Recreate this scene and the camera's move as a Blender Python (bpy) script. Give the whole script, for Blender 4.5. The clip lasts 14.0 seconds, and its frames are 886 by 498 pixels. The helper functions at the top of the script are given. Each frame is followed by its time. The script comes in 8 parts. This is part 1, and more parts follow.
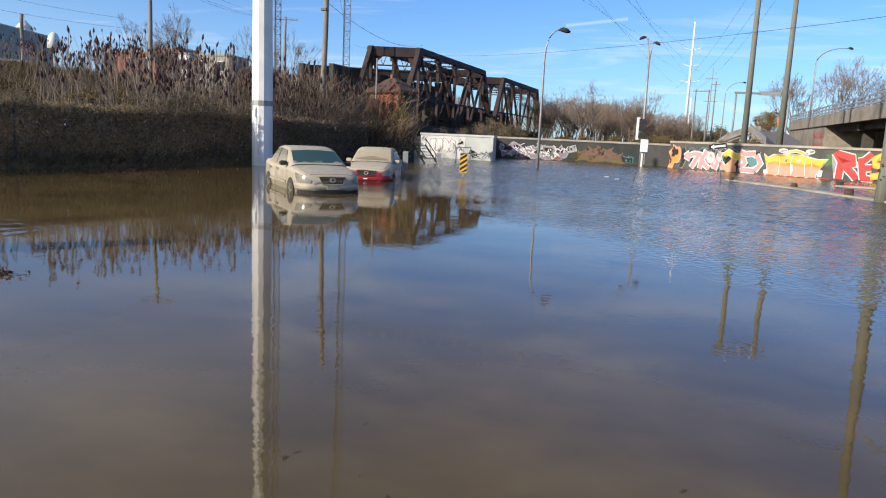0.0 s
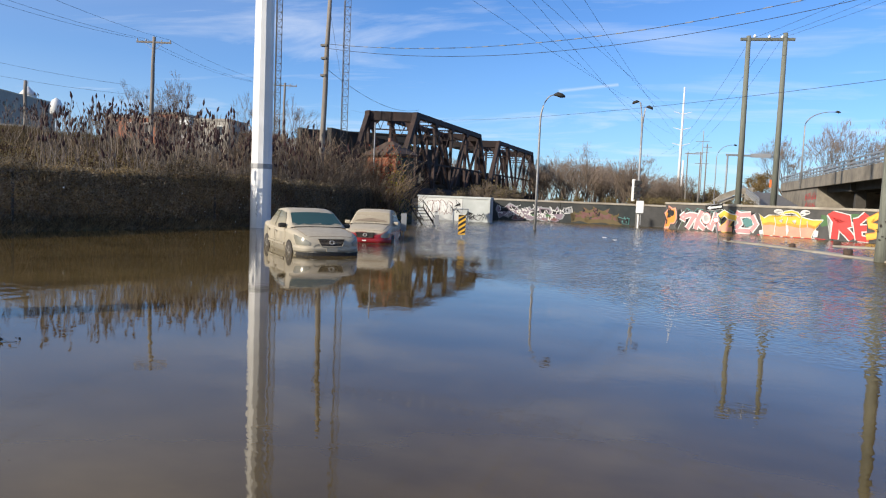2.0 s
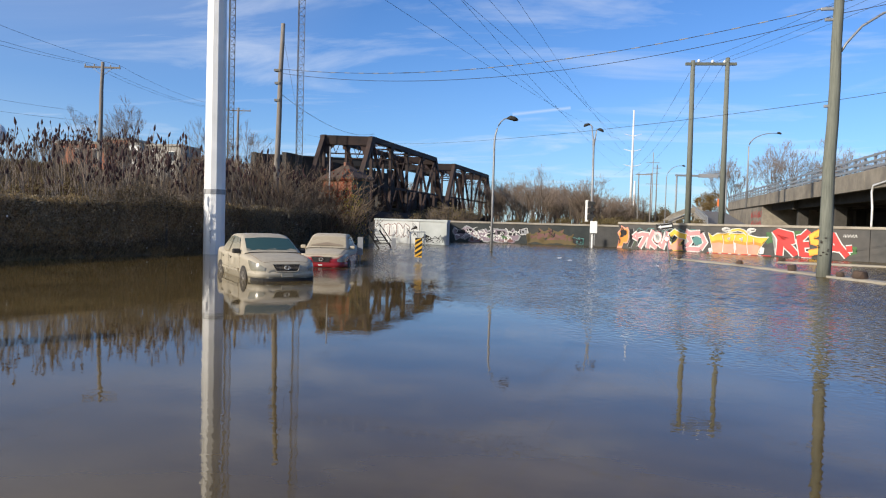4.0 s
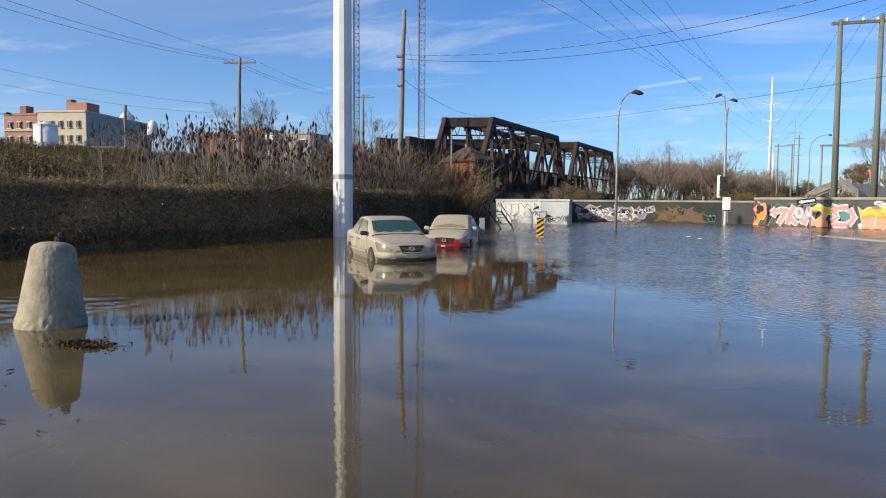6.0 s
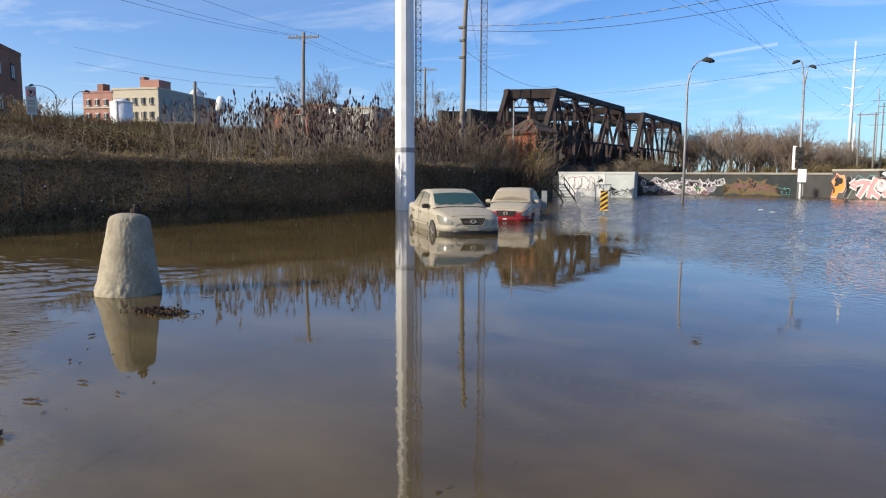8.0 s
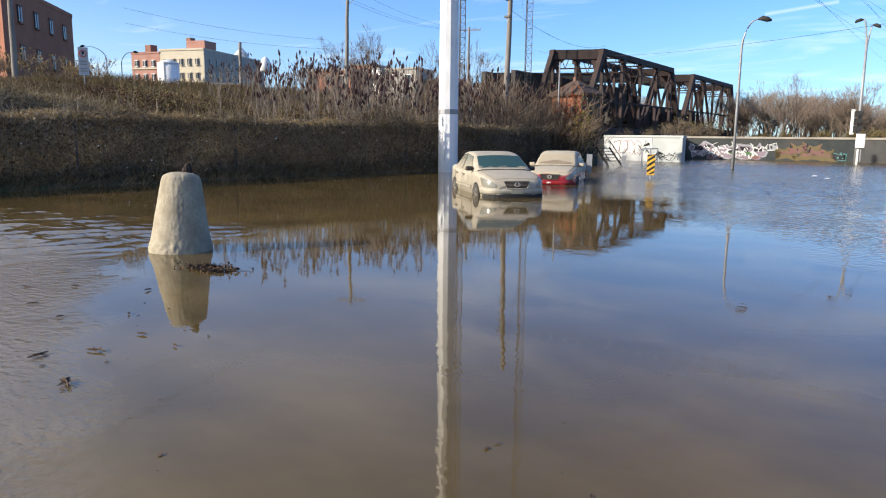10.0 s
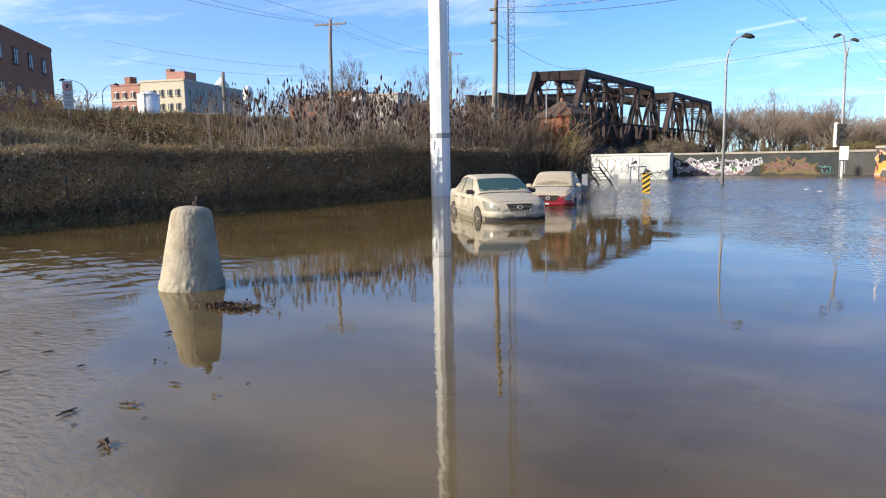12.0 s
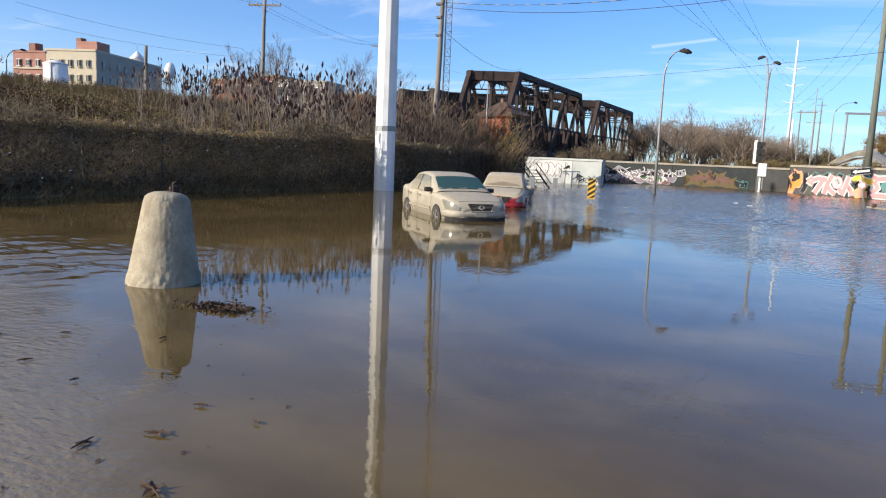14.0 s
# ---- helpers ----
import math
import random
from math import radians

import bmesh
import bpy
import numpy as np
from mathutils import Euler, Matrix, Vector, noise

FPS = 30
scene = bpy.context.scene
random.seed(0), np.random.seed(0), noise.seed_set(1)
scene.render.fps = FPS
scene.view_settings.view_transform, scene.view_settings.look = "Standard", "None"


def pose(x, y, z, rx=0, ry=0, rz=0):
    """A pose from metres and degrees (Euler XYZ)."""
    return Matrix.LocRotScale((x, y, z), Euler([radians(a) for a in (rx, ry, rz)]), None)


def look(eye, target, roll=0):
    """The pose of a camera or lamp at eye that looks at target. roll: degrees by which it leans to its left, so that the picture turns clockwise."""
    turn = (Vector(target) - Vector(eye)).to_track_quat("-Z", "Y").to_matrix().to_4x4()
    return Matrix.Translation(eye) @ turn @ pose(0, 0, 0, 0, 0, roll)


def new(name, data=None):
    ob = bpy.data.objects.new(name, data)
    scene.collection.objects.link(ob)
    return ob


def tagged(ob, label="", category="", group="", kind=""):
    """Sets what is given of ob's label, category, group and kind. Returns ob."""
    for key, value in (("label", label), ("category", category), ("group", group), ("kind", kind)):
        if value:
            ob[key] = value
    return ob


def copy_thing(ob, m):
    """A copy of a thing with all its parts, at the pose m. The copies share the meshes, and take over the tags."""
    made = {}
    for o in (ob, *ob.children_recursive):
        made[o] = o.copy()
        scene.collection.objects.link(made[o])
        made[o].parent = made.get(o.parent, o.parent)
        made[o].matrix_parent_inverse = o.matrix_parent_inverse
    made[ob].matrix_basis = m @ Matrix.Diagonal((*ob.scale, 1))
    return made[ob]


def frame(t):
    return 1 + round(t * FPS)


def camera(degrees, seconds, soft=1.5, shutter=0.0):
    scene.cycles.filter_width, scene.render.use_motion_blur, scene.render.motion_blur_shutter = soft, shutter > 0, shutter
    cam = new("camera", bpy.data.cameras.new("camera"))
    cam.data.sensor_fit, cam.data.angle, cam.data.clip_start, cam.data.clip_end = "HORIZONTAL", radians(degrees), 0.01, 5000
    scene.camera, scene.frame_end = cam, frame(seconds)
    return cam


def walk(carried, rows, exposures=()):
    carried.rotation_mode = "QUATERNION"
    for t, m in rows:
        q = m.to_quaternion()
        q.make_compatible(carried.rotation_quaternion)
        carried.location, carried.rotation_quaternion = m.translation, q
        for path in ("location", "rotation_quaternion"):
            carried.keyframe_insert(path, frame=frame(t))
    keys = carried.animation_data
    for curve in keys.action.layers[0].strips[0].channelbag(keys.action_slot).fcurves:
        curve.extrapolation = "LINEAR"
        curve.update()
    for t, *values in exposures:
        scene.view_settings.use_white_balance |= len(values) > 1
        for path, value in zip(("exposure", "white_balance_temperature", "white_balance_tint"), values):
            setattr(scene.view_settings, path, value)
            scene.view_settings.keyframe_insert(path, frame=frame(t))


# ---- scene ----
cam = camera(65.0, 14.0, soft=1.15)
PATH = [
    (0, (0.479, -0.252, 1.656), (-0.082, 1.641, 1.336), 2.6),
    (0.5, (0.485, -0.33, 1.631), (-0.093, 1.573, 1.419), 2.9),
    (1, (0.397, -0.299, 1.643), (-0.259, 1.588, 1.567), 4.4),
    (1.5, (0.383, -0.182, 1.64), (-0.232, 1.719, 1.559), 3.3),
    (2, (0.31, -0.082, 1.647), (-0.253, 1.832, 1.502), 2.4),
    (4.3, (0.402, -0.172, 1.652), (-0.043, 1.776, 1.581), 1.5),
    (4.5, (0.457, -0.197, 1.655), (-0.024, 1.743, 1.585), 0.4),
    (5, (0.432, -0.214, 1.668), (-0.143, 1.7, 1.577), 0.5),
    (5.5, (0.451, -0.26, 1.632), (-0.212, 1.624, 1.529), 0.4),
    (6, (0.442, -0.303, 1.65), (-0.338, 1.534, 1.513), 0.4),
    (6.5, (0.408, -0.333, 1.666), (-0.416, 1.483, 1.506), 0.9),
    (7, (0.433, -0.27, 1.628), (-0.435, 1.523, 1.45), 0.8),
    (9.3, (0.412, -0.333, 1.63), (-0.55, 1.404, 1.393), -0.2),
    (9.5, (0.406, -0.338, 1.642), (-0.551, 1.403, 1.415), -0.1),
    (10, (0.385, -0.326, 1.612), (-0.644, 1.359, 1.293), 0.6),
    (10.5, (0.283, -0.278, 1.599), (-0.934, 1.269, 1.246), 2.1),
    (11, (0.131, -0.402, 1.591), (-0.945, 1.234, 1.185), -0.2),
    (11.5, (0.014, -0.423, 1.624), (-0.862, 1.334, 1.243), 1.4),
    (12, (-0.239, -0.299, 1.638), (-1.233, 1.417, 1.384), -1.0),
    (12.5, (-0.541, -0.306, 1.63), (-1.437, 1.45, 1.293), 2.4),
    (13, (-0.841, -0.407, 1.646), (-1.63, 1.381, 1.22), 2.0),
    (13.4, (-1.111, -0.313, 1.638), (-1.882, 1.506, 1.325), 1.6),
    (13.5, (-1.179, -0.275, 1.643), (-2.031, 1.512, 1.358), 0.2),
    (14, (-1.473, -0.269, 1.655), (-2.253, 1.554, 1.389), 2.5),
]
walk(cam, [(t, look(eye, target, roll)) for t, eye, target, roll in PATH],
     exposures=[(0.0, 0.52), (0.5, 0.74), (1.0, 0.62), (2.0, 0.46), (4.5, 0.36), (6.5, 0.38), (7.0, 0.42), (9.5, 0.70), (10.5, 1.0), (11.0, 1.12), (11.5, 1.1), (12.0, 0.9), (12.5, 0.78), (13.0, 0.84), (13.5, 0.82), (14.0, 0.64)])

# ---- world, sun, exposure ----
SUN_DIR = Vector((-0.643 * math.cos(radians(23)), -0.766 * math.cos(radians(23)), math.sin(radians(23))))
world = bpy.data.worlds.new("sky")
scene.world = world
world.use_nodes = True
wn, wl = world.node_tree.nodes, world.node_tree.links
wn.clear()
w_out = wn.new("ShaderNodeOutputWorld")
w_bg = wn.new("ShaderNodeBackground")
w_bg.inputs["Strength"].default_value = 0.10
w_sky = wn.new("ShaderNodeTexSky")
w_sky.sky_type = "NISHITA"
w_sky.sun_disc = False
w_sky.sun_elevation = radians(23)
w_sky.sun_rotation = radians(220.0)
w_sky.air_density, w_sky.dust_density, w_sky.ozone_density = 1.0, 0.4, 2.5
w_co = wn.new("ShaderNodeTexCoord")
# wispy cloud streaks, laid out on a flat layer high above
w_sep = wn.new("ShaderNodeSeparateXYZ")
wl.new(w_co.outputs["Generated"], w_sep.inputs[0])
w_h = wn.new("ShaderNodeMath"); w_h.operation = "ADD"; w_h.inputs[1].default_value = 0.07
wl.new(w_sep.outputs["Z"], w_h.inputs[0])
w_dx = wn.new("ShaderNodeMath"); w_dx.operation = "DIVIDE"
w_dy = wn.new("ShaderNodeMath"); w_dy.operation = "DIVIDE"
wl.new(w_sep.outputs["X"], w_dx.inputs[0]); wl.new(w_h.outputs[0], w_dx.inputs[1])
wl.new(w_sep.outputs["Y"], w_dy.inputs[0]); wl.new(w_h.outputs[0], w_dy.inputs[1])
w_cmb = wn.new("ShaderNodeCombineXYZ")
wl.new(w_dx.outputs[0], w_cmb.inputs[0]); wl.new(w_dy.outputs[0], w_cmb.inputs[1])
w_map = wn.new("ShaderNodeMapping")
w_map.inputs["Scale"].default_value = (0.55, 1.1, 1)
w_map.inputs["Rotation"].default_value = (0, 0, radians(12))
wl.new(w_cmb.outputs[0], w_map.inputs["Vector"])
w_no = wn.new("ShaderNodeTexNoise")
w_no.inputs["Scale"].default_value = 1.1
w_no.inputs["Detail"].default_value = 8
w_no.inputs["Roughness"].default_value = 0.62
w_no.inputs["Distortion"].default_value = 0.6
wl.new(w_map.outputs[0], w_no.inputs["Vector"])
w_rp = wn.new("ShaderNodeMapRange")
w_rp.inputs["From Min"].default_value, w_rp.inputs["From Max"].default_value = 0.52, 0.78
w_rp.inputs["To Max"].default_value = 0.48
wl.new(w_no.outputs["Fac"], w_rp.inputs["Value"])


def dot_node(v):
    n = wn.new("ShaderNodeVectorMath"); n.operation = "DOT_PRODUCT"
    wl.new(w_co.outputs["Generated"], n.inputs[0])
    n.inputs[1].default_value = v
    return n.outputs["Value"]


def wmath(op, a, b):
    n = wn.new("ShaderNodeMath"); n.operation = op
    for i, v in enumerate((a, b)):
        if isinstance(v, (int, float)):
            n.inputs[i].default_value = v
        else:
            wl.new(v, n.inputs[i])
    return n.outputs[0]


# one aircraft trail: a short band along a great circle
tr_a, tr_b = Vector((-0.1309, 0.9793, 0.1546)).normalized(), Vector((-0.0511, 0.9851, 0.164)).normalized()
tr_n = tr_a.cross(tr_b).normalized()
tr_t = (tr_b - tr_a).normalized()
band = wmath("SUBTRACT", 1.0, wmath("MULTIPLY", wmath("ABSOLUTE", dot_node(tr_n), 0), 330.0))
band = wmath("MAXIMUM", band, 0.0)
s0, s1 = tr_a.dot(tr_t), tr_b.dot(tr_t)
inside = wmath("MULTIPLY", wmath("GREATER_THAN", dot_node(tr_t), s0), wmath("LESS_THAN", dot_node(tr_t), s1))
trail = wmath("MULTIPLY", wmath("MULTIPLY", band, inside), 0.34)
# pale band near the horizon
low = wmath("MAXIMUM", wmath("SUBTRACT", 1.0, wmath("MULTIPLY", wmath("ABSOLUTE", w_sep.outputs["Z"], 0), 3.2)), 0.0)
# the haze is whiter on the sunward side
haze = wmath("ADD", 0.12, wmath("MULTIPLY", wmath("MAXIMUM", wmath("ADD", dot_node((-0.643, -0.766, 0.0)), 0.45), 0.0), 0.48))
low = wmath("MULTIPLY", wmath("MULTIPLY", low, low), haze)
# a broad thin veil of cloud above the upper street, which the water mirrors
veil = wmath("DIVIDE", wmath("SUBTRACT", dot_node(Vector((-0.74, 0.48, 0.52)).normalized()), 0.80), 0.17)
veil = wmath("MAXIMUM", wmath("MINIMUM", veil, 1.0), 0.0)
veil = wmath("MULTIPLY", wmath("MULTIPLY", veil, wmath("ADD", wmath("MULTIPLY", w_no.outputs["Fac"], 1.3), 0.0)), 0.40)
low = wmath("ADD", low, wmath("MULTIPLY", veil, wmath("MINIMUM", wmath("MULTIPLY", wmath("MAXIMUM", wmath("SUBTRACT", w_sep.outputs["Z"], 0.17), 0.0), 7.0), 1.0)))
# bright aureole of thin haze round the sun
glow = wmath("MAXIMUM", wmath("DIVIDE", wmath("SUBTRACT", dot_node(SUN_DIR.normalized()), 0.50), 0.5), 0.0)
low = wmath("ADD", low, wmath("MULTIPLY", glow, 0.95))
cloud = wmath("MINIMUM", wmath("ADD", wmath("ADD", w_rp.outputs[0], trail), low), 0.9)
w_mix = wn.new("ShaderNodeMixRGB")
wl.new(cloud, w_mix.inputs[0])
w_hs = wn.new("ShaderNodeMixRGB")
w_hs.blend_type = "MULTIPLY"
w_hs.inputs[0].default_value = 1.0
w_hs.inputs[2].default_value = (0.54, 0.835, 1.26, 1)
wl.new(w_sky.outputs[0], w_hs.inputs[1])
wl.new(w_hs.outputs[0], w_mix.inputs[1])
w_mix.inputs[2].default_value = (7.2, 7.5, 8.0, 1)
wl.new(w_mix.outputs[0], w_bg.inputs[0])
wl.new(w_bg.outputs[0], w_out.inputs[0])

sun = new("sun", bpy.data.lights.new("sun", "SUN"))
sun.data.energy = 4.3
sun.data.angle = radians(0.53)
sun.data.color = (1.0, 0.9, 0.76)
sun.matrix_world = look(SUN_DIR * 100, (0, 0, 0))


# ---- materials ----
def surface(name, c1, c2, scale=3.0, rough=0.8, bump=0.3, metal=0.0, dist=0.02, stain=None, stain_scale=0.4, island=0.0, random_ob=0.0, stretch=(1, 1, 1), detail=6, through_light=0.0):
    """Two colours mixed by noise at two scales, with relief; island and random_ob vary the tone piece by piece."""
    m = bpy.data.materials.new(name)
    m.use_nodes = True
    n, l = m.node_tree.nodes, m.node_tree.links
    b = n["Principled BSDF"]
    co = n.new("ShaderNodeTexCoord")
    mp = n.new("ShaderNodeMapping")
    mp.inputs["Scale"].default_value = stretch
    l.new(co.outputs["Object"], mp.inputs[0])
    t = n.new("ShaderNodeTexNoise")
    t.inputs["Scale"].default_value = scale
    t.inputs["Detail"].default_value = detail
    t.inputs["Roughness"].default_value = 0.65
    l.new(mp.outputs[0], t.inputs["Vector"])
    r = n.new("ShaderNodeMapRange")
    r.inputs["From Min"].default_value, r.inputs["From Max"].default_value = 0.3, 0.7
    l.new(t.outputs["Fac"], r.inputs["Value"])
    fac = r.outputs[0]
    if island or random_ob:
        a = n.new("ShaderNodeMath"); a.operation = "MULTIPLY_ADD"
        if island:
            g = n.new("ShaderNodeNewGeometry")
            l.new(g.outputs["Random Per Island"], a.inputs[0])
        else:
            g = n.new("ShaderNodeObjectInfo")
            l.new(g.outputs["Random"], a.inputs[0])
        a.inputs[1].default_value = island or random_ob
        s = n.new("ShaderNodeMath"); s.operation = "MULTIPLY"
        s.inputs[1].default_value = 1 - min(0.95, island or random_ob)
        l.new(fac, s.inputs[0])
        l.new(s.outputs[0], a.inputs[2])
        fac = a.outputs[0]
    x = n.new("ShaderNodeMixRGB")
    l.new(fac, x.inputs[0])
    x.inputs[1].default_value, x.inputs[2].default_value = (*c1, 1), (*c2, 1)
    col = x.outputs[0]
    if stain:
        t2 = n.new("ShaderNodeTexNoise")
        t2.inputs["Scale"].default_value = stain_scale
        t2.inputs["Detail"].default_value = 5
        l.new(co.outputs["Object"], t2.inputs["Vector"])
        r2 = n.new("ShaderNodeMapRange")
        r2.inputs["From Min"].default_value, r2.inputs["From Max"].default_value = 0.45, 0.7
        l.new(t2.outputs["Fac"], r2.inputs["Value"])
        x2 = n.new("ShaderNodeMixRGB")
        l.new(r2.outputs[0], x2.inputs[0])
        l.new(col, x2.inputs[1])
        x2.inputs[2].default_value = (*stain, 1)
        col = x2.outputs[0]
    l.new(col, b.inputs["Base Color"])
    b.inputs["Roughness"].default_value = rough
    b.inputs["Metallic"].default_value = metal
    if bump:
        k = n.new("ShaderNodeBump")
        k.inputs["Strength"].default_value = bump
        k.inputs["Distance"].default_value = dist
        l.new(t.outputs["Fac"], k.inputs["Height"])
        l.new(k.outputs[0], b.inputs["Normal"])
    if through_light:
        # thin leaf and stem tissue lets part of the light through
        tr = n.new("ShaderNodeBsdfTranslucent")
        l.new(col, tr.inputs["Color"])
        mx = n.new("ShaderNodeMixShader")
        mx.inputs[0].default_value = through_light
        l.new(b.outputs[0], mx.inputs[1])
        l.new(tr.outputs[0], mx.inputs[2])
        l.new(mx.outputs[0], n["Material Output"].inputs["Surface"])
    return m


def brick_surface(name, c1, c2, mortar, bw=0.22, bh=0.075):
    """Far brickwork, too small to be told apart brick by brick; mapped by wall direction."""
    m = surface(name, c1, c2, 0.5, 0.9, 0.2)
    n, l = m.node_tree.nodes, m.node_tree.links
    b = n["Principled BSDF"]
    src = b.inputs["Base Color"].links[0].from_socket
    co = n.new("ShaderNodeTexCoord")
    sp = n.new("ShaderNodeSeparateXYZ")
    l.new(co.outputs["Object"], sp.inputs[0])
    ad = n.new("ShaderNodeMath"); ad.operation = "ADD"
    l.new(sp.outputs[0], ad.inputs[0]); l.new(sp.outputs[1], ad.inputs[1])
    cb = n.new("ShaderNodeCombineXYZ")
    l.new(ad.outputs[0], cb.inputs[0]); l.new(sp.outputs[2], cb.inputs[1])
    t = n.new("ShaderNodeTexBrick")
    t.inputs["Scale"].default_value = 1.0
    t.inputs["Brick Width"].default_value, t.inputs["Row Height"].default_value = bw, bh
    t.inputs["Mortar Size"].default_value = 0.008
    t.inputs["Mortar"].default_value = (*mortar, 1)
    l.new(cb.outputs[0], t.inputs["Vector"])
    l.new(src, t.inputs["Color1"]); l.new(src, t.inputs["Color2"])
    l.new(t.outputs["Color"], b.inputs["Base Color"])
    return m


def glass_surface(name, tint, rough=0.05):
    m = surface(name, tint, tuple(v * 0.6 for v in tint), 2.0, rough, 0.0)
    m.node_tree.nodes["Principled BSDF"].inputs["Specular IOR Level"].default_value = 0.8
    return m


def silt_paint(name, paint, silt, amount, line=None):
    """Car paint under dried silt: it lies thick on faces that look upward and is washed thinner on upright ones."""
    m = surface(name, silt, tuple(v * 0.8 for v in silt), 5.0, 0.62, 0.12, dist=0.006)
    n, l = m.node_tree.nodes, m.node_tree.links
    b = n["Principled BSDF"]
    src = b.inputs["Base Color"].links[0].from_socket
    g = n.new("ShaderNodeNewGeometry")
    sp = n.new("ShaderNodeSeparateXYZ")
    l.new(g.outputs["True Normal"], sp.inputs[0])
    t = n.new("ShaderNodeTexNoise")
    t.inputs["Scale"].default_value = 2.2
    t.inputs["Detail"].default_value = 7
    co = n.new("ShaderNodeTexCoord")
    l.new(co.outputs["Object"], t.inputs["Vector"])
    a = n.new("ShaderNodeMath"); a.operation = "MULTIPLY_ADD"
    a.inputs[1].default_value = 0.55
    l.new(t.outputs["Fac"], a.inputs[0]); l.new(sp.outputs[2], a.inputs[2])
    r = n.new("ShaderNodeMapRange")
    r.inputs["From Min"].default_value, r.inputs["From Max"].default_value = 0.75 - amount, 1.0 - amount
    if line:
        # washed clean below the old water line
        sz = n.new("ShaderNodeSeparateXYZ")
        l.new(co.outputs["Object"], sz.inputs[0])
        l.new(sz.outputs[2], a.inputs[2])
        a.inputs[1].default_value = 0.25
        r.inputs["From Min"].default_value, r.inputs["From Max"].default_value = line + 0.09, line + 0.17
    l.new(a.outputs[0], r.inputs["Value"])
    x = n.new("ShaderNodeMixRGB")
    x.inputs[1].default_value = (*paint, 1)
    l.new(r.outputs[0], x.inputs[0]); l.new(src, x.inputs[2])
    l.new(x.outputs[0], b.inputs["Base Color"])
    r2 = n.new("ShaderNodeMapRange")
    r2.inputs["To Min"].default_value, r2.inputs["To Max"].default_value = 0.25, 0.65
    l.new(r.outputs[0], r2.inputs["Value"])
    l.new(r2.outputs[0], b.inputs["Roughness"])
    return m


def water_surface():
    """Still brown flood water: glassy near the shore, breeze ripples out in the open, wet silt film on the shallows."""
    m = bpy.data.materials.new("flood_water")
    m.use_nodes = True
    n, l = m.node_tree.nodes, m.node_tree.links
    b = n["Principled BSDF"]
    co = n.new("ShaderNodeTexCoord")
    sp = n.new("ShaderNodeSeparateXYZ")
    l.new(co.outputs["Object"], sp.inputs[0])

    def mth(op, a, c=0.0, clamp=False):
        q = n.new("ShaderNodeMath"); q.operation = op; q.use_clamp = clamp
        for i, v in enumerate((a, c)):
            if isinstance(v, (int, float)):
                q.inputs[i].default_value = v
            else:
                l.new(v, q.inputs[i])
        return q.outputs[0]

    def tex(scale, detail, stretch=(1, 1, 1), rot=0.0):
        mp = n.new("ShaderNodeMapping")
        mp.inputs["Scale"].default_value = stretch
        mp.inputs["Rotation"].default_value = (0, 0, radians(rot))
        l.new(co.outputs["Object"], mp.inputs[0])
        t = n.new("ShaderNodeTexNoise")
        t.inputs["Scale"].default_value, t.inputs["Detail"].default_value = scale, detail
        l.new(mp.outputs[0], t.inputs["Vector"])
        return t.outputs["Fac"]

    X, Y = sp.outputs[0], sp.outputs[1]
    edge = mth("MULTIPLY", mth("SUBTRACT", tex(0.12, 3), 0.5), 26.0)
    # open water out by the island and the road, ruffled by the breeze
    out = mth("ADD", mth("ADD", Y, mth("MULTIPLY", X, 0.9)), edge)
    breeze = mth("DIVIDE", mth("SUBTRACT", out, 10.0), 14.0, True)
    # silt shallows by the bollard
    shal = mth("ADD", mth("ADD", mth("MULTIPLY", X, -0.552), mth("MULTIPLY", Y, -0.834)), mth("MULTIPLY", mth("SUBTRACT", tex(1.3, 5), 0.5), 1.3))
    shallow = mth("DIVIDE", mth("SUBTRACT", shal, 0.10), 0.8, True)
    near = mth("SUBTRACT", 1.0, mth("DIVIDE", mth("SUBTRACT", Y, mth("ADD", 4.6, mth("MULTIPLY", edge, 0.06))), 0.8, True))
    shallow = mth("MULTIPLY", shallow, near)
    # run-off wavelets beyond the shallows
    wv = mth("DIVIDE", mth("SUBTRACT", mth("MULTIPLY", X, -1.0), 8.2), 1.4, True)
    wv = mth("MULTIPLY", wv, mth("SUBTRACT", 1.0, mth("DIVIDE", mth("SUBTRACT", Y, 7.0), 2.5, True)))

    fine = mth("ADD", mth("MULTIPLY", tex(3.4, 2, (1, 1.15, 1), 17), 0.22), mth("MULTIPLY", tex(8.0, 1, (1, 1.1, 1), 40), 0.65))
    calm = mth("MULTIPLY", tex(0.8, 2), 0.06)
    calm2 = mth("MULTIPLY", tex(8.5, 2, (1, 1.3, 1), 20), 0.012)
    h = mth("ADD", mth("MULTIPLY", fine, mth("MULTIPLY", breeze, 1.1)), mth("ADD", calm, calm2))
    ripl = mth("MULTIPLY", tex(2.6, 3, (0.5, 1.6, 1), 35), mth("MULTIPLY", wv, 0.7))
    grit = mth("MULTIPLY", tex(12.0, 5, (0.7, 1.3, 1), 30), mth("MULTIPLY", shallow, 0.33))
    grit = mth("ADD", grit, mth("MULTIPLY", tex(34.0, 3), mth("MULTIPLY", shallow, 0.07)))
    h = mth("ADD", h, mth("ADD", ripl, grit))
    k = n.new("ShaderNodeBump")
    k.inputs["Strength"].default_value = 1.0
    k.inputs["Distance"].default_value = 0.05
    l.new(h, k.inputs["Height"])
    l.new(k.outputs[0], b.inputs["Normal"])
    x = n.new("ShaderNodeMixRGB")
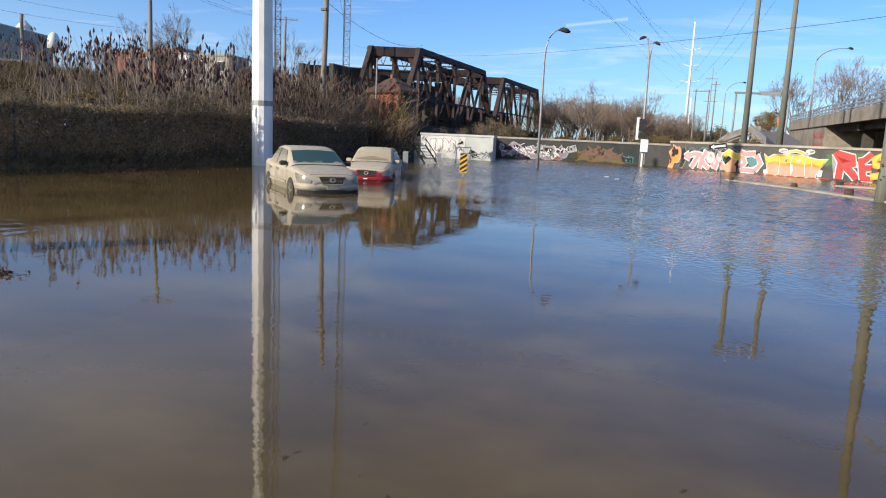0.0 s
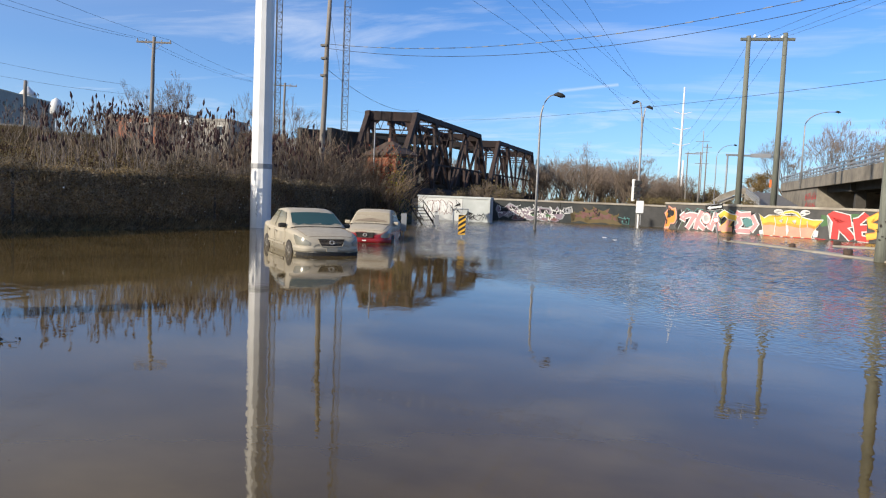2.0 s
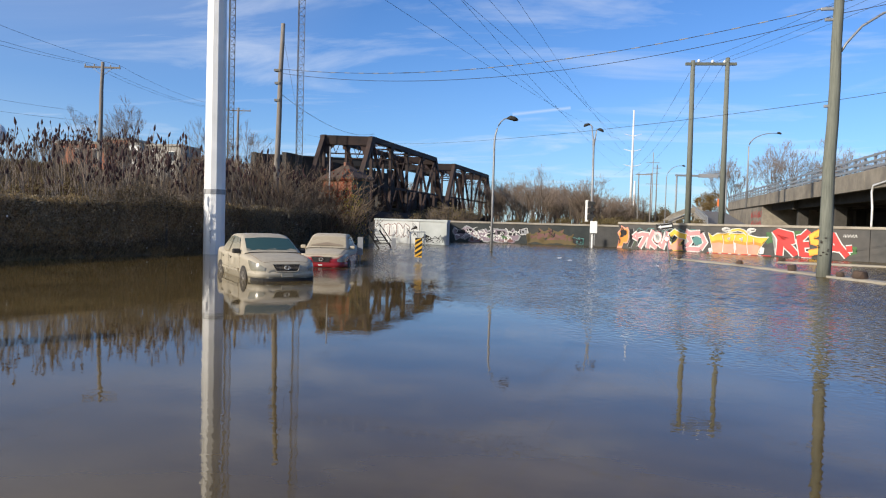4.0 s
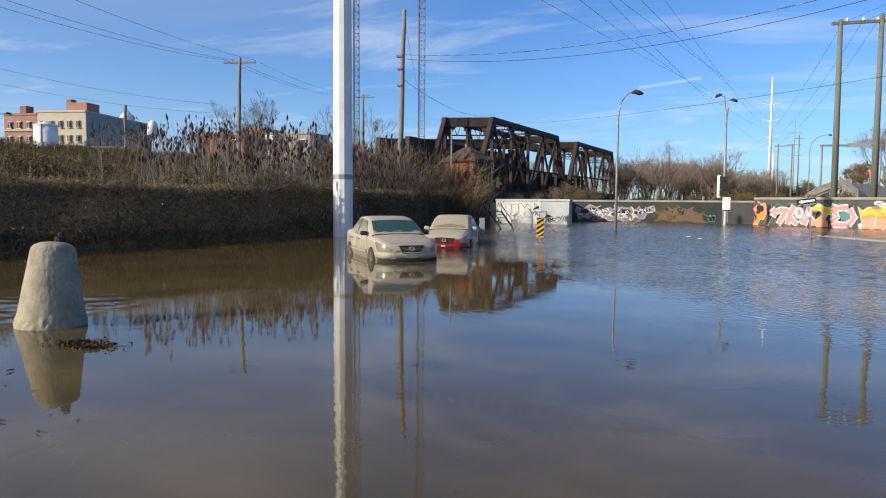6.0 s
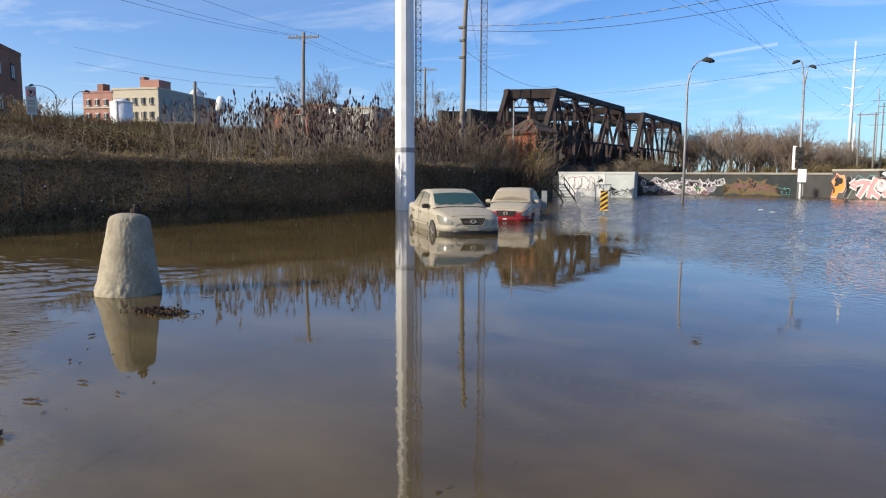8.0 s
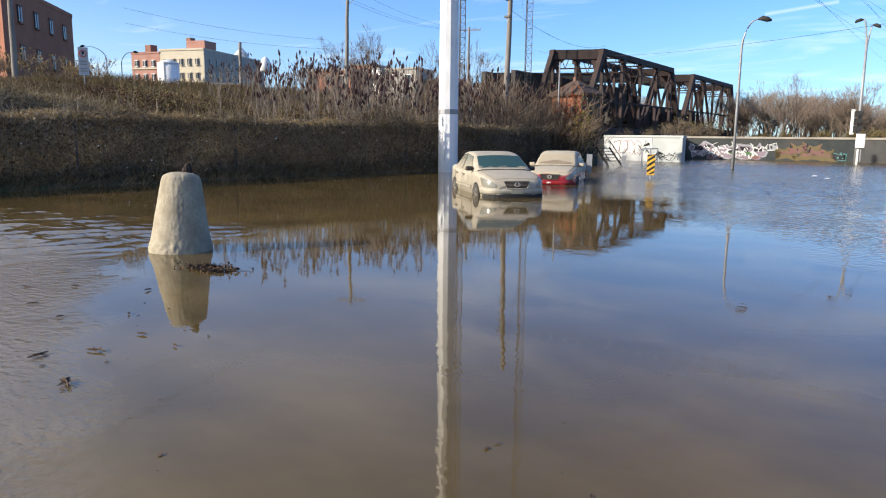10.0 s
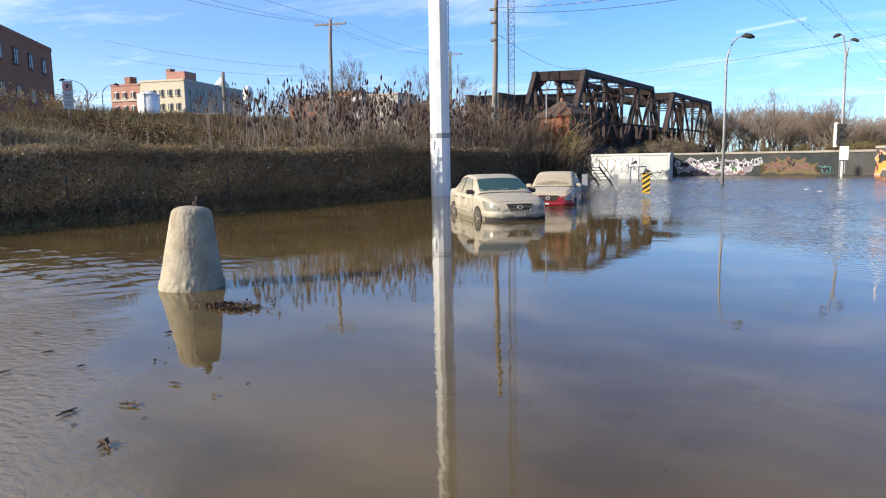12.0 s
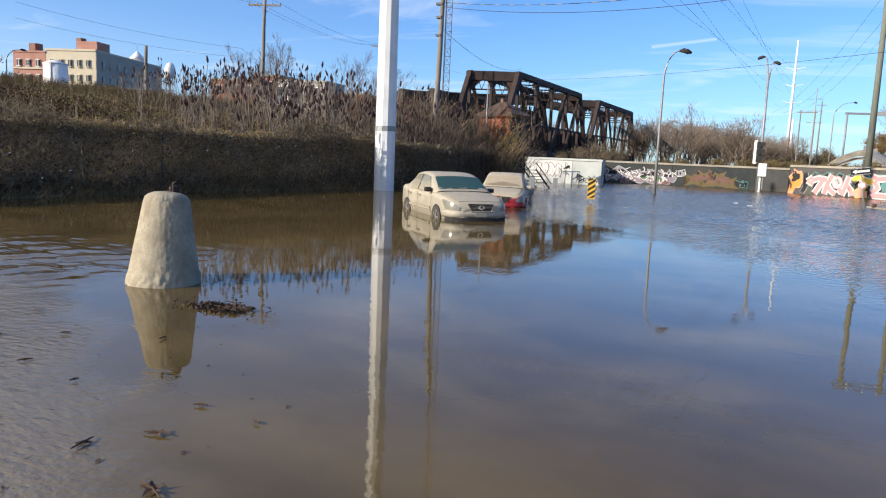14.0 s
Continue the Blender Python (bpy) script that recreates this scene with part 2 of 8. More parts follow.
    l.new(mth("MULTIPLY", mth("SUBTRACT", tex(0.55, 7, (1, 1.6, 1), 25), 0.33), 2.9, True), x.inputs[0])
    x.inputs[1].default_value, x.inputs[2].default_value = (0.066, 0.044, 0.014, 1), (0.126, 0.086, 0.030, 1)
    x2 = n.new("ShaderNodeMixRGB")
    l.new(shallow, x2.inputs[0])
    l.new(x.outputs[0], x2.inputs[1])
    x2.inputs[2].default_value = (0.155, 0.122, 0.080, 1)
    l.new(x2.outputs[0], b.inputs["Base Color"])
    rr = n.new("ShaderNodeMapRange")
    rr.inputs["To Min"].default_value, rr.inputs["To Max"].default_value = 0.015, 0.05
    l.new(shallow, rr.inputs["Value"])
    l.new(mth("ADD", rr.outputs[0], mth("MULTIPLY", breeze, 0.13)), b.inputs["Roughness"])
    b.inputs["IOR"].default_value = 1.37
    return m


M = {}
M["water"] = water_surface()
M["earth"] = surface("bank_earth", (0.030, 0.022, 0.013), (0.10, 0.075, 0.036), 0.9, 0.95, 0.6, dist=0.08, stain=(0.10, 0.10, 0.03), stain_scale=0.15)
M["concrete"] = surface("weathered_concrete", (0.30, 0.27, 0.22), (0.42, 0.38, 0.31), 1.6, 0.85, 0.4, stain=(0.22, 0.19, 0.15), stain_scale=0.5)
M["bollard"] = surface("pitted_concrete", (0.28, 0.242, 0.174), (0.42, 0.368, 0.27), 26.0, 0.9, 0.8, dist=0.010, stain=(0.24, 0.20, 0.14), stain_scale=3.5)
M["old_concrete"] = surface("sooty_old_concrete", (0.19, 0.165, 0.13), (0.30, 0.265, 0.21), 1.2, 0.88, 0.4, stain=(0.13, 0.115, 0.095), stain_scale=0.35)
M["cane"] = surface("grey_brown_canes", (0.075, 0.058, 0.047), (0.31, 0.25, 0.195), 4.0, 0.95, 0.0, random_ob=0.6)
M["rust"] = surface("rusted_steel", (0.016, 0.010, 0.009), (0.054, 0.028, 0.022), 1.2, 0.8, 0.3, stain=(0.020, 0.013, 0.011), stain_scale=0.3)
M["black_steel"] = surface("sooty_steel", (0.018, 0.016, 0.015), (0.04, 0.035, 0.03), 1.2, 0.75, 0.3)
M["white_paint"] = surface("white_painted_steel", (0.72, 0.72, 0.71), (0.80, 0.80, 0.79), 1.0, 0.45, 0.05, stain=(0.62, 0.62, 0.60), stain_scale=0.6)
M["galv"] = surface("galvanised_steel", (0.22, 0.225, 0.23), (0.33, 0.335, 0.34), 5.0, 0.5, 0.1, metal=0.3)
M["post_grey"] = surface("grey_fence_post", (0.05, 0.05, 0.047), (0.10, 0.095, 0.088), 5.0, 0.6, 0.1)
M["wood"] = surface("weathered_pole_wood", (0.15, 0.135, 0.118), (0.29, 0.265, 0.235), 3.0, 0.9, 0.7, stretch=(6, 6, 0.5), stain=(0.19, 0.155, 0.125), stain_scale=0.5)
M["green_wood"] = surface("treated_pole_wood", (0.105, 0.113, 0.092), (0.195, 0.203, 0.168), 3.0, 0.9, 0.7, stretch=(6, 6, 0.4))
M["brick"] = brick_surface("old_red_brick", (0.25, 0.080, 0.044), (0.36, 0.135, 0.075), (0.24, 0.15, 0.10))
# far factory's red brick, with the paling of distance haze mixed into its colour
M["brick_hazed"] = brick_surface("hazed_red_brick", (0.34, 0.14, 0.10), (0.45, 0.21, 0.155), (0.36, 0.27, 0.22))
M["brick_dark"] = brick_surface("sooty_brick", (0.15, 0.06, 0.04), (0.24, 0.10, 0.06), (0.2, 0.16, 0.13))
# the factory's tan brick, lightened for distance haze too
M["tan_wall"] = brick_surface("tan_brick", (0.50, 0.435, 0.31), (0.58, 0.51, 0.38), (0.5, 0.45, 0.36))
M["grey_wall"] = surface("grey_render", (0.30, 0.28, 0.25), (0.38, 0.36, 0.32), 1.0, 0.9, 0.2)
M["window"] = glass_surface("dark_window_glass", (0.05, 0.06, 0.07))
M["frame_white"] = surface("white_frame", (0.65, 0.64, 0.6), (0.75, 0.74, 0.7), 3.0, 0.6, 0.05)
M["roof"] = surface("dark_shingles", (0.045, 0.030, 0.022), (0.095, 0.062, 0.045), 4.0, 0.9, 0.5)
M["wall_white"] = surface("whitewashed_concrete", (0.52, 0.53, 0.51), (0.62, 0.63, 0.61), 1.2, 0.85, 0.25, stain=(0.42, 0.43, 0.42), stain_scale=0.35)
M["wall_grey"] = surface("light_grey_paint", (0.40, 0.425, 0.415), (0.49, 0.515, 0.505), 1.2, 0.85, 0.25, stain=(0.36, 0.38, 0.365), stain_scale=0.5)
M["wall_dark"] = surface("black_green_paint", (0.018, 0.026, 0.028), (0.042, 0.048, 0.046), 1.5, 0.8, 0.25, stain=(0.055, 0.052, 0.048), stain_scale=0.4)
M["wall_charcoal"] = surface("charcoal_paint", (0.05, 0.05, 0.048), (0.085, 0.083, 0.08), 1.5, 0.8, 0.25, stain=(0.10, 0.09, 0.08), stain_scale=0.5)
M["asphalt"] = surface("grey_asphalt", (0.11, 0.105, 0.10), (0.17, 0.165, 0.155), 3.0, 0.9, 0.3)
M["bark"] = surface("grey_bark", (0.10, 0.075, 0.055), (0.20, 0.155, 0.115), 4.0, 0.95, 0.4, island=0.5)
M["twig"] = surface("bare_twigs", (0.075, 0.048, 0.034), (0.38, 0.285, 0.195), 4.0, 0.95, 0.0, island=0.9, through_light=0.25)
M["far_twig"] = surface("far_bare_crown", (0.19, 0.145, 0.115), (0.43, 0.335, 0.255), 0.4, 0.95, 0.0, island=0.6, through_light=0.35)
M["yellow_crown"] = surface("autumn_crown", (0.20, 0.13, 0.05), (0.36, 0.24, 0.09), 0.5, 0.95, 0.0, island=0.6, through_light=0.35)
M["olive_crown"] = surface("olive_scrub", (0.11, 0.085, 0.036), (0.27, 0.205, 0.09), 0.5, 0.95, 0.0, island=0.6, through_light=0.35)
M["seed"] = surface("sumac_seed", (0.022, 0.012, 0.013), (0.065, 0.030, 0.028), 8.0, 0.95, 0.0, random_ob=0.5)
M["grass"] = surface("dry_grass", (0.045, 0.034, 0.017), (0.165, 0.118, 0.056), 0.5, 0.95, 0.0, island=0.65, through_light=0.25)
M["vine"] = surface("dry_vine", (0.065, 0.052, 0.037), (0.37, 0.31, 0.22), 0.8, 0.95, 0.0, island=0.7, through_light=0.35)
M["straw"] = surface("straw_grass", (0.16, 0.105, 0.045), (0.50, 0.37, 0.19), 0.8, 0.95, 0.0, island=0.8, through_light=0.3)
M["vine_leaf"] = surface("withered_leaves", (0.036, 0.026, 0.014), (0.32, 0.228, 0.125), 0.7, 0.9, 0.0, island=0.9, through_light=0.35)
M["red_leaf"] = surface("red_creeper", (0.22, 0.03, 0.02), (0.36, 0.10, 0.04), 2.0, 0.9, 0.0, island=0.7, through_light=0.35)
M["yellow_leaf"] = surface("yellow_creeper", (0.20, 0.17, 0.03), (0.42, 0.32, 0.06), 2.0, 0.9, 0.0, island=0.7, through_light=0.35)
M["dead_leaf"] = surface("wet_dead_leaf", (0.026, 0.016, 0.010), (0.085, 0.048, 0.025), 20.0, 0.92, 0.2, island=0.6)
M["rust_scrub"] = surface("dark_rust_leaves", (0.024, 0.015, 0.009), (0.12, 0.065, 0.032), 0.8, 0.9, 0.0, island=0.8, through_light=0.25)
M["olive_scrub"] = surface("low_olive_leaves", (0.045, 0.042, 0.014), (0.19, 0.165, 0.055), 0.8, 0.9, 0.0, island=0.8, through_light=0.25)
M["cable"] = surface("black_cable", (0.02, 0.02, 0.022), (0.04, 0.04, 0.042), 6.0, 0.6, 0.0)
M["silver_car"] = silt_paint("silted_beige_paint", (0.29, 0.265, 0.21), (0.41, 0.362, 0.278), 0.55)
M["red_car"] = silt_paint("silted_red_paint", (0.24, 0.016, 0.02), (0.45, 0.39, 0.29), 0.0, 0.73)
M["wet_silt"] = surface("damp_silt", (0.20, 0.155, 0.105), (0.28, 0.22, 0.15), 4.0, 0.6, 0.1)
M["tyre"] = surface("muddy_rubber", (0.03, 0.027, 0.024), (0.07, 0.06, 0.05), 9.0, 0.85, 0.2)
M["rim"] = surface("alloy_rim", (0.17, 0.16, 0.14), (0.30, 0.28, 0.25), 8.0, 0.5, 0.05, metal=0.3)
M["trim_black"] = surface("black_plastic", (0.016, 0.016, 0.015), (0.04, 0.036, 0.032), 5.0, 0.85, 0.05)
M["chrome"] = surface("dull_chrome", (0.42, 0.41, 0.38), (0.52, 0.51, 0.48), 5.0, 0.65, 0.0, metal=0.4)
M["headlight"] = glass_surface("silty_lens", (0.27, 0.26, 0.21), 0.2)
# concrete of the parts under the overpass deck, far darker than its edge beam
M["underdeck"] = surface("underdeck_concrete", (0.035, 0.032, 0.028), (0.075, 0.068, 0.058), 0.8, 0.9, 0.3)
M["plate_white"] = surface("white_plate", (0.6, 0.6, 0.58), (0.7, 0.7, 0.68), 5.0, 0.5, 0.0)
M["sign_black"] = surface("sign_black", (0.012, 0.012, 0.012), (0.025, 0.025, 0.025), 4.0, 0.85, 0.0)
M["sign_yellow"] = surface("sign_amber", (0.72, 0.40, 0.03), (0.80, 0.46, 0.05), 3.0, 0.5, 0.0)
M["sign_white"] = surface("sign_white", (0.74, 0.74, 0.72), (0.8, 0.8, 0.78), 3.0, 0.5, 0.0)
M["sign_pale"] = surface("faded_sign", (0.42, 0.43, 0.43), (0.50, 0.51, 0.51), 3.0, 0.6, 0.0)
M["sign_red"] = surface("sign_red", (0.5, 0.04, 0.03), (0.58, 0.06, 0.05), 3.0, 0.5, 0.0)
M["sign_orange"] = surface("sign_orange", (0.75, 0.16, 0.03), (0.8, 0.2, 0.05), 3.0, 0.5, 0.0)
M["green_steel"] = surface("dark_green_steel", (0.015, 0.03, 0.022), (0.04, 0.06, 0.045), 2.0, 0.7, 0.2)


def auto(name, colour):
    """A spray-paint colour, a little uneven."""
    return surface("spray_" + name, tuple(v * 0.85 for v in colour), colour, 2.5, 0.75, 0.05, stain=tuple(v * 0.75 + 0.02 for v in colour), stain_scale=1.2)


SPRAY = {k: auto(k, c) for k, c in {
    "white": (0.72, 0.71, 0.68), "pink": (0.72, 0.30, 0.30), "salmon": (0.78, 0.34, 0.24), "red": (0.62, 0.055, 0.05), "orange": (0.80, 0.30, 0.05),
    "yellow": (0.78, 0.50, 0.06), "teal": (0.10, 0.26, 0.25), "black": (0.015, 0.015, 0.017), "mauve": (0.27, 0.21, 0.25), "olive": (0.15, 0.11, 0.045),
    "rose": (0.20, 0.095, 0.085), "green": (0.07, 0.16, 0.06), "grey": (0.34, 0.35, 0.36)}.items()}


# ---- building helpers ----
def part(name, bm, material, parent=None, label=""):
    """Links a bmesh as one mesh object, under a thing or a part."""
    me = bpy.data.meshes.new(name)
    bm.to_mesh(me)
    bm.free()
    return part_mesh(name, me, material, parent, label)


def part_mesh(name, me, material, parent=None, label=""):
    if material is not None and not me.materials:
        me.materials.append(material)
    ob = new(name, me)
    if parent is not None:
        ob.parent = parent
    if label:
        ob["label"] = label
    return ob


def thing(name, label, category, group="", kind="", m=None):
    ob = tagged(new(name), label, category, group, kind)
    ob.empty_display_size = 0.2
    if m is not None:
        ob.matrix_basis = m
    return ob


def box(bm, x0, x1, y0, y1, z0, z1, bevel=0.0):
    r = bmesh.ops.create_cube(bm, size=1)
    vs = r["verts"]
    for v in vs:
        v.co = Vector(((x0 + x1) / 2 + v.co.x * (x1 - x0), (y0 + y1) / 2 + v.co.y * (y1 - y0), (z0 + z1) / 2 + v.co.z * (z1 - z0)))
    if bevel:
        es = list({e for v in vs for e in v.link_edges})
        bmesh.ops.bevel(bm, geom=es, offset=bevel, segments=2, affect="EDGES", profile=0.5)
    return bm


def bbox(x0, x1, y0, y1, z0, z1, bevel=0.0):
    return box(bmesh.new(), x0, x1, y0, y1, z0, z1, bevel)


def tube(bm, pts, radii, n=8, cap=True):
    """A round bar along points, with a radius at each."""
    pts = [Vector(p) for p in pts]
    if isinstance(radii, (int, float)):
        radii = [radii] * len(pts)
    rings = []
    for i, p in enumerate(pts):
        d = (pts[min(i + 1, len(pts) - 1)] - pts[max(i - 1, 0)]).normalized()
        u = d.cross(Vector((0, 0, 1)) if abs(d.z) < 0.95 else Vector((1, 0, 0))).normalized()
        v = d.cross(u)
        rings.append([bm.verts.new(p + radii[i] * (u * math.cos(2 * math.pi * k / n) + v * math.sin(2 * math.pi * k / n))) for k in range(n)])
    for a, b in zip(rings, rings[1:]):
        for k in range(n):
            f = bm.faces.new((a[k], a[(k + 1) % n], b[(k + 1) % n], b[k]))
            f.smooth = n > 6
    if cap:
        bm.faces.new(rings[0][::-1])
        bm.faces.new(rings[-1])
    return bm


def beam(bm, p, q, w, h):
    """A square bar from p to q, w wide and h high."""
    p, q = Vector(p), Vector(q)
    d = (q - p).normalized()
    u = d.cross(Vector((0, 0, 1)) if abs(d.z) < 0.98 else Vector((0, 1, 0))).normalized()
    v = u.cross(d)
    rings = []
    for c in (p, q):
        rings.append([bm.verts.new(c + u * (sx * w / 2) + v * (sy * h / 2)) for sx, sy in ((-1, -1), (1, -1), (1, 1), (-1, 1))])
    a, b = rings
    for k in range(4):
        bm.faces.new((a[k], a[(k + 1) % 4], b[(k + 1) % 4], b[k]))
    bm.faces.new(a[::-1]); bm.faces.new(b)
    return bm


def arc(p, q, bulge, n=10):
    """Points from p to q on a quarter bend that rises first, then reaches out."""
    p, q = Vector(p), Vector(q)
    out = []
    for i in range(n + 1):
        a = math.pi / 2 * i / n
        s, c = math.sin(a), 1 - math.cos(a)
        out.append(Vector((p.x + (q.x - p.x) * c, p.y + (q.y - p.y) * c, p.z + (q.z - p.z) * (s * bulge + (1 - bulge) * i / n))))
    return out


def lathe(bm, profile, n=24):
    """Turns (radius, z) pairs round the upright axis."""
    rings = [[bm.verts.new((r * math.cos(2 * math.pi * k / n), r * math.sin(2 * math.pi * k / n), z)) for k in range(n)] for r, z in profile]
    for a, b in zip(rings, rings[1:]):
        for k in range(n):
            f = bm.faces.new((a[k], a[(k + 1) % n], b[(k + 1) % n], b[k]))
            f.smooth = True
    bm.faces.new(rings[0][::-1]); bm.faces.new(rings[-1])
    return bm


def prism(bm, outline, y0, y1):
    """An outline of (x, z) pairs given thickness along y."""
    a = [bm.verts.new((x, y0, z)) for x, z in outline]
    b = [bm.verts.new((x, y1, z)) for x, z in outline]
    n = len(outline)
    bm.faces.new(a); bm.faces.new(b[::-1])
    for k in range(n):
        bm.faces.new((a[k], b[k], b[(k + 1) % n], a[(k + 1) % n]))
    bmesh.ops.recalc_face_normals(bm, faces=bm.faces)
    return bm


def quads(name, co, material, parent=None):
    """One mesh of loose four-cornered pieces; co has shape (count, 4, 3)."""
    co = np.asarray(co, dtype=np.float32).reshape(-1, 3)
    me = bpy.data.meshes.new(name)
    k = len(co) // 4
    me.vertices.add(len(co)); me.vertices.foreach_set("co", co.ravel())
    me.loops.add(len(co)); me.loops.foreach_set("vertex_index", np.arange(len(co), dtype=np.int32))
    me.polygons.add(k)
    me.polygons.foreach_set("loop_start", np.arange(0, len(co), 4, dtype=np.int32))
    me.polygons.foreach_set("loop_total", np.full(k, 4, dtype=np.int32))
    me.update(calc_edges=True)
    return part_mesh(name, me, material, parent)


rng = np.random.default_rng(7)


def blades(base, tip, width):
    """Tapered slips from base to tip; arrays of (n, 3) and widths (n)."""
    d = tip - base
    r = rng.normal(size=d.shape)
    s = np.cross(d, r)
    s /= np.linalg.norm(s, axis=1, keepdims=True) + 1e-9
    w = np.asarray(width).reshape(-1, 1) / 2
    return np.stack([base - s * w, base + s * w, tip + s * w * 0.35, tip - s * w * 0.35], axis=1)


def leaves(centre, size):
    """Small four-cornered leaves turned at random."""
    n = len(centre)
    a = rng.normal(size=(n, 3)); a /= np.linalg.norm(a, axis=1, keepdims=True)
    b = np.cross(a, rng.normal(size=(n, 3))); b /= np.linalg.norm(b, axis=1, keepdims=True)
    s = np.asarray(size).reshape(-1, 1)
    return np.stack([centre - a * s, centre - b * s * 0.6, centre + a * s, centre + b * s * 0.6], axis=1)


# ---- ground, water, banks ----
SHORE_Y = [-80, 0, 5, 12, 20, 27, 35, 43, 47, 62]
SHORE_X = [-22.5, -20.9, -20.4, -19.6, -18.9, -17.3, -16.2, -15.3, -16.4, -17.0]


def shore(y):
    return np.interp(y, SHORE_Y, SHORE_X)


RED_A, RED_B = (1.5, 57.8), (22.0, 41.3)


def ground_height(x, y):
    d = shore(y) - x
    z = np.interp(d, [-4, -0.5, 0.2, 1.2, 2.2, 9.0, 15.0, 18, 60], [-0.55, -0.12, 0.06, 0.25, 0.8, 2.75, 4.2, 4.35, 4.4])
    # near the shallows the bank is a steep face
    steep = np.interp(d, [-4, -0.5, 0.2, 1.2, 2.2, 5.0, 7.5, 12.0, 18, 60], [-0.55, -0.12, 0.06, 0.3, 1.2, 2.75, 3.2, 3.45, 3.7, 4.4])
    g = np.clip((y - 12) / 12, 0, 1)
    z = z * g + steep * (1 - g)
    # the bank falls away beside the brick hut
    f = np.clip((y - 40) / 10, 0, 1)
    z = np.where(d > 0, z * (1 - f) + np.minimum(z, 1.5) * f, z)
    behind = y - np.where(x < RED_A[0], 60.9, RED_A[1] + 0.5 + (x - RED_A[0]) * (RED_B[1] - RED_A[1]) / (RED_B[0] - RED_A[0]))
    land = np.clip(behind / 1.0, 0, 1)
    z = np.where((d < 0), z * (1 - land) + 1.2 * land, z)
    east = np.clip((x - 27) / 8, 0, 1) * (1 - land)
    z = z + (1.6 - z) * east * (d < 0)
    near = np.clip((-2.0 - y) / 6, 0, 1) * (d < 0)
    z = z + (0.25 - z) * near * (east < 0.5)
    z = z + np.where(d > 1, 0.12 * np.sin(x * 0.9 + 1.3 * np.sin(y * 0.5)) * np.sin(y * 0.7), 0)
    return z


gx = np.unique(np.concatenate([np.arange(-46, 46.1, 0.8), np.array([-2400, -1200, -600, -300, -200, -140, -110, -90, -75, -64, -56, -50, 50, 60, 80, 120, 200, 350, 700, 1300, 2400])]))
gy = np.unique(np.concatenate([np.arange(-30, 66.1, 0.8), np.array([-2400, -1200, -500, -200, -100, -60, -40, 72, 80, 90, 105, 130, 160, 200, 260, 350, 500, 800, 1400, 2400])]))
GX, GY = np.meshgrid(gx, gy, indexing="ij")
GZ = ground_height(GX, GY)
gv = np.stack([GX, GY, GZ], axis=-1).reshape(-1, 3)
gi = np.arange(len(gx) * len(gy)).reshape(len(gx), len(gy))
gf = np.stack([gi[:-1, :-1], gi[1:, :-1], gi[1:, 1:], gi[:-1, 1:]], axis=-1).reshape(-1, 4)
gme = bpy.data.meshes.new("ground")
gme.from_pydata(gv.tolist(), [], gf.tolist())
for p in gme.polygons:
    p.use_smooth = True
tagged(part_mesh("ground", gme, M["earth"]), "brown earth and dry grass bank round the flooded street", "ground", kind="structure")

# one sheet of water; out in the open the breeze raises small waves in it
wx = np.concatenate([[-60.0], np.arange(-20, 28.01, 0.085), [60.0]])
wy = np.concatenate([[-70.0], np.arange(0, 60.01, 0.085), [61.2]])
WX, WY = np.meshgrid(wx, wy, indexing="ij")
open_water = np.clip((WY + 0.9 * WX + 2.4 * np.sin(0.31 * WX + 1) + 2.4 * np.sin(0.37 * WY + 0.22 * WX) - 11) / 13, 0, 1) ** 1.4
open_water *= np.clip((WX + 13) / 3, 0, 1) * np.clip((28 - WX) / 3, 0, 1) * np.clip((WY - 8) / 3, 0, 1) * np.clip((60 - WY) / 2, 0, 1)
open_water *= 0.75 + 0.25 * np.sin(0.23 * WX + 1.7 * np.sin(0.17 * WY)) * np.sin(0.41 * WY + 0.6)
WZ = np.zeros_like(WX)
wave_rng = np.random.default_rng(77)
for k in range(20):
    lam = 0.34 * 2.0 ** (k / 19)
    a = radians(62 + wave_rng.normal(0, 75))
    q = 2 * math.pi / lam
    WZ += 0.025 / q * np.sin(q * (WX * math.cos(a) + WY * math.sin(a)) + wave_rng.uniform(0, 6.3) + 0.9 * np.sin(0.8 * WX + 0.6 * WY + k))
WZ *= open_water
# run-off wavelets by the west bank
runoff = np.clip((-WX - 8.0) / 2.0, 0, 1) * np.clip((WX + 20) / 2, 0, 1) * np.clip((8.5 - WY) / 3, 0, 1) * np.clip(WY / 1.5, 0, 1)
for k in range(10):
    lam = 0.34 * 2.2 ** (k / 9)
    a = radians(-24 + wave_rng.normal(0, 22))
    q = 2 * math.pi / lam
    WZ += runoff * 0.062 / q * np.sin(q * (WX * math.cos(a) + WY * math.sin(a)) + wave_rng.uniform(0, 6.3) + 0.9 * np.sin(0.9 * WX - 0.7 * WY + k))
wi = np.arange(len(wx) * len(wy)).reshape(len(wx), len(wy))
wme = bpy.data.meshes.new("water")
wme.from_pydata(np.stack([WX, WY, WZ], axis=-1).reshape(-1, 3).tolist(), [], np.stack([wi[:-1, :-1], wi[1:, :-1], wi[1:, 1:], wi[:-1, 1:]], axis=-1).reshape(-1, 4).tolist())
wme.polygons.foreach_set("use_smooth", np.ones(len(wme.polygons), dtype=bool))
tagged(part_mesh("water", wme, M["water"]), "still brown flood water mirroring poles and sky", "water", kind="structure")


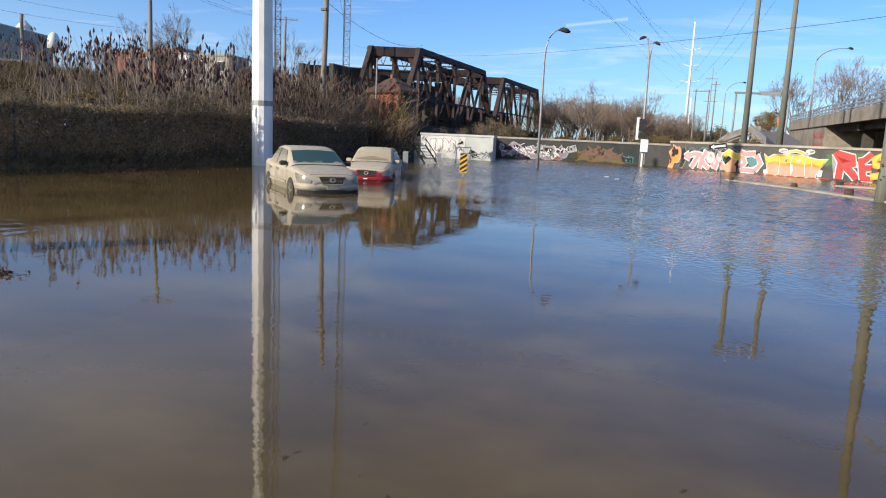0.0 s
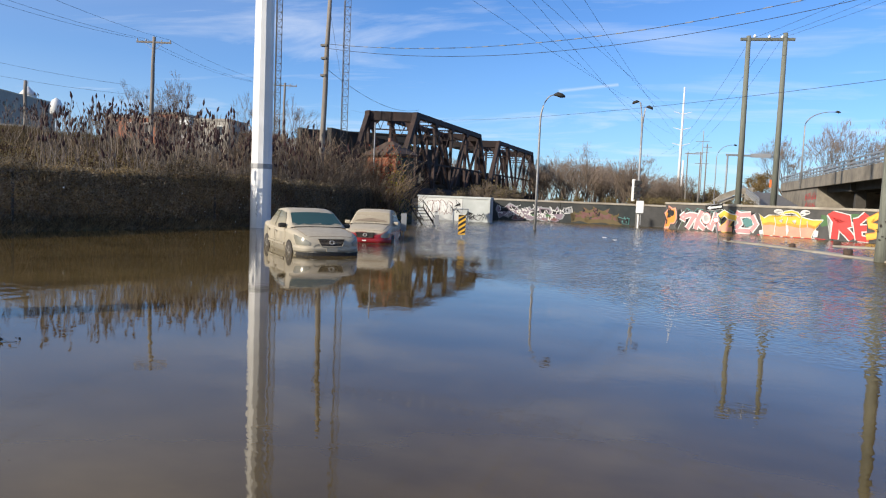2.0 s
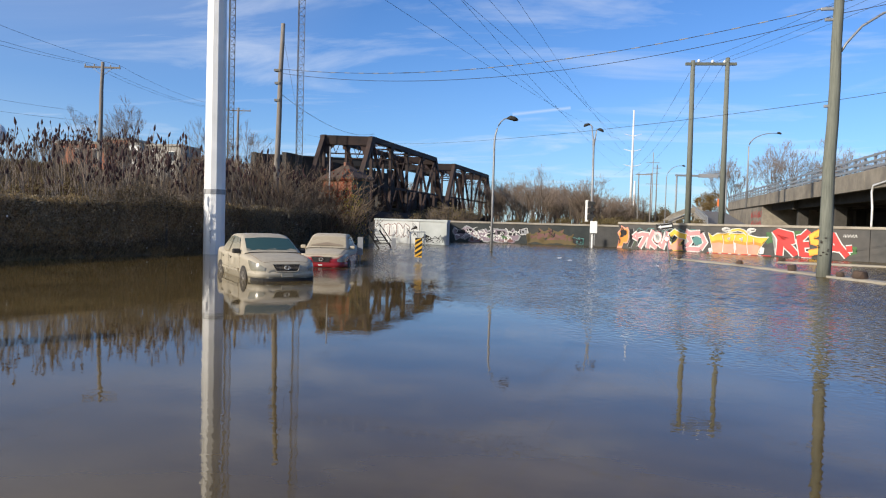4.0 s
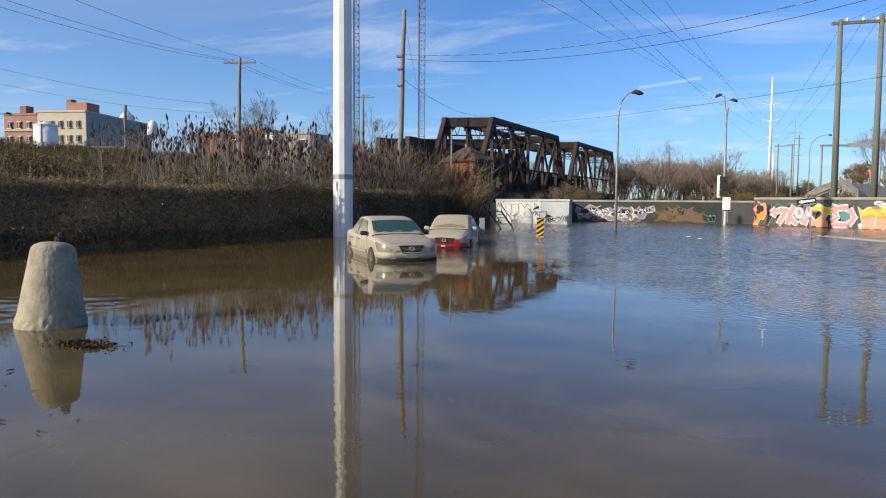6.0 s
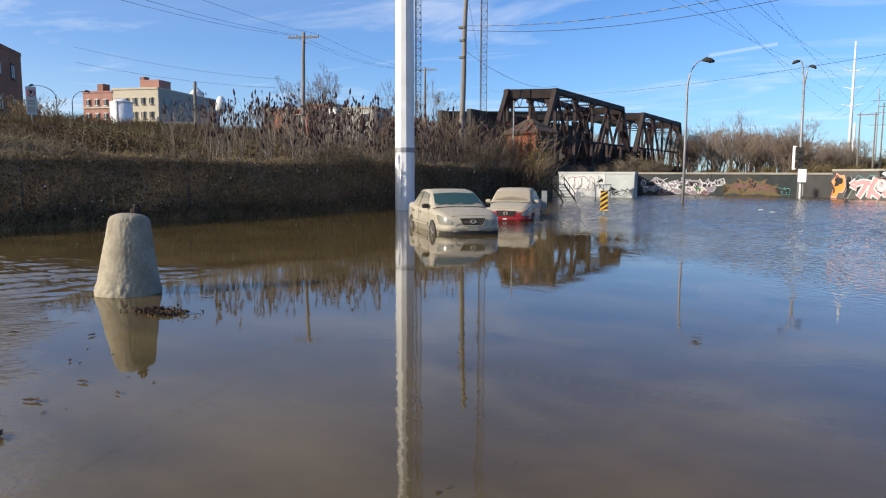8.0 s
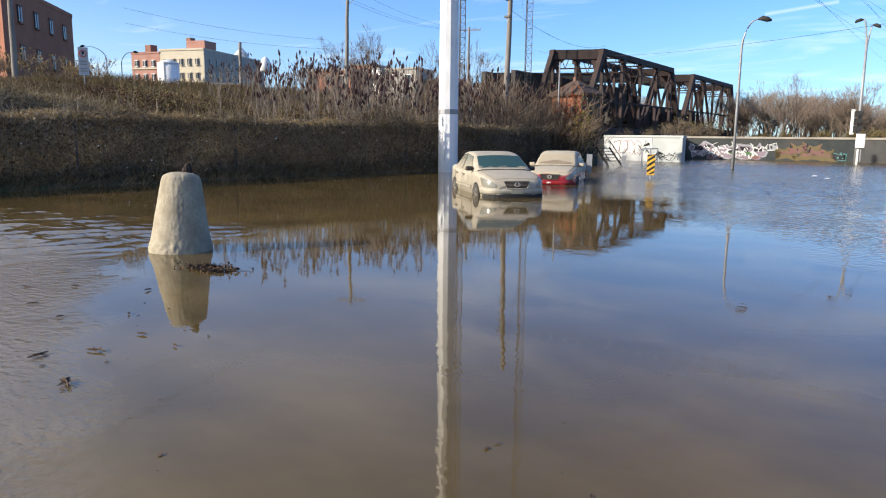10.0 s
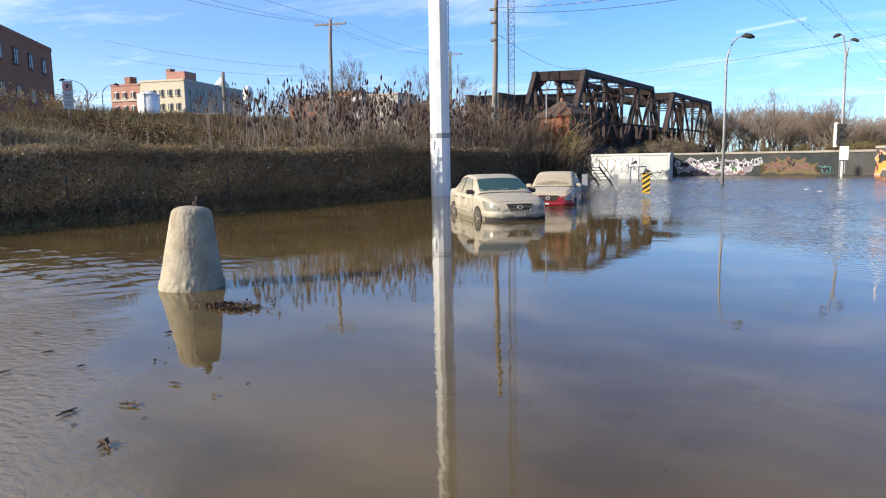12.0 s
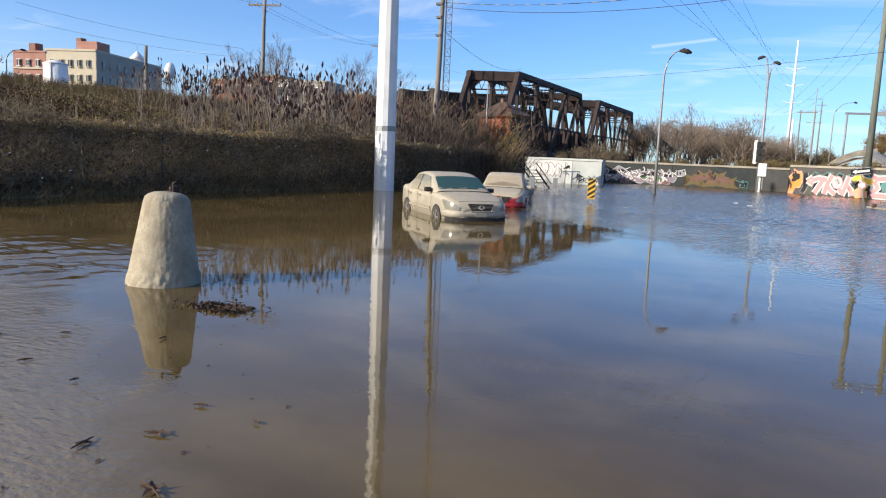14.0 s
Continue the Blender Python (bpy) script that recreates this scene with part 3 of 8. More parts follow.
# ---- flood walls ----
def along(a, b):
    """The pose of a wall from a to b: x runs along it, -y faces its front, z is up."""
    d = Vector((b[0] - a[0], b[1] - a[1], 0))
    return pose(a[0], a[1], 0, 0, 0, math.degrees(math.atan2(d.y, d.x))), d.length


def flood_wall(name, a, b, z1, thick, mats, cap, label, joints=()):
    m, ln = along(a, b)
    w = thing(name, label, "wall", kind="structure", m=m)
    xs = [0, *joints, ln]
    for i in range(len(xs) - 1):
        part("panel", bbox(xs[i] + 0.012, xs[i + 1] - 0.012, 0, thick, -0.6, z1 - 0.16, 0.012), mats[i % len(mats)] if len(mats) != len(xs) - 1 else mats[i], w)
    part("coping", bbox(-0.02, ln + 0.02, -0.07, thick + 0.07, z1 - 0.16, z1, 0.02), cap, w, "pale concrete coping")
    return w, ln


wall_white, len_white = flood_wall("wall_west", (-17.2, 51.9), (-11.02, 50.59), 1.86, 0.4, [M["wall_white"], M["wall_grey"]], M["wall_grey"],
                                   "white and pale grey painted concrete flood wall with bubble letters", (3.95,))
wall_grey, len_grey = flood_wall("wall_corner", (-11.22, 51.02), (-13.45, 60.25), 1.86, 0.4, [M["wall_grey"]], M["wall_white"],
                                 "light grey painted concrete return of the flood wall", (4.4,))
wall_dark, len_dark = flood_wall("wall_north", (-13.1, 60.3), (1.6, 60.6), 1.86, 0.4, [M["wall_dark"], M["wall_dark"], M["wall_charcoal"]], M["concrete"],
                                 "dark painted concrete flood wall with graffiti", (6.0, 12.3))
wall_red, len_red = flood_wall("wall_east", RED_A, RED_B, 2.1, 0.4, [M["wall_charcoal"]], M["concrete"],
                               "charcoal flood wall with bright pink, yellow and red graffiti", (6.5, 13.0, 18.5, 20.0))
part("pilaster", bbox(len_white - 0.22, len_white - 0.02, -0.10, 0.3, -0.6, 1.69, 0.02), M["wall_grey"], wall_white, "grey end pilaster")


def blob(cx, cz, w, h, seed, spikes=9, sharp=0.35):
    """An angular letter-like outline in wall coordinates."""
    r = random.Random(seed)
    out = []
    for i in range(spikes):
        a = 2 * math.pi * (i + r.uniform(-0.3, 0.3)) / spikes
        k = 1.0 + r.uniform(-sharp, sharp)
        ca, sa = math.cos(a), math.sin(a)
        q = max(abs(ca), abs(sa))
        out.append((cx + w / 2 * k * ca / q * 0.85, cz + h / 2 * k * sa / q * 0.85))
    return out


def paint(wall, shapes, material, lift, label=""):
    """Flat painted shapes on a wall, one mesh a colour; each lift stays clear of the one beneath."""
    bm = bmesh.new()
    for i, o in enumerate(shapes):
        vs = [bm.verts.new((x, -lift - 0.0004 * (i % 5), z)) for x, z in o]
        bm.faces.new(vs)
    bmesh.ops.triangulate(bm, faces=bm.faces)
    bmesh.ops.recalc_face_normals(bm, faces=bm.faces)
    for f in bm.faces:
        if f.normal.y > 0:
            f.normal_flip()
    return part("graffiti", bm, material, wall, label)


def stroke(pts, w):
    """A painted line of width w as an outline."""
    l, r = [], []
    for i, (x, z) in enumerate(pts):
        x0, z0 = pts[max(i - 1, 0)]
        x1, z1 = pts[min(i + 1, len(pts) - 1)]
        d = math.hypot(x1 - x0, z1 - z0) or 1
        nx, nz = -(z1 - z0) / d * w / 2, (x1 - x0) / d * w / 2
        l.append((x + nx, z + nz)); r.append((x - nx, z - nz))
    return l + r[::-1]


def clip_z(o, z0, z1):
    return [(x, min(max(z, z0), z1)) for x, z in o]


def mural(wall, x0, x1, z0, z1, letters, outline, fills, shade, seed, glow=None, lines=None):
    """A sprayed piece: a backing cloud, outlined letter shapes, two-tone fills and loose strokes."""
    r = random.Random(seed)
    w = (x1 - x0) / letters
    h = z1 - z0
    cz = (z0 + z1) / 2
    if glow:
        paint(wall, [clip_z(blob(x0 + w * (i + 0.5), cz, w * 1.35, h * 1.15, seed + 50 + i, 11, 0.25), 0.02, 1.9) for i in range(letters)], glow, 0.006)
    outs = [clip_z(blob(x0 + w * (i + 0.5) + r.uniform(-0.1, 0.1), cz + r.uniform(-0.08, 0.08), w * 1.4, h * 1.08, seed + i, 13, 0.46), 0.02, 1.92) for i in range(letters)]
    paint(wall, outs, outline, 0.012)
    for k, f in enumerate(fills):
        ins = []
        for i, o in enumerate(outs):
            if (i + k) % len(fills) and r.random() < 0.25:
                continue
            mx = sum(p[0] for p in o) / len(o); mz = sum(p[1] for p in o) / len(o)
            s = 0.82 - 0.25 * k
            dz = 0.16 * h * k
            ins.append([(mx + (x - mx) * s, min(max(mz + dz + (z - mz) * s * (1 if k == 0 else 0.62), 0.02), 1.92)) for x, z in o])
        if ins:
            paint(wall, ins, f, 0.018 + 0.006 * k)
    cuts = []
    for i in range(letters * 6):
        px, pz = r.uniform(x0, x1), r.uniform(z0 + 0.2 * h, z1 - 0.1 * h)
        a = r.choice([1.2, 1.5, 1.8, 0.5, 2.6])
        ln = r.uniform(0.15, 0.36) * h
        cuts.append(clip_z(stroke([(px, pz), (px + ln * math.cos(a) * 0.6, pz + ln * 0.5 * math.sin(a)), (px + ln * math.cos(a + 0.4), pz + ln * math.sin(a + 0.4))], r.uniform(0.05, 0.12)), 0.02, 1.92))
    paint(wall, cuts, shade, 0.033)
    if lines:
        ls = []
        for i in range(letters * 2):
            px, pz = r.uniform(x0, x1), r.uniform(z0 + 0.3 * h, z1)
            ls.append(clip_z(stroke([(px, pz), (px + r.uniform(-0.3, 0.3), pz + r.uniform(-0.5, 0.1)), (px + r.uniform(-0.5, 0.5), pz + r.uniform(-0.5, 0.3))], 0.045), 0.02, 1.92))
        paint(wall, ls, lines, 0.038)


S = SPRAY
# east wall: pink and white piece, yellow over salmon piece, red and white piece
mural(wall_red, 0.15, 1.0, 0.0, 1.7, 1, S["salmon"], [S["orange"], S["black"]], S["black"], 11)


def letter(wall, lines, w, fill, edge, lift, rim=0.09):
    """Fat sprayed strokes with a paler edge showing round them."""
    paint(wall, [clip_z(stroke(p, w + 2 * rim), 0.02, 1.92) for p in lines], edge, lift)
    paint(wall, [clip_z(stroke(p, w), 0.06, 1.88) for p in lines], fill, lift + 0.007)


def oval(cx, cz, rx, rz, n=16):
    return [(cx + rx * math.cos(2 * math.pi * k / n), cz + rz * math.sin(2 * math.pi * k / n)) for k in range(n + 1)]


# thrown shadows and thin green, teal and pale outlines under the first piece
rm = random.Random(31)
letter(wall_red, [[(1.3 + 0.75 * k + rm.uniform(-0.2, 0.2), 0.1), (1.5 + 0.75 * k, 0.9), (1.2 + 0.78 * k + rm.uniform(0, 0.5), 1.55)] for k in range(9)], 0.34, S["black"], S["grey"], 0.006, 0.035)
paint(wall_red, [stroke([(1.7 + 0.9 * k, 1.35), (2.0 + 0.9 * k, 1.68), (2.5 + 0.9 * k, 1.42 + 0.2 * (k % 2))], 0.06) for k in range(6)], S["teal"], 0.020)
paint(wall_red, [stroke([(1.5 + 0.8 * k, 0.2), (1.75 + 0.8 * k, 0.75), (1.65 + 0.8 * k, 1.2)], 0.05) for k in range(8)], S["green"], 0.0225)
# pink arrows and a round
letter(wall_red, [[(1.75, 1.0), (2.3, 1.2), (2.95, 1.12)], [(2.7, 1.15), (2.45, 0.7), (2.1, 0.12)], [(3.35, 1.5), (3.0, 0.8), (2.85, 0.12)], [(3.0, 0.75), (3.3, 0.4), (3.65, 0.15)]], 0.30, S["pink"], S["white"], 0.025)
letter(wall_red, [[(1.45, 0.98), (1.85, 1.3)], [(1.45, 0.98), (1.95, 0.75)]], 0.20, S["pink"], S["white"], 0.026)
letter(wall_red, [oval(3.75, 0.98, 0.27, 0.33)], 0.15, S["white"], S["pink"], 0.040, 0.05)
letter(wall_red, [[(4.55, 1.45), (4.4, 0.9), (4.15, 0.12)], [(4.4, 0.85), (4.75, 0.5), (4.85, 0.12)], [(3.9, 0.55), (4.1, 0.3)]], 0.27, S["pink"], S["white"], 0.025)
# yellow crest over a salmon body, then a pink letter round a teal hollow
letter(wall_red, [[(4.85, 1.15), (5.2, 1.45), (5.65, 1.2), (6.2, 1.12)]], 0.38, S["yellow"], S["white"], 0.040, 0.06)
letter(wall_red, [[(5.75, 1.0), (5.45, 0.6), (4.95, 0.22)], [(5.1, 0.2), (5.9, 0.3)]], 0.34, S["salmon"], S["yellow"], 0.030, 0.06)
letter(wall_red, [[(6.1, 1.5), (6.5, 1.35), (7.3, 1.42)], [(7.35, 1.35), (7.75, 0.75), (7.35, 0.25)], [(7.3, 0.22), (6.5, 0.25), (6.2, 0.1)], [(6.3, 1.2), (6.55, 0.75), (6.2, 0.4)]], 0.30, S["pink"], S["white"], 0.025)
paint(wall_red, [[(6.65, 0.95), (6.95, 1.2), (7.4, 1.05), (7.5, 0.68), (7.0, 0.5)]], S["teal"], 0.044)
# bubble letters, yellow above and salmon below, under a yellow dome with white wings
body = [(8.35, 0.06), (8.25, 0.5), (8.15, 0.95), (7.95, 1.45), (8.3, 1.2), (8.65, 1.42), (9.2, 1.3), (9.6, 1.45), (10.15, 1.38), (10.7, 1.46), (11.2, 1.3), (11.6, 1.22), (12.3, 1.25), (11.95, 0.9), (11.75, 0.5), (11.6, 0.06)]
cx = sum(p[0] for p in body) / len(body)
paint(wall_red, [[(cx + (x - cx) * 1.03, z + (0.06 if z > 1 else 0.0)) for x, z in body]], S["white"], 0.008)
paint(wall_red, [body], S["yellow"], 0.015)
paint(wall_red, [[(8.37, 0.07), (8.25, 0.5), (8.22, 0.78), (8.8, 0.86), (9.4, 0.74), (10.1, 0.84), (10.8, 0.74), (11.4, 0.82), (11.85, 0.72), (11.74, 0.5), (11.58, 0.07)]], S["salmon"], 0.023)
paint(wall_red, [[(8.3, 0.72), (8.8, 0.80), (9.4, 0.68), (10.1, 0.78), (10.8, 0.68), (11.4, 0.76), (11.8, 0.66), (11.84, 0.84), (11.4, 0.95), (10.8, 0.86), (10.1, 0.97), (9.4, 0.86), (8.8, 0.99), (8.25, 0.86)]], S["orange"], 0.031)
letter(wall_red, [[(9.45, 1.42), (9.75, 1.66), (10.2, 1.74), (10.6, 1.64), (10.85, 1.42)]], 0.14, S["yellow"], S["white"], 0.036, 0.05)
paint(wall_red, [stroke(p, 0.045) for p in ([(9.05, 1.3), (9.15, 0.9), (9.1, 0.12)], [(10.0, 1.35), (9.9, 0.9), (10.0, 0.1)], [(10.9, 1.35), (10.85, 0.8), (10.95, 0.1)], [(9.4, 1.1), (9.65, 1.2), (9.55, 0.95)], [(10.3, 1.1), (10.55, 1.2), (10.5, 0.9)], [(11.3, 1.15), (11.35, 0.75)])], S["white"], 0.050)
paint(wall_red, [[(9.9, 0.85), (10.05, 0.8), (10.12, 0.4), (10.0, 0.15), (9.92, 0.45)], [(8.05, 0.1), (8.3, 0.1), (8.28, 0.4), (8.0, 0.35)], [(11.75, 0.1), (12.05, 0.15), (12.1, 0.55), (11.85, 0.6)]], S["white"], 0.056)
paint(wall_red, [stroke(oval(x, 1.72, 0.30, 0.13), 0.05) for x in (9.3, 11.15)] + [stroke(oval(x, 1.60, 0.20, 0.10), 0.05) for x in (9.5, 10.98)], S["white"], 0.060)
# big red letters with a yellow one among them, pale edges, green behind
paint(wall_red, [blob(x, z, w, h, 400 + k, 11, 0.25) for k, (x, z, w, h) in enumerate(((12.5, 1.2, 0.7, 0.8), (14.1, 1.55, 0.8, 0.5), (16.1, 1.3, 0.9, 0.8), (17.5, 0.6, 0.6, 0.6)))], S["green"], 0.006)
letter(wall_red, [[(12.75, 1.78), (13.15, 1.2), (13.1, 0.1)], [(12.9, 1.72), (13.85, 1.45), (13.95, 1.1), (13.3, 0.9)], [(13.5, 0.85), (13.9, 0.5), (14.2, 0.12)]], 0.44, S["red"], S["white"], 0.015, 0.07)
letter(wall_red, [[(14.95, 1.78), (14.55, 1.35), (14.2, 1.25)], [(14.35, 1.3), (14.5, 0.75), (14.6, 0.15)], [(14.5, 0.85), (15.0, 0.9)], [(14.55, 0.25), (15.2, 0.15)]], 0.38, S["red"], S["white"], 0.024, 0.07)
letter(wall_red, [[(15.7, 1.75), (15.1, 1.4), (15.2, 1.1), (15.75, 0.95)], [(15.75, 0.9), (15.6, 0.5), (15.0, 0.35)]], 0.32, S["yellow"], S["orange"], 0.040, 0.06)
letter(wall_red, [[(16.3, 1.72), (16.25, 0.9), (16.05, 0.1)], [(16.35, 1.6), (16.75, 0.9), (17.3, 0.25)], [(16.3, 0.75), (16.8, 0.7)], [(17.2, 0.7), (17.55, 0.75)]], 0.36, S["red"], S["white"], 0.030, 0.07)
paint(wall_red, [stroke([(17.0 + 0.16 * k, 1.45), (17.08 + 0.16 * k, 1.62), (17.14 + 0.16 * k, 1.42)], 0.04) for k in range(5)], S["white"], 0.010)
paint(wall_red, [[(7.9 + 0.36 * k, 0.02), (8.26 + 0.36 * k, 0.02), (8.26 + 0.36 * k, 0.06), (7.9 + 0.36 * k, 0.06)] for k in range(13)], S["red"], 0.064)
paint(wall_red, [[(8.1 + 0.72 * k, 0.02), (8.3 + 0.72 * k, 0.02), (8.3 + 0.72 * k, 0.06), (8.1 + 0.72 * k, 0.06)] for k in range(6)], S["white"], 0.068)
# north wall: mauve and white wild letters, a white hand-sized mark, an olive and rose hill
mural(wall_dark, 0.6, 6.2, 0.1, 1.25, 6, S["grey"], [S["mauve"], S["black"]], S["white"], 71, lines=S["white"])
mural(wall_dark, 2.2, 5.6, 0.1, 0.8, 3, S["mauve"], [S["rose"], S["green"]], S["white"], 79, lines=S["white"])
mural(wall_dark, 6.3, 6.9, 0.75, 1.35, 1, S["white"], [S["grey"]], S["black"], 83)
mural(wall_dark, 7.2, 10.9, 0.02, 0.85, 3, S["olive"], [S["olive"], S["rose"]], S["olive"], 89)
mural(wall_dark, 7.9, 10.2, 0.35, 1.3, 2, S["olive"], [S["rose"], S["olive"]], S["black"], 97)
mural(wall_dark, 10.9, 11.6, 0.1, 0.7, 1, S["teal"], [S["black"]], S["teal"], 101)
# west wall: white bubble letters edged dark red, and black scribbles
tagw = [clip_z(blob(1.1 + 0.58 * i, 1.0, 0.70, 1.15, 111 + i, 11, 0.25), 0.1, 1.65) for i in range(4)]
paint(wall_white, tagw, S["rose"], 0.008)
paint(wall_white, [[(1.1 + 0.58 * i + (x - 1.1 - 0.58 * i) * 0.88, 1.0 + (z - 1.0) * 0.9) for x, z in o] for i, o in enumerate(tagw)], S["white"], 0.014)
rs = random.Random(5)
paint(wall_white, [stroke([(0.95 + 0.58 * i, 1.35), (0.9 + 0.58 * i, 0.75), (1.12 + 0.58 * i, 1.25), (1.26 + 0.58 * i, 0.7)], 0.045) for i in range(4)], S["grey"], 0.02)


def scribbles(wall, spots):
    paint(wall, [clip_z(stroke([(x, z), (x + rs.uniform(-.2, .3), z + rs.uniform(-.3, .3)), (x + rs.uniform(-.1, .5), z + rs.uniform(-.2, .25)), (x + 0.3, z)], 0.04), 0.03, 1.6) for x, z in spots], S["black"], 0.02)


scribbles(wall_white, [(rs.uniform(3.1, 3.5), rs.uniform(0.5, 1.4)) for _ in range(7)])
scribbles(wall_white, [(rs.uniform(4.1, 5.7), rs.uniform(0.15, 0.5)) for _ in range(20)])


# ---- island kerb by the road ----
island = thing("kerb_island", "pale concrete kerb island just above the flood water", "kerb", kind="structure")
kerb = [(4.1, 40.0), (5.2, 37.6), (6.4, 35.0), (7.5, 31.6), (8.5, 28.4), (9.5, 25.4), (10.2, 21.5), (10.7, 17.0)]
for (xa, ya), (xb, yb) in zip(kerb, kerb[1:]):
    part("kerb_stone", beam(bmesh.new(), (xa + 0.3, ya, -0.13), (xb + 0.3, yb, -0.13), 0.55, 0.40), M["concrete"], island)
back = [(4.6, 40.3), (9.5, 40.2), (14.0, 39.3), (20.0, 36.5)]
for (xa, ya), (xb, yb) in zip(back[1:], back[2:]):
    part("kerb_stone", beam(bmesh.new(), (xa, ya, -0.1), (xb, yb, -0.1), 0.6, 0.36), M["concrete"], island)


# ---- concrete bollard ----
def concrete_bollard(m):
    t = thing("bollard", "pitted grey concrete cone bollard standing in shallow flood water", "bollard", m=m)
    bm = bmesh.new()
    prof = [(0.425, -0.3), (0.425, 0.0), (0.422, 0.05), (0.41, 0.11), (0.396, 0.15)]
    prof += [(0.396 - 0.130 * k / 9, 0.15 + 0.76 * k / 9) for k in range(1, 10)]
    prof += [(0.252, 0.955), (0.222, 0.99), (0.15, 1.02), (0.06, 1.03)]
    fine = []
    for (ra, za), (rb, zb) in zip(prof, prof[1:]):
        k = max(1, int(abs(zb - za) / 0.022))
        fine += [(ra + (rb - ra) * q / k, za + (zb - za) * q / k) for q in range(k)]
    lathe(bm, fine + [prof[-1]], 120)
    for v in bm.verts:
        p = v.co
        k = noise.noise(p * 5.0) * 0.002 + noise.noise(p * 17.0) * 0.0022 - max(0.0, noise.noise(p * 42.0) - 0.25) * 0.03
        if p.z < 0.15:
            k += noise.noise(p * 24.0) * 0.022
        s = noise.noise(Vector((math.atan2(p.y, p.x) * 2.0, p.z * 1.5, 3)))
        if s > 0.15:
            k -= 0.014 * abs(noise.noise(p * 30.0))
        r = math.hypot(p.x, p.y)
        if r > 0.1:
            p.x *= 1 + k / r; p.y *= 1 + k / r
    part("body", bm, M["bollard"], t)
    part("lifting_loop", tube(bmesh.new(), [(0.03, 0, 1.0), (0.035, 0, 1.08), (0.06, 0, 1.125), (0.105, 0.01, 1.135), (0.13, 0.02, 1.09), (0.13, 0.02, 1.01)], 0.019, 8), M["rust"], t, "rusty bent steel lifting loop")
    part("anchor_plate", bbox(0.045, 0.125, -0.04, 0.05, 1.015, 1.10, 0.015), M["rust"], t, "rusty steel anchor")
    return t


concrete_bollard(pose(-7.80, 6.0, 0) @ Matrix.Rotation(radians(2.6), 4, Vector((-0.79, 0.61, 0))) @ pose(0, 0, 0, 0, 0, 60) @ Matrix.Diagonal((1, 1, 1.06, 1)))


# ---- cars ----
def lerp(tab, x):
    return float(np.interp(x, [a for a, _ in tab], [b for _, b in tab]))


def sedan(label, paint, m, glass, wind_mat, grille_w=0.62):
    """A four-door saloon, nose toward +x, origin on the road under its middle."""
    t = thing("car", label, "car", "flooded parked cars", m=m)
    HW = [(-2.27, 0.50), (-2.2, 0.66), (-2.05, 0.77), (-1.7, 0.83), (-1.0, 0.85), (0.8, 0.85), (1.5, 0.84), (1.9, 0.815), (2.08, 0.755), (2.2, 0.65), (2.29, 0.47)]
    ZT = [(-2.27, 0.80), (-2.2, 0.96), (-2.1, 1.03), (-1.65, 1.055), (-1.3, 0.99), (0.4, 0.955), (0.95, 0.98), (1.4, 0.945), (1.85, 0.88), (2.08, 0.815), (2.2, 0.745), (2.29, 0.60)]
    xs = [-2.27, -2.24, -2.2, -2.12, -2.0, -1.8, -1.6, -1.3, -1.0, -0.6, -0.2, 0.2, 0.6, 0.95, 1.2, 1.45, 1.65, 1.85, 2.0, 2.1, 2.17, 2.22, 2.26, 2.29]
    bm = bmesh.new()
    rows = []
    for x in xs:
        w, zt = lerp(HW, x), lerp(ZT, x)
        half = [(w * 0.90, 0.19), (w * 0.975, 0.30), (w * 1.0, 0.46), (w * 1.0, min(0.60, zt - 0.16)), (w * 0.985, zt - 0.13), (w * 0.955, zt - 0.055), (w * 0.89, zt - 0.015), (w * 0.70, zt + 0.012), (w * 0.35, zt + 0.028)]
        ring = [(y, z) for y, z in half] + [(0, zt + 0.032)] + [(-y, z) for y, z in half[::-1]]
        rows.append([bm.verts.new((x, y, z)) for y, z in ring])
    for a, b in zip(rows, rows[1:]):
        for k in range(len(a) - 1):
            f = bm.faces.new((a[k], a[k + 1], b[k + 1], b[k])); f.smooth = True
    bm.faces.new(rows[0]); bm.faces.new(rows[-1][::-1])
    bmesh.ops.recalc_face_normals(bm, faces=bm.faces)
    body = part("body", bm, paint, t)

    # cabin: (x at roof line, z, half width) with the belt points below
    bm = bmesh.new()
    top = [(1.10, 0.985, 0.735), (0.74, 1.172, 0.70), (0.36, 1.385, 0.64), (0.10, 1.445, 0.625), (-0.25, 1.475, 0.62), (-0.65, 1.465, 0.615), (-0.98, 1.415, 0.605), (-1.35, 1.235, 0.61), (-1.72, 1.05, 0.62)]
    belt = [(1.10, 0.945, 0.765), (0.78, 0.945, 0.785), (0.5, 0.945, 0.795), (0.15, 0.945, 0.80), (-0.25, 0.95, 0.80), (-0.65, 0.955, 0.795), (-1.05, 0.96, 0.785), (-1.4, 0.97, 0.75), (-1.78, 1.01, 0.68)]
    rows = []
    for (xa, za, wa), (xb, zb, wb) in zip(top, belt):
        crown = 0.035
        rows.append([bm.verts.new(p) for p in ((xb, wb, zb), (xa * 0.5 + xb * 0.5, (wa + wb) / 2 + 0.015, (za + zb) / 2), (xa, wa, za), (xa, wa * 0.85, za + crown * 0.65), (xa, wa * 0.4, za + crown),
                                               (xa, -wa * 0.4, za + crown), (xa, -wa * 0.85, za + crown * 0.65), (xa, -wa, za), (xa * 0.5 + xb * 0.5, -(wa + wb) / 2 - 0.015, (za + zb) / 2), (xb, -wb, zb))])
    for a, b in zip(rows, rows[1:]):
        for k in range(len(a) - 1):
            f = bm.faces.new((a[k], a[k + 1], b[k + 1], b[k])); f.smooth = True
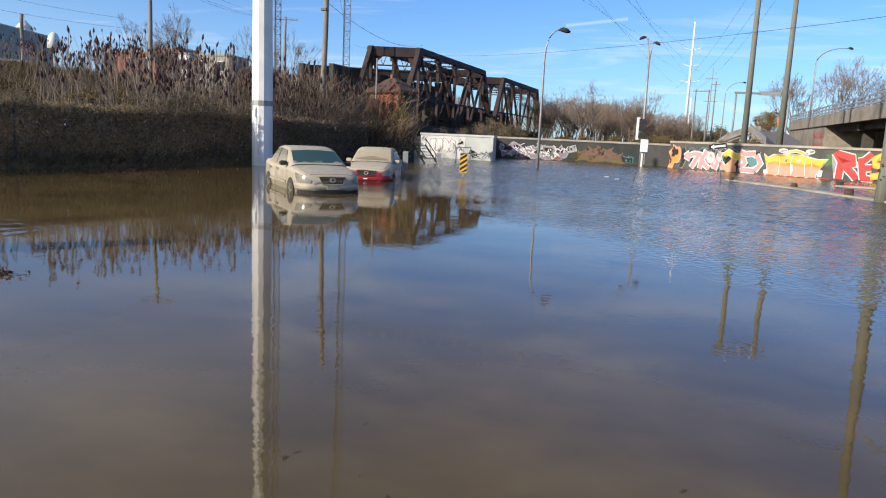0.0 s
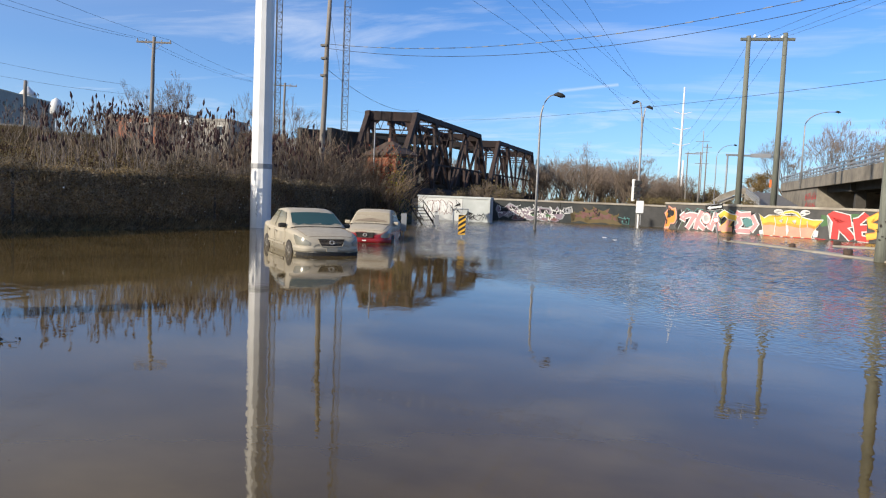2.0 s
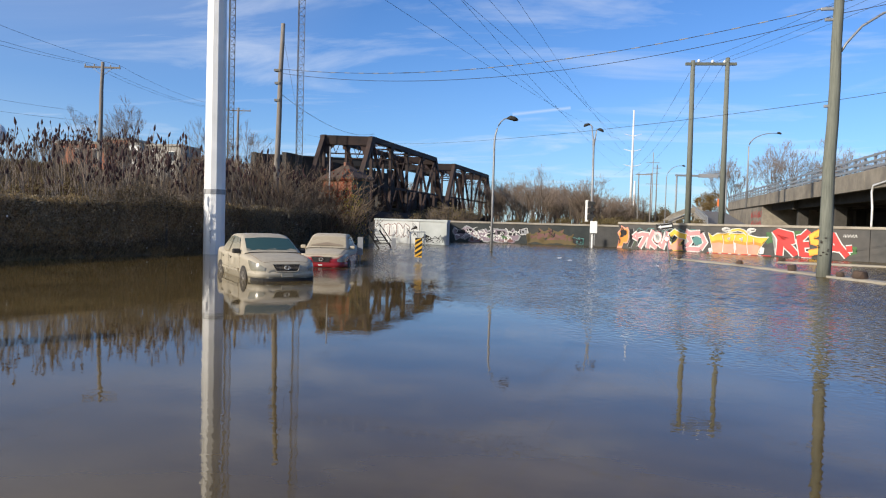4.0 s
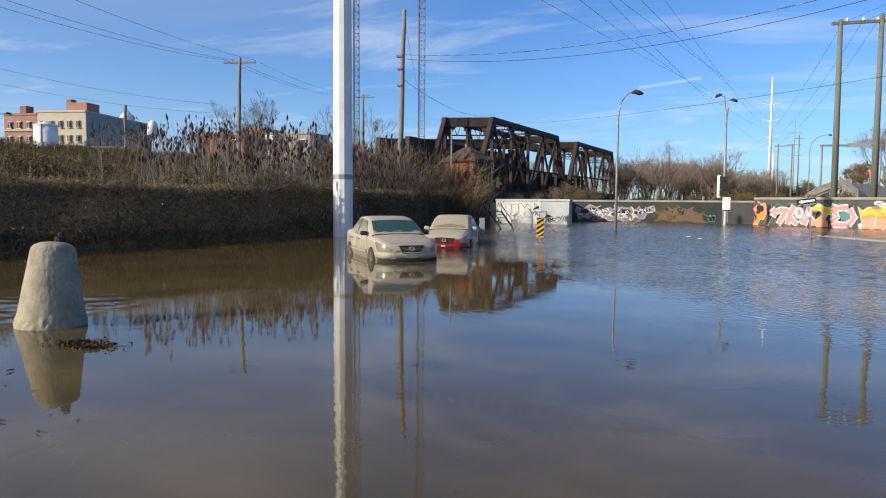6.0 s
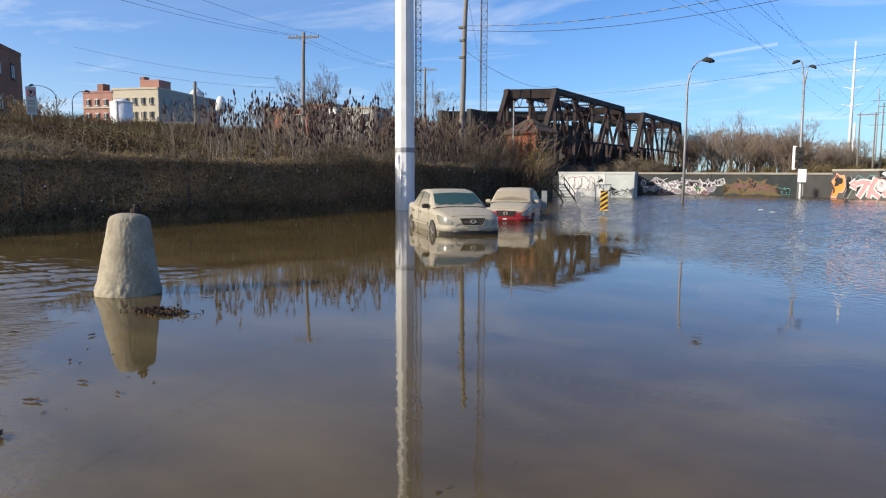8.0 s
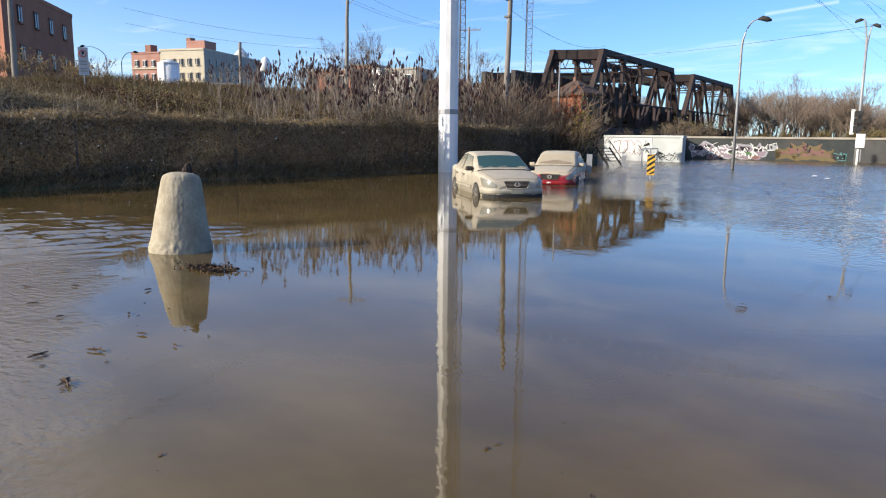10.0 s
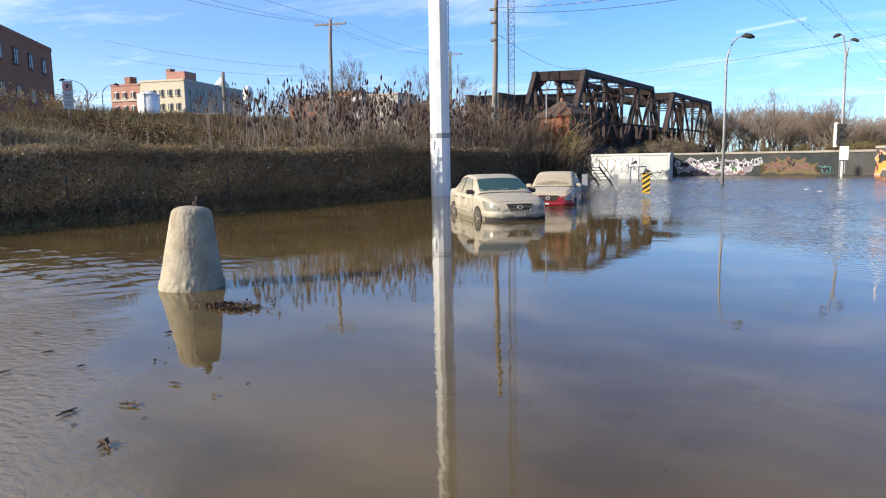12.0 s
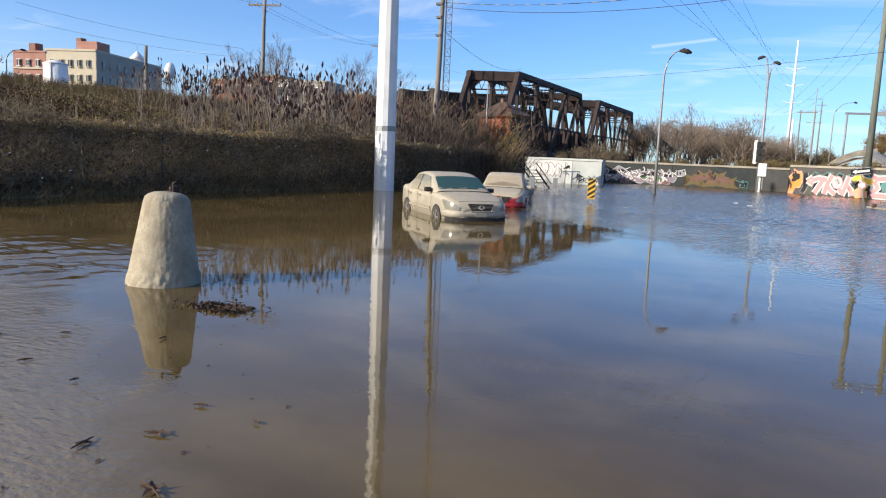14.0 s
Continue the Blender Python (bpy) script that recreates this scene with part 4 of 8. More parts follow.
    bmesh.ops.recalc_face_normals(bm, faces=bm.faces)
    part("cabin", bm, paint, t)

    def pane(name, pts, n, material, parent=t, lbl=""):
        bm = bmesh.new()
        vs = [bm.verts.new(Vector(p) + Vector(n) * 0.012) for p in pts]
        bm.faces.new(vs)
        r = bmesh.ops.extrude_face_region(bm, geom=list(bm.faces))
        for v in r["geom"]:
            if isinstance(v, bmesh.types.BMVert):
                v.co += Vector(n) * 0.006
        bmesh.ops.recalc_face_normals(bm, faces=bm.faces)
        return part(name, bm, material, parent, lbl)

    # windscreen, in strips that follow the curve across
    def screen(name, x0, z0, w0, x1, z1, w1, n, material, lbl=""):
        bm = bmesh.new()
        lo, hi = [], []
        for k in range(7):
            s = -1 + 2 * k / 6
            c = 0.032 * (1 - s * s)
            lo.append(bm.verts.new(Vector((x0, w0 * s, z0 + c)) + Vector(n) * 0.018))
            hi.append(bm.verts.new(Vector((x1, w1 * s, z1 + c)) + Vector(n) * 0.018))
        for k in range(6):
            f = bm.faces.new((lo[k], lo[k + 1], hi[k + 1], hi[k])); f.smooth = True
        bmesh.ops.recalc_face_normals(bm, faces=bm.faces)
        return part(name, bm, material, t, lbl)

    screen("windscreen", 1.01, 1.03, 0.685, 0.42, 1.36, 0.60, (0.55, 0, 0.83), wind_mat)
    screen("rear_window", -1.62, 1.10, 0.55, -1.08, 1.37, 0.52, (-0.5, 0, 0.86), glass)
    for s in (1, -1):
        n = (0, s, 0.35)
        pane("side_window", [(0.72, s * 0.785, 0.975), (0.26, s * 0.655, 1.375), (-0.28, s * 0.645, 1.425), (-0.28, s * 0.815, 0.975)], n, glass)
        pane("side_window", [(-0.36, s * 0.815, 0.975), (-0.36, s * 0.645, 1.425), (-0.80, s * 0.635, 1.40), (-1.22, s * 0.725, 1.10), (-1.12, s * 0.79, 0.985)], n, glass)
        # door seams and handles
        for x in (0.88, -0.32, -1.2):
            part("door_seam", bbox(x - 0.004, x + 0.004, s * 0.845, s * 0.8515, 0.34, 0.90), M["wet_silt"], t)
        for x in (-0.12, -1.0):
            part("door_handle", bbox(x - 0.09, x + 0.09, s * 0.835, s * 0.868, 0.80, 0.835, 0.01), paint, t)
        part("side_moulding", bbox(-1.0, 0.85, s * 0.835, s * 0.866, 0.47, 0.54, 0.012), paint, t)
        mir = part("mirror", bbox(0.66, 0.80, min(s * 0.80, s * 0.99), max(s * 0.80, s * 0.99), 0.96, 1.09, 0.035), M["trim_black"] if paint is M["silver_car"] else paint, t, "door mirror with dried silt")
        # headlamp glass wrapped round the corner of the wing
        bmh = bmesh.new()
        cols = []
        for k in range(9):
            x = 1.66 + 0.585 * k / 8
            w, zt = lerp(HW, x), lerp(ZT, x)
            zu, zl = zt - 0.035 - 0.05 * (1 - k / 8), max(0.565, zt - 0.10 - 0.20 * min(1.0, k / 3.5))
            col = []
            for q in range(4):
                z = zl + (zu - zl) * q / 3
                col.append(bmh.verts.new((x + 0.012 * k / 8, s * (w * float(np.interp(zt - z, [0.015, 0.055, 0.13, 0.3], [0.89, 0.955, 0.985, 1.0])) + 0.010), z + 0.004)))
            cols.append(col)
        for a, b in zip(cols, cols[1:]):
            for q in range(3):
                f = bmh.faces.new((a[q], b[q], b[q + 1], a[q + 1])); f.smooth = True
        bmesh.ops.recalc_face_normals(bmh, faces=bmh.faces)
        part("headlight", bmh, M["headlight"], t, "silty clear headlamp")
        for x in (1.33, -1.27):
            w = part("wheel_arch", prism(bmesh.new(), [(x + 0.335 * math.cos(a), 0.31 + 0.345 * math.sin(a)) for a in np.linspace(-0.3, math.pi + 0.3, 18)], *sorted((s * 0.72, s * 0.856))), M["trim_black"], t)
            bmw = bmesh.new()
            lathe(bmw, [(0.20, -0.09), (0.29, -0.095), (0.31, -0.06), (0.31, 0.06), (0.29, 0.095), (0.20, 0.09)], 24)
            wheel = part("wheel", bmw, M["tyre"], t, "silty black tyre")
            wheel.matrix_basis = pose(x, s * 0.772, 0.31, 90, 0, 0)
            bmr = bmesh.new()
            lathe(bmr, [(0.2, -0.088), (0.2, 0.088), (0.185, 0.092), (0.17, 0.07), (0.06, 0.072), (0.05, 0.092)], 20)
            rim = part("rim", bmr, M["rim"], wheel, "grey alloy rim")
            if s == 1:
                rim.matrix_basis = pose(0, 0, 0, 180, 0, 0)
            for k in range(5):
                a = 2 * math.pi * k / 5
                part("spoke", beam(bmesh.new(), (0.05 * math.cos(a), 0.05 * math.sin(a), -s * 0.088), (0.185 * math.cos(a), 0.185 * math.sin(a), -s * 0.088), 0.045, 0.02), M["rim"], wheel)
    # nose: grille, badge, lower intake, number plate mount, wipers
    bmg = bmesh.new()
    ga = [bmg.verts.new(p) for p in ((2.306, -grille_w / 2 + 0.05, 0.555), (2.306, grille_w / 2 - 0.05, 0.555), (2.262, grille_w / 2 + 0.03, 0.735), (2.262, -grille_w / 2 - 0.03, 0.735))]
    gb = [bmg.verts.new((2.0, v.co.y, v.co.z)) for v in ga]
    bmg.faces.new(ga); bmg.faces.new(gb[::-1])
    for k in range(4):
        bmg.faces.new((ga[k], gb[k], gb[(k + 1) % 4], ga[(k + 1) % 4]))
    bmesh.ops.recalc_face_normals(bmg, faces=bmg.faces)
    gr = part("grille", bmg, M["trim_black"], t, "black slatted grille")
    for k in range(4):
        z = 0.585 + 0.036 * k
        hw = grille_w / 2 - 0.06 + 0.08 * k / 4
        part("grille_slat", bbox(2.27 - 0.007 * k, 2.312 - 0.008 * k, -hw, hw, z, z + 0.011), M["wet_silt"] if paint is M["silver_car"] else M["trim_black"], gr)
    part("grille_trim", tube(bmesh.new(), [(2.315, -grille_w / 2 + 0.04, 0.55), (2.272, -grille_w / 2 - 0.04, 0.745), (2.285, 0, 0.755), (2.272, grille_w / 2 + 0.04, 0.745), (2.315, grille_w / 2 - 0.04, 0.55), (2.33, 0, 0.545), (2.315, -grille_w / 2 + 0.04, 0.55)], 0.013, 6), paint, gr)
    bm = bmesh.new()
    for w, h in ((0.075, 0.05), (0.045, 0.05)):
        tube(bm, [(2.318, w * math.cos(a), 0.655 + h * math.sin(a)) for a in np.linspace(0, 2 * math.pi, 17)], 0.008, 5)
    part("badge", bm, M["chrome"], t, "oval chrome badge")
    bm = bmesh.new()
    rows = []
    for k in range(17):
        y = -0.80 + 1.6 * k / 16
        x = 2.342 - 0.10 * (abs(y) / 0.84) ** 2 - 0.36 * (abs(y) / 0.84) ** 7
        rows.append([bm.verts.new((x, y, 0.17)), bm.verts.new((x, y, 0.375)), bm.verts.new((x - 0.2, y, 0.375)), bm.verts.new((x - 0.2, y, 0.17))])
    for a, b in zip(rows, rows[1:]):
        for k in range(4):
            bm.faces.new((a[k], b[k], b[(k + 1) % 4], a[(k + 1) % 4]))
    bm.faces.new(rows[0]); bm.faces.new(rows[-1][::-1])
    bmesh.ops.recalc_face_normals(bm, faces=bm.faces)
    part("lower_intake", bm, M["sign_black"], t)
    bm = bmesh.new()
    rows = []
    for k in range(25):
        y = -0.84 + 1.68 * k / 24
        f = abs(y) / 0.84
        x = 2.325 - 0.10 * f ** 2 - 0.42 * f ** 7
        rows.append([bm.verts.new((x + dx, y * (1 + 0.02 * (dx > -0.03)), z)) for dx, z in ((-0.16, 0.555), (-0.05, 0.56), (-0.012, 0.54), (0.006, 0.48), (0.004, 0.42), (-0.02, 0.375), (-0.16, 0.365))])
    for a, b in zip(rows, rows[1:]):
        for k in range(len(a) - 1):
            f = bm.faces.new((a[k], b[k], b[k + 1], a[k + 1])); f.smooth = True
    bmesh.ops.recalc_face_normals(bm, faces=bm.faces)
    part("bumper", bm, paint, t)
    if paint is M["silver_car"]:
        part("plate_mount", bbox(2.322, 2.338, -0.15, 0.15, 0.40, 0.52, 0.004), paint, t)
    else:
        part("badge_plate", bbox(2.325, 2.345, -0.09, 0.05, 0.44, 0.48, 0.004), M["plate_white"], t, "small white plate")
    # bonnet shut lines
    for s in (1, -1):
        part("bonnet_seam", tube(bmesh.new(), [(x, s * lerp(HW, x) * 0.80, lerp(ZT, x) + 0.006) for x in (1.0, 1.2, 1.45, 1.65, 1.85, 2.0, 2.1)], 0.007, 4), M["wet_silt"], t)
    part("bonnet_seam", tube(bmesh.new(), [(2.14, y, 0.79 + 0.022 * (1 - (y / 0.55) ** 2)) for y in (-0.55, -0.3, 0, 0.3, 0.55)], 0.008, 4), M["wet_silt"], t)
    for y in (-0.25, 0.15):
        part("wiper", tube(bmesh.new(), [(0.98, y, 1.005), (0.90, y + 0.42, 1.045)], 0.010, 5), M["trim_black"], t)
    part("rear_bumper", prism(bmesh.new(), [(-2.29, 0.28), (-2.0, 0.28), (-2.0, 0.56), (-2.28, 0.55)], -0.62, 0.62), paint, t)
    return t, body


def flood_screen(name, clear, silt, lo, hi):
    """Glass with a silt film whose edge is ragged."""
    m = surface(name, silt, tuple(v * 0.85 for v in silt), 6.0, 0.7, 0.05)
    n, l = m.node_tree.nodes, m.node_tree.links
    b = n["Principled BSDF"]
    src = b.inputs["Base Color"].links[0].from_socket
    co = n.new("ShaderNodeTexCoord")
    sp = n.new("ShaderNodeSeparateXYZ")
    l.new(co.outputs["Object"], sp.inputs[0])
    t = n.new("ShaderNodeTexNoise")
    t.inputs["Scale"].default_value = 3.5
    t.inputs["Detail"].default_value = 6
    mp = n.new("ShaderNodeMapping")
    mp.inputs["Scale"].default_value = (1.0, 1.0, 2.5)
    l.new(co.outputs["Object"], mp.inputs[0]); l.new(mp.outputs[0], t.inputs["Vector"])
    ad = n.new("ShaderNodeMath"); ad.operation = "MULTIPLY_ADD"; ad.inputs[1].default_value = 0.22
    l.new(t.outputs["Fac"], ad.inputs[0]); l.new(sp.outputs[2], ad.inputs[2])
    r = n.new("ShaderNodeMapRange")
    r.inputs["From Min"].default_value, r.inputs["From Max"].default_value = lo, hi
    l.new(ad.outputs[0], r.inputs["Value"])
    x = n.new("ShaderNodeMixRGB")
    l.new(r.outputs[0], x.inputs[0])
    l.new(src, x.inputs[1])
    x.inputs[2].default_value = (*clear, 1)
    l.new(x.outputs[0], b.inputs["Base Color"])
    r2 = n.new("ShaderNodeMapRange")
    r2.inputs["To Min"].default_value, r2.inputs["To Max"].default_value = 0.7, 0.08
    l.new(r.outputs[0], r2.inputs["Value"])
    l.new(r2.outputs[0], b.inputs["Roughness"])
    return m


M["glass_silver"] = flood_screen("silty_glass", (0.035, 0.075, 0.068), (0.36, 0.31, 0.22), 1.155, 1.20)
M["glass_side"] = flood_screen("silty_side_glass", (0.17, 0.175, 0.14), (0.36, 0.31, 0.22), 1.0, 1.5)
M["glass_red"] = flood_screen("silt_caked_glass", (0.40, 0.335, 0.23), (0.38, 0.32, 0.22), 0.9, 1.6)
car_head = -47.0
sedan("silt-covered beige four-door saloon standing in flood water", M["silver_car"], pose(-9.36, 18.5, -0.285, 0, 0, car_head) @ Matrix.Diagonal((1.05, 1.05, 0.98, 1)), M["glass_side"], M["glass_silver"])
car2, car2_body = sedan("silt-caked red four-door saloon sunk to its bumper in flood water", M["red_car"], pose(-9.6, 24.35, -0.37, 0, 0, -76), M["glass_side"], M["glass_red"], 0.62)
bm = bmesh.new()
vs = []
for a in np.linspace(0, 2 * math.pi, 28)[:-1]:
    u, v = 0.86 * math.cos(a), 0.03 + 0.30 * (math.sin(a) if math.sin(a) > 0 else 0.12 * math.sin(a)) * (0.9 + 0.1 * math.sin(5 * a))
    w = 0.685 + (0.60 - 0.685) * v
    vs.append(bm.verts.new(Vector((1.01 - 0.59 * v, w * u, 1.03 + 0.33 * v + 0.032 * (1 - u * u))) + Vector((0.55, 0, 0.83)) * 0.03))
bm.faces.new(vs)
part("damp_patch", bm, M["wet_silt"], car2, "darker damp patch of silt on the windscreen")


# ---- poles and lamps ----
def white_monopole():
    t = thing("monopole", "tall white painted steel monopole with a grey joint band", "pole", m=pose(-16.36, 27.45, 0, 0, 0, 9))
    bm = bmesh.new()
    lathe(bm, [(0.455, -0.3), (0.45, 2.62)], 12)
    for f in bm.faces:
        f.smooth = False
    part("lower_shaft", bm, M["white_paint"], t)
    bm = bmesh.new()
    lathe(bm, [(0.465, 2.62), (0.465, 2.84)], 12)
    for f in bm.faces:
        f.smooth = False
    part("joint_band", bm, M["galv"], t, "grey steel joint band")
    bm = bmesh.new()
    lathe(bm, [(0.45, 2.84), (0.33, 24.0), (0.30, 30.0)], 12)
    for f in bm.faces:
        f.smooth = False
    part("upper_shaft", bm, M["white_paint"], t)
    part("scribble", tube(bmesh.new(), [(0.02 + 0.05 * math.sin(k * 2.3), -0.478, 0.5 + 0.06 * k) for k in range(10)], 0.012, 4), SPRAY["grey"], t, "faint grey scribble")
    return t


white_monopole()


def lattice_mast(x, y, z0, z1, w, yaw=0):
    t = thing("lattice_mast", "slender galvanised steel lattice mast against the sky", "mast", "lattice masts", m=pose(x, y, z0, 0, 0, yaw))
    h = z1 - z0
    pts = [Vector((w * math.cos(a), w * math.sin(a), 0)) for a in (0.3, 0.3 + 2.094, 0.3 + 4.189)]
    for p in pts:
        part("leg", tube(bmesh.new(), [p, p + Vector((0, 0, h))], 0.035, 5), M["post_grey"], t)
    bm = bmesh.new()
    k = int(h / (w * 2.0))
    for i in range(k):
        for j in range(3):
            a, b = pts[j], pts[(j + 1) % 3]
            beam(bm, a + Vector((0, 0, h * i / k)), b + Vector((0, 0, h * (i + 1) / k)), 0.03, 0.03)
            beam(bm, a + Vector((0, 0, h * i / k)), b + Vector((0, 0, h * i / k)), 0.03, 0.03)
    part("lacing", bm, M["post_grey"], t)
    return t


lattice_mast(-31.4, 68.3, 1.0, 44.0, 0.42)
lattice_mast(-30.3, 52.6, 1.5, 34.0, 0.30, 20)


def wood_pole(base, top, r0, r1, label, mat, arms=(), name="utility_pole", group="utility poles"):
    t = thing(name, label, "utility pole", group, m=pose(*base))
    v = Vector(top) - Vector(base)
    n = 9
    part("shaft", tube(bmesh.new(), [v * (k / n) + Vector((0.02 * math.sin(k * 1.7), 0.02 * math.cos(k * 2.1), 0)) for k in range(n + 1)], [r0 + (r1 - r0) * k / n for k in range(n + 1)], 14), mat, t)
    for z, half, yaw in arms:
        d = Vector((math.cos(radians(yaw)), math.sin(radians(yaw)), 0))
        c = v * (z / v.z) + Vector((0, 0, 0))
        arm = part("crossarm", beam(bmesh.new(), c - d * half, c + d * half, 0.12, 0.14), M["wood"], t)
        part("brace", beam(bmesh.new(), c - d * half * 0.6, c - Vector((0, 0, 0.7)), 0.04, 0.03), M["galv"], t)
        part("brace", beam(bmesh.new(), c + d * half * 0.6, c - Vector((0, 0, 0.7)), 0.04, 0.03), M["galv"], t)
        for s in (-0.95, -0.45, 0.45, 0.95):
            part("insulator", tube(bmesh.new(), [c + d * half * s + Vector((0, 0, 0.07)), c + d * half * s + Vector((0, 0, 0.17)), c + d * half * s + Vector((0, 0, 0.24))], [0.03, 0.06, 0.035], 8), M["grey_wall"], arm)
    return t


# slim pole on the bank, behind the cars
up = wood_pole((-18.73, 37.88, 0.6), (-18.45, 37.97, 13.1), 0.19, 0.12, "slim weathered wooden utility pole on the bank", M["wood"])
for z, w in ((9.75, 0.14), (8.0, 0.10), (9.0, 0.09)):
    part("bracket", bbox(-w, w + 0.15, -0.12, 0.12, z - 0.07, z + 0.07, 0.02), M["post_grey"], up)
fp = wood_pole((-40.8, 50.0, 4.0), (-40.6, 50.1, 14.2), 0.2, 0.13, "wooden utility pole with a crossarm beyond the sumac", M["wood"], arms=((9.75, 1.45, 17), ))
wood_pole((-50.3, 89.0, 3.0), (-50.2, 89.0, 17.0), 0.22, 0.14, "distant wooden utility pole with a crossarm", M["wood"], arms=((13.6, 1.7, 17), ))
wood_pole((-51.0, 47.0, 4.1), (-51.0, 47.0, 10.1), 0.16, 0.14, "short wooden pole by the buildings", M["wood"])
wood_pole((-48.4, 25.1, 4.1), (-48.2, 25.1, 13.2), 0.19, 0.15, "wooden pole with pale base by the brick building", M["wood"])
tp = wood_pole((-62.4, 26.9, 4.1), (-61.8, 27.0, 14.0), 0.2, 0.15, "wooden pole carrying two grey transformers", M["wood"])
for dx in (-0.75, 0.75):
    part("transformer", tube(bmesh.new(), [(dx * 0.6, dx * 0.9, 4.4), (dx * 0.6, dx * 0.9, 4.45), (dx * 0.6, dx * 0.9, 5.9), (dx * 0.6, dx * 0.9, 6.0)], [0.42, 0.5, 0.5, 0.3], 14), M["galv"], tp, "grey transformer can")

# tall pole by the island, with a lamp arm
rp = wood_pole((8.47, 28.6, -0.3), (8.62, 28.6, 13.2), 0.245, 0.15, "tall weathered wooden utility pole standing in flood water", M["green_wood"])
armp = [Vector((0.16, 0, 8.55)), Vector((0.45, 0.05, 9.05)), Vector((0.95, 0.12, 9.65)), Vector((1.7, 0.25, 10.15)), Vector((2.7, 0.4, 10.4))]
arm = part("lamp_arm", tube(bmesh.new(), armp, 0.045, 8), M["galv"], rp, "curved aluminium lamp arm")
part("lamp_head", tube(bmesh.new(), [(2.6, 0.38, 10.38), (2.8, 0.42, 10.40), (3.2, 0.48, 10.40), (3.4, 0.5, 10.36)], [0.05, 0.13, 0.13, 0.05], 10), M["galv"], arm)
part("arm_bracket", bbox(0.05, 0.26, -0.07, 0.07, 8.35, 8.7, 0.02), M["galv"], rp)
for z, w in ((10.3, 0.5), (9.9, 0.35), (6.7, 0.25)):
    part("bracket", bbox(-w, 0.1, -0.05, 0.05, z - 0.05, z + 0.05, 0.01), M["galv"], rp)
rng_s = random.Random(3)
for k in range(12):
    a = rng_s.uniform(3.3, 6.0)
    part("staple", bbox(0.24 * math.cos(a) - 0.03, 0.24 * math.cos(a) + 0.03, 0.24 * math.sin(a) - 0.03, 0.24 * math.sin(a) + 0.03, 1.1 + 0.06 * k, 1.13 + 0.06 * k), M["rust"], rp)

# H-frame of two greenish poles behind the east wall
hf = thing("h_frame", "pair of greenish wooden poles joined by a crossbeam", "utility pole", m=pose(8.2, 71.05, 0.6))
hv = Vector((3.26, 0.97, 0))
part("pole", tube(bmesh.new(), [(0.04, 0, 0), (-0.05, 0, 17.3)], [0.30, 0.20], 12), M["green_wood"], hf)
part("pole", tube(bmesh.new(), [hv, hv + Vector((-0.03, 0, 17.7))], [0.30, 0.20], 12), M["green_wood"], hf)
hb = part("crossbeam", beam(bmesh.new(), (-0.75, -0.25, 16.95), tuple(hv * 1.25 + Vector((0, 0, 17.15))), 0.22, 0.26), M["green_wood"], hf)
for k in (0.15, 0.55, 0.9):
    part("insulator", tube(bmesh.new(), [hv * k + Vector((0, 0, 17.1)), hv * k + Vector((0, 0, 17.3)), hv * k + Vector((0, 0, 17.45))], [0.05, 0.14, 0.06], 8), M["sign_white"], hb)


def cobra_lamp(base, h, reach, head_dir, label, scale=1.0, r=0.085, mat=None, head=0.62):
    """A tapered steel street lamp: a shaft that bends over to a cobra head."""
    mat = mat or M["galv"]
    t = thing("street_lamp", label, "street lamp", "street lamps", m=pose(*base))
    d = Vector((math.cos(radians(head_dir)), math.sin(radians(head_dir)), 0))
    bend = h * 0.80
    pts = [Vector((0, 0, -0.4)), Vector((0, 0, bend * 0.5)), Vector((0, 0, bend))]
    for k in range(1, 9):
        a = math.pi / 2 * k / 8 * 1.05
        pts.append(Vector((0, 0, bend)) + d * (reach * (1 - math.cos(a))) + Vector((0, 0, (h - bend) * math.sin(a))))
    radii = [r, r * 0.85, r * 0.7] + [r * (0.7 - 0.045 * k) for k in range(1, 9)]
    part("shaft", tube(bmesh.new(), pts, radii, 10), mat, t)
    e = pts[-1]
    part("lamp_head", tube(bmesh.new(), [e - d * 0.06, e + d * head * 0.25 + Vector((0, 0, 0.05)), e + d * head * 0.65 - Vector((0, 0, 0.02)), e + d * head - Vector((0, 0, 0.08))], [0.06 * scale, 0.16 * scale, 0.17 * scale, 0.06 * scale], 12), M["trim_black"] if mat is M["galv"] else mat, t, "dark lamp head")
    return t


cobra_lamp((-6.27, 41.7, 0), 8.05, 0.72, 12, "grey steel street lamp with a bent neck in flood water", 0.85)
cobra_lamp((20.1, 106.9, 5.5), 10.2, 3.6, 10, "tall grey street lamp on the overpass", 1.0, 0.13)
cobra_lamp((12.5, 150.0, 1.2), 13.5, 3.0, 15, "distant grey street lamp by the ramp", 1.0, 0.12)
cobra_lamp((-83.4, 54.7, 4.2), 8.2, 2.4, 215, "distant street lamp on the upper street", 0.8, 0.08)
cobra_lamp((-82.0, 55.8, 4.2), 7.6, 1.4, 40, "distant street lamp on the upper street", 0.8, 0.08)

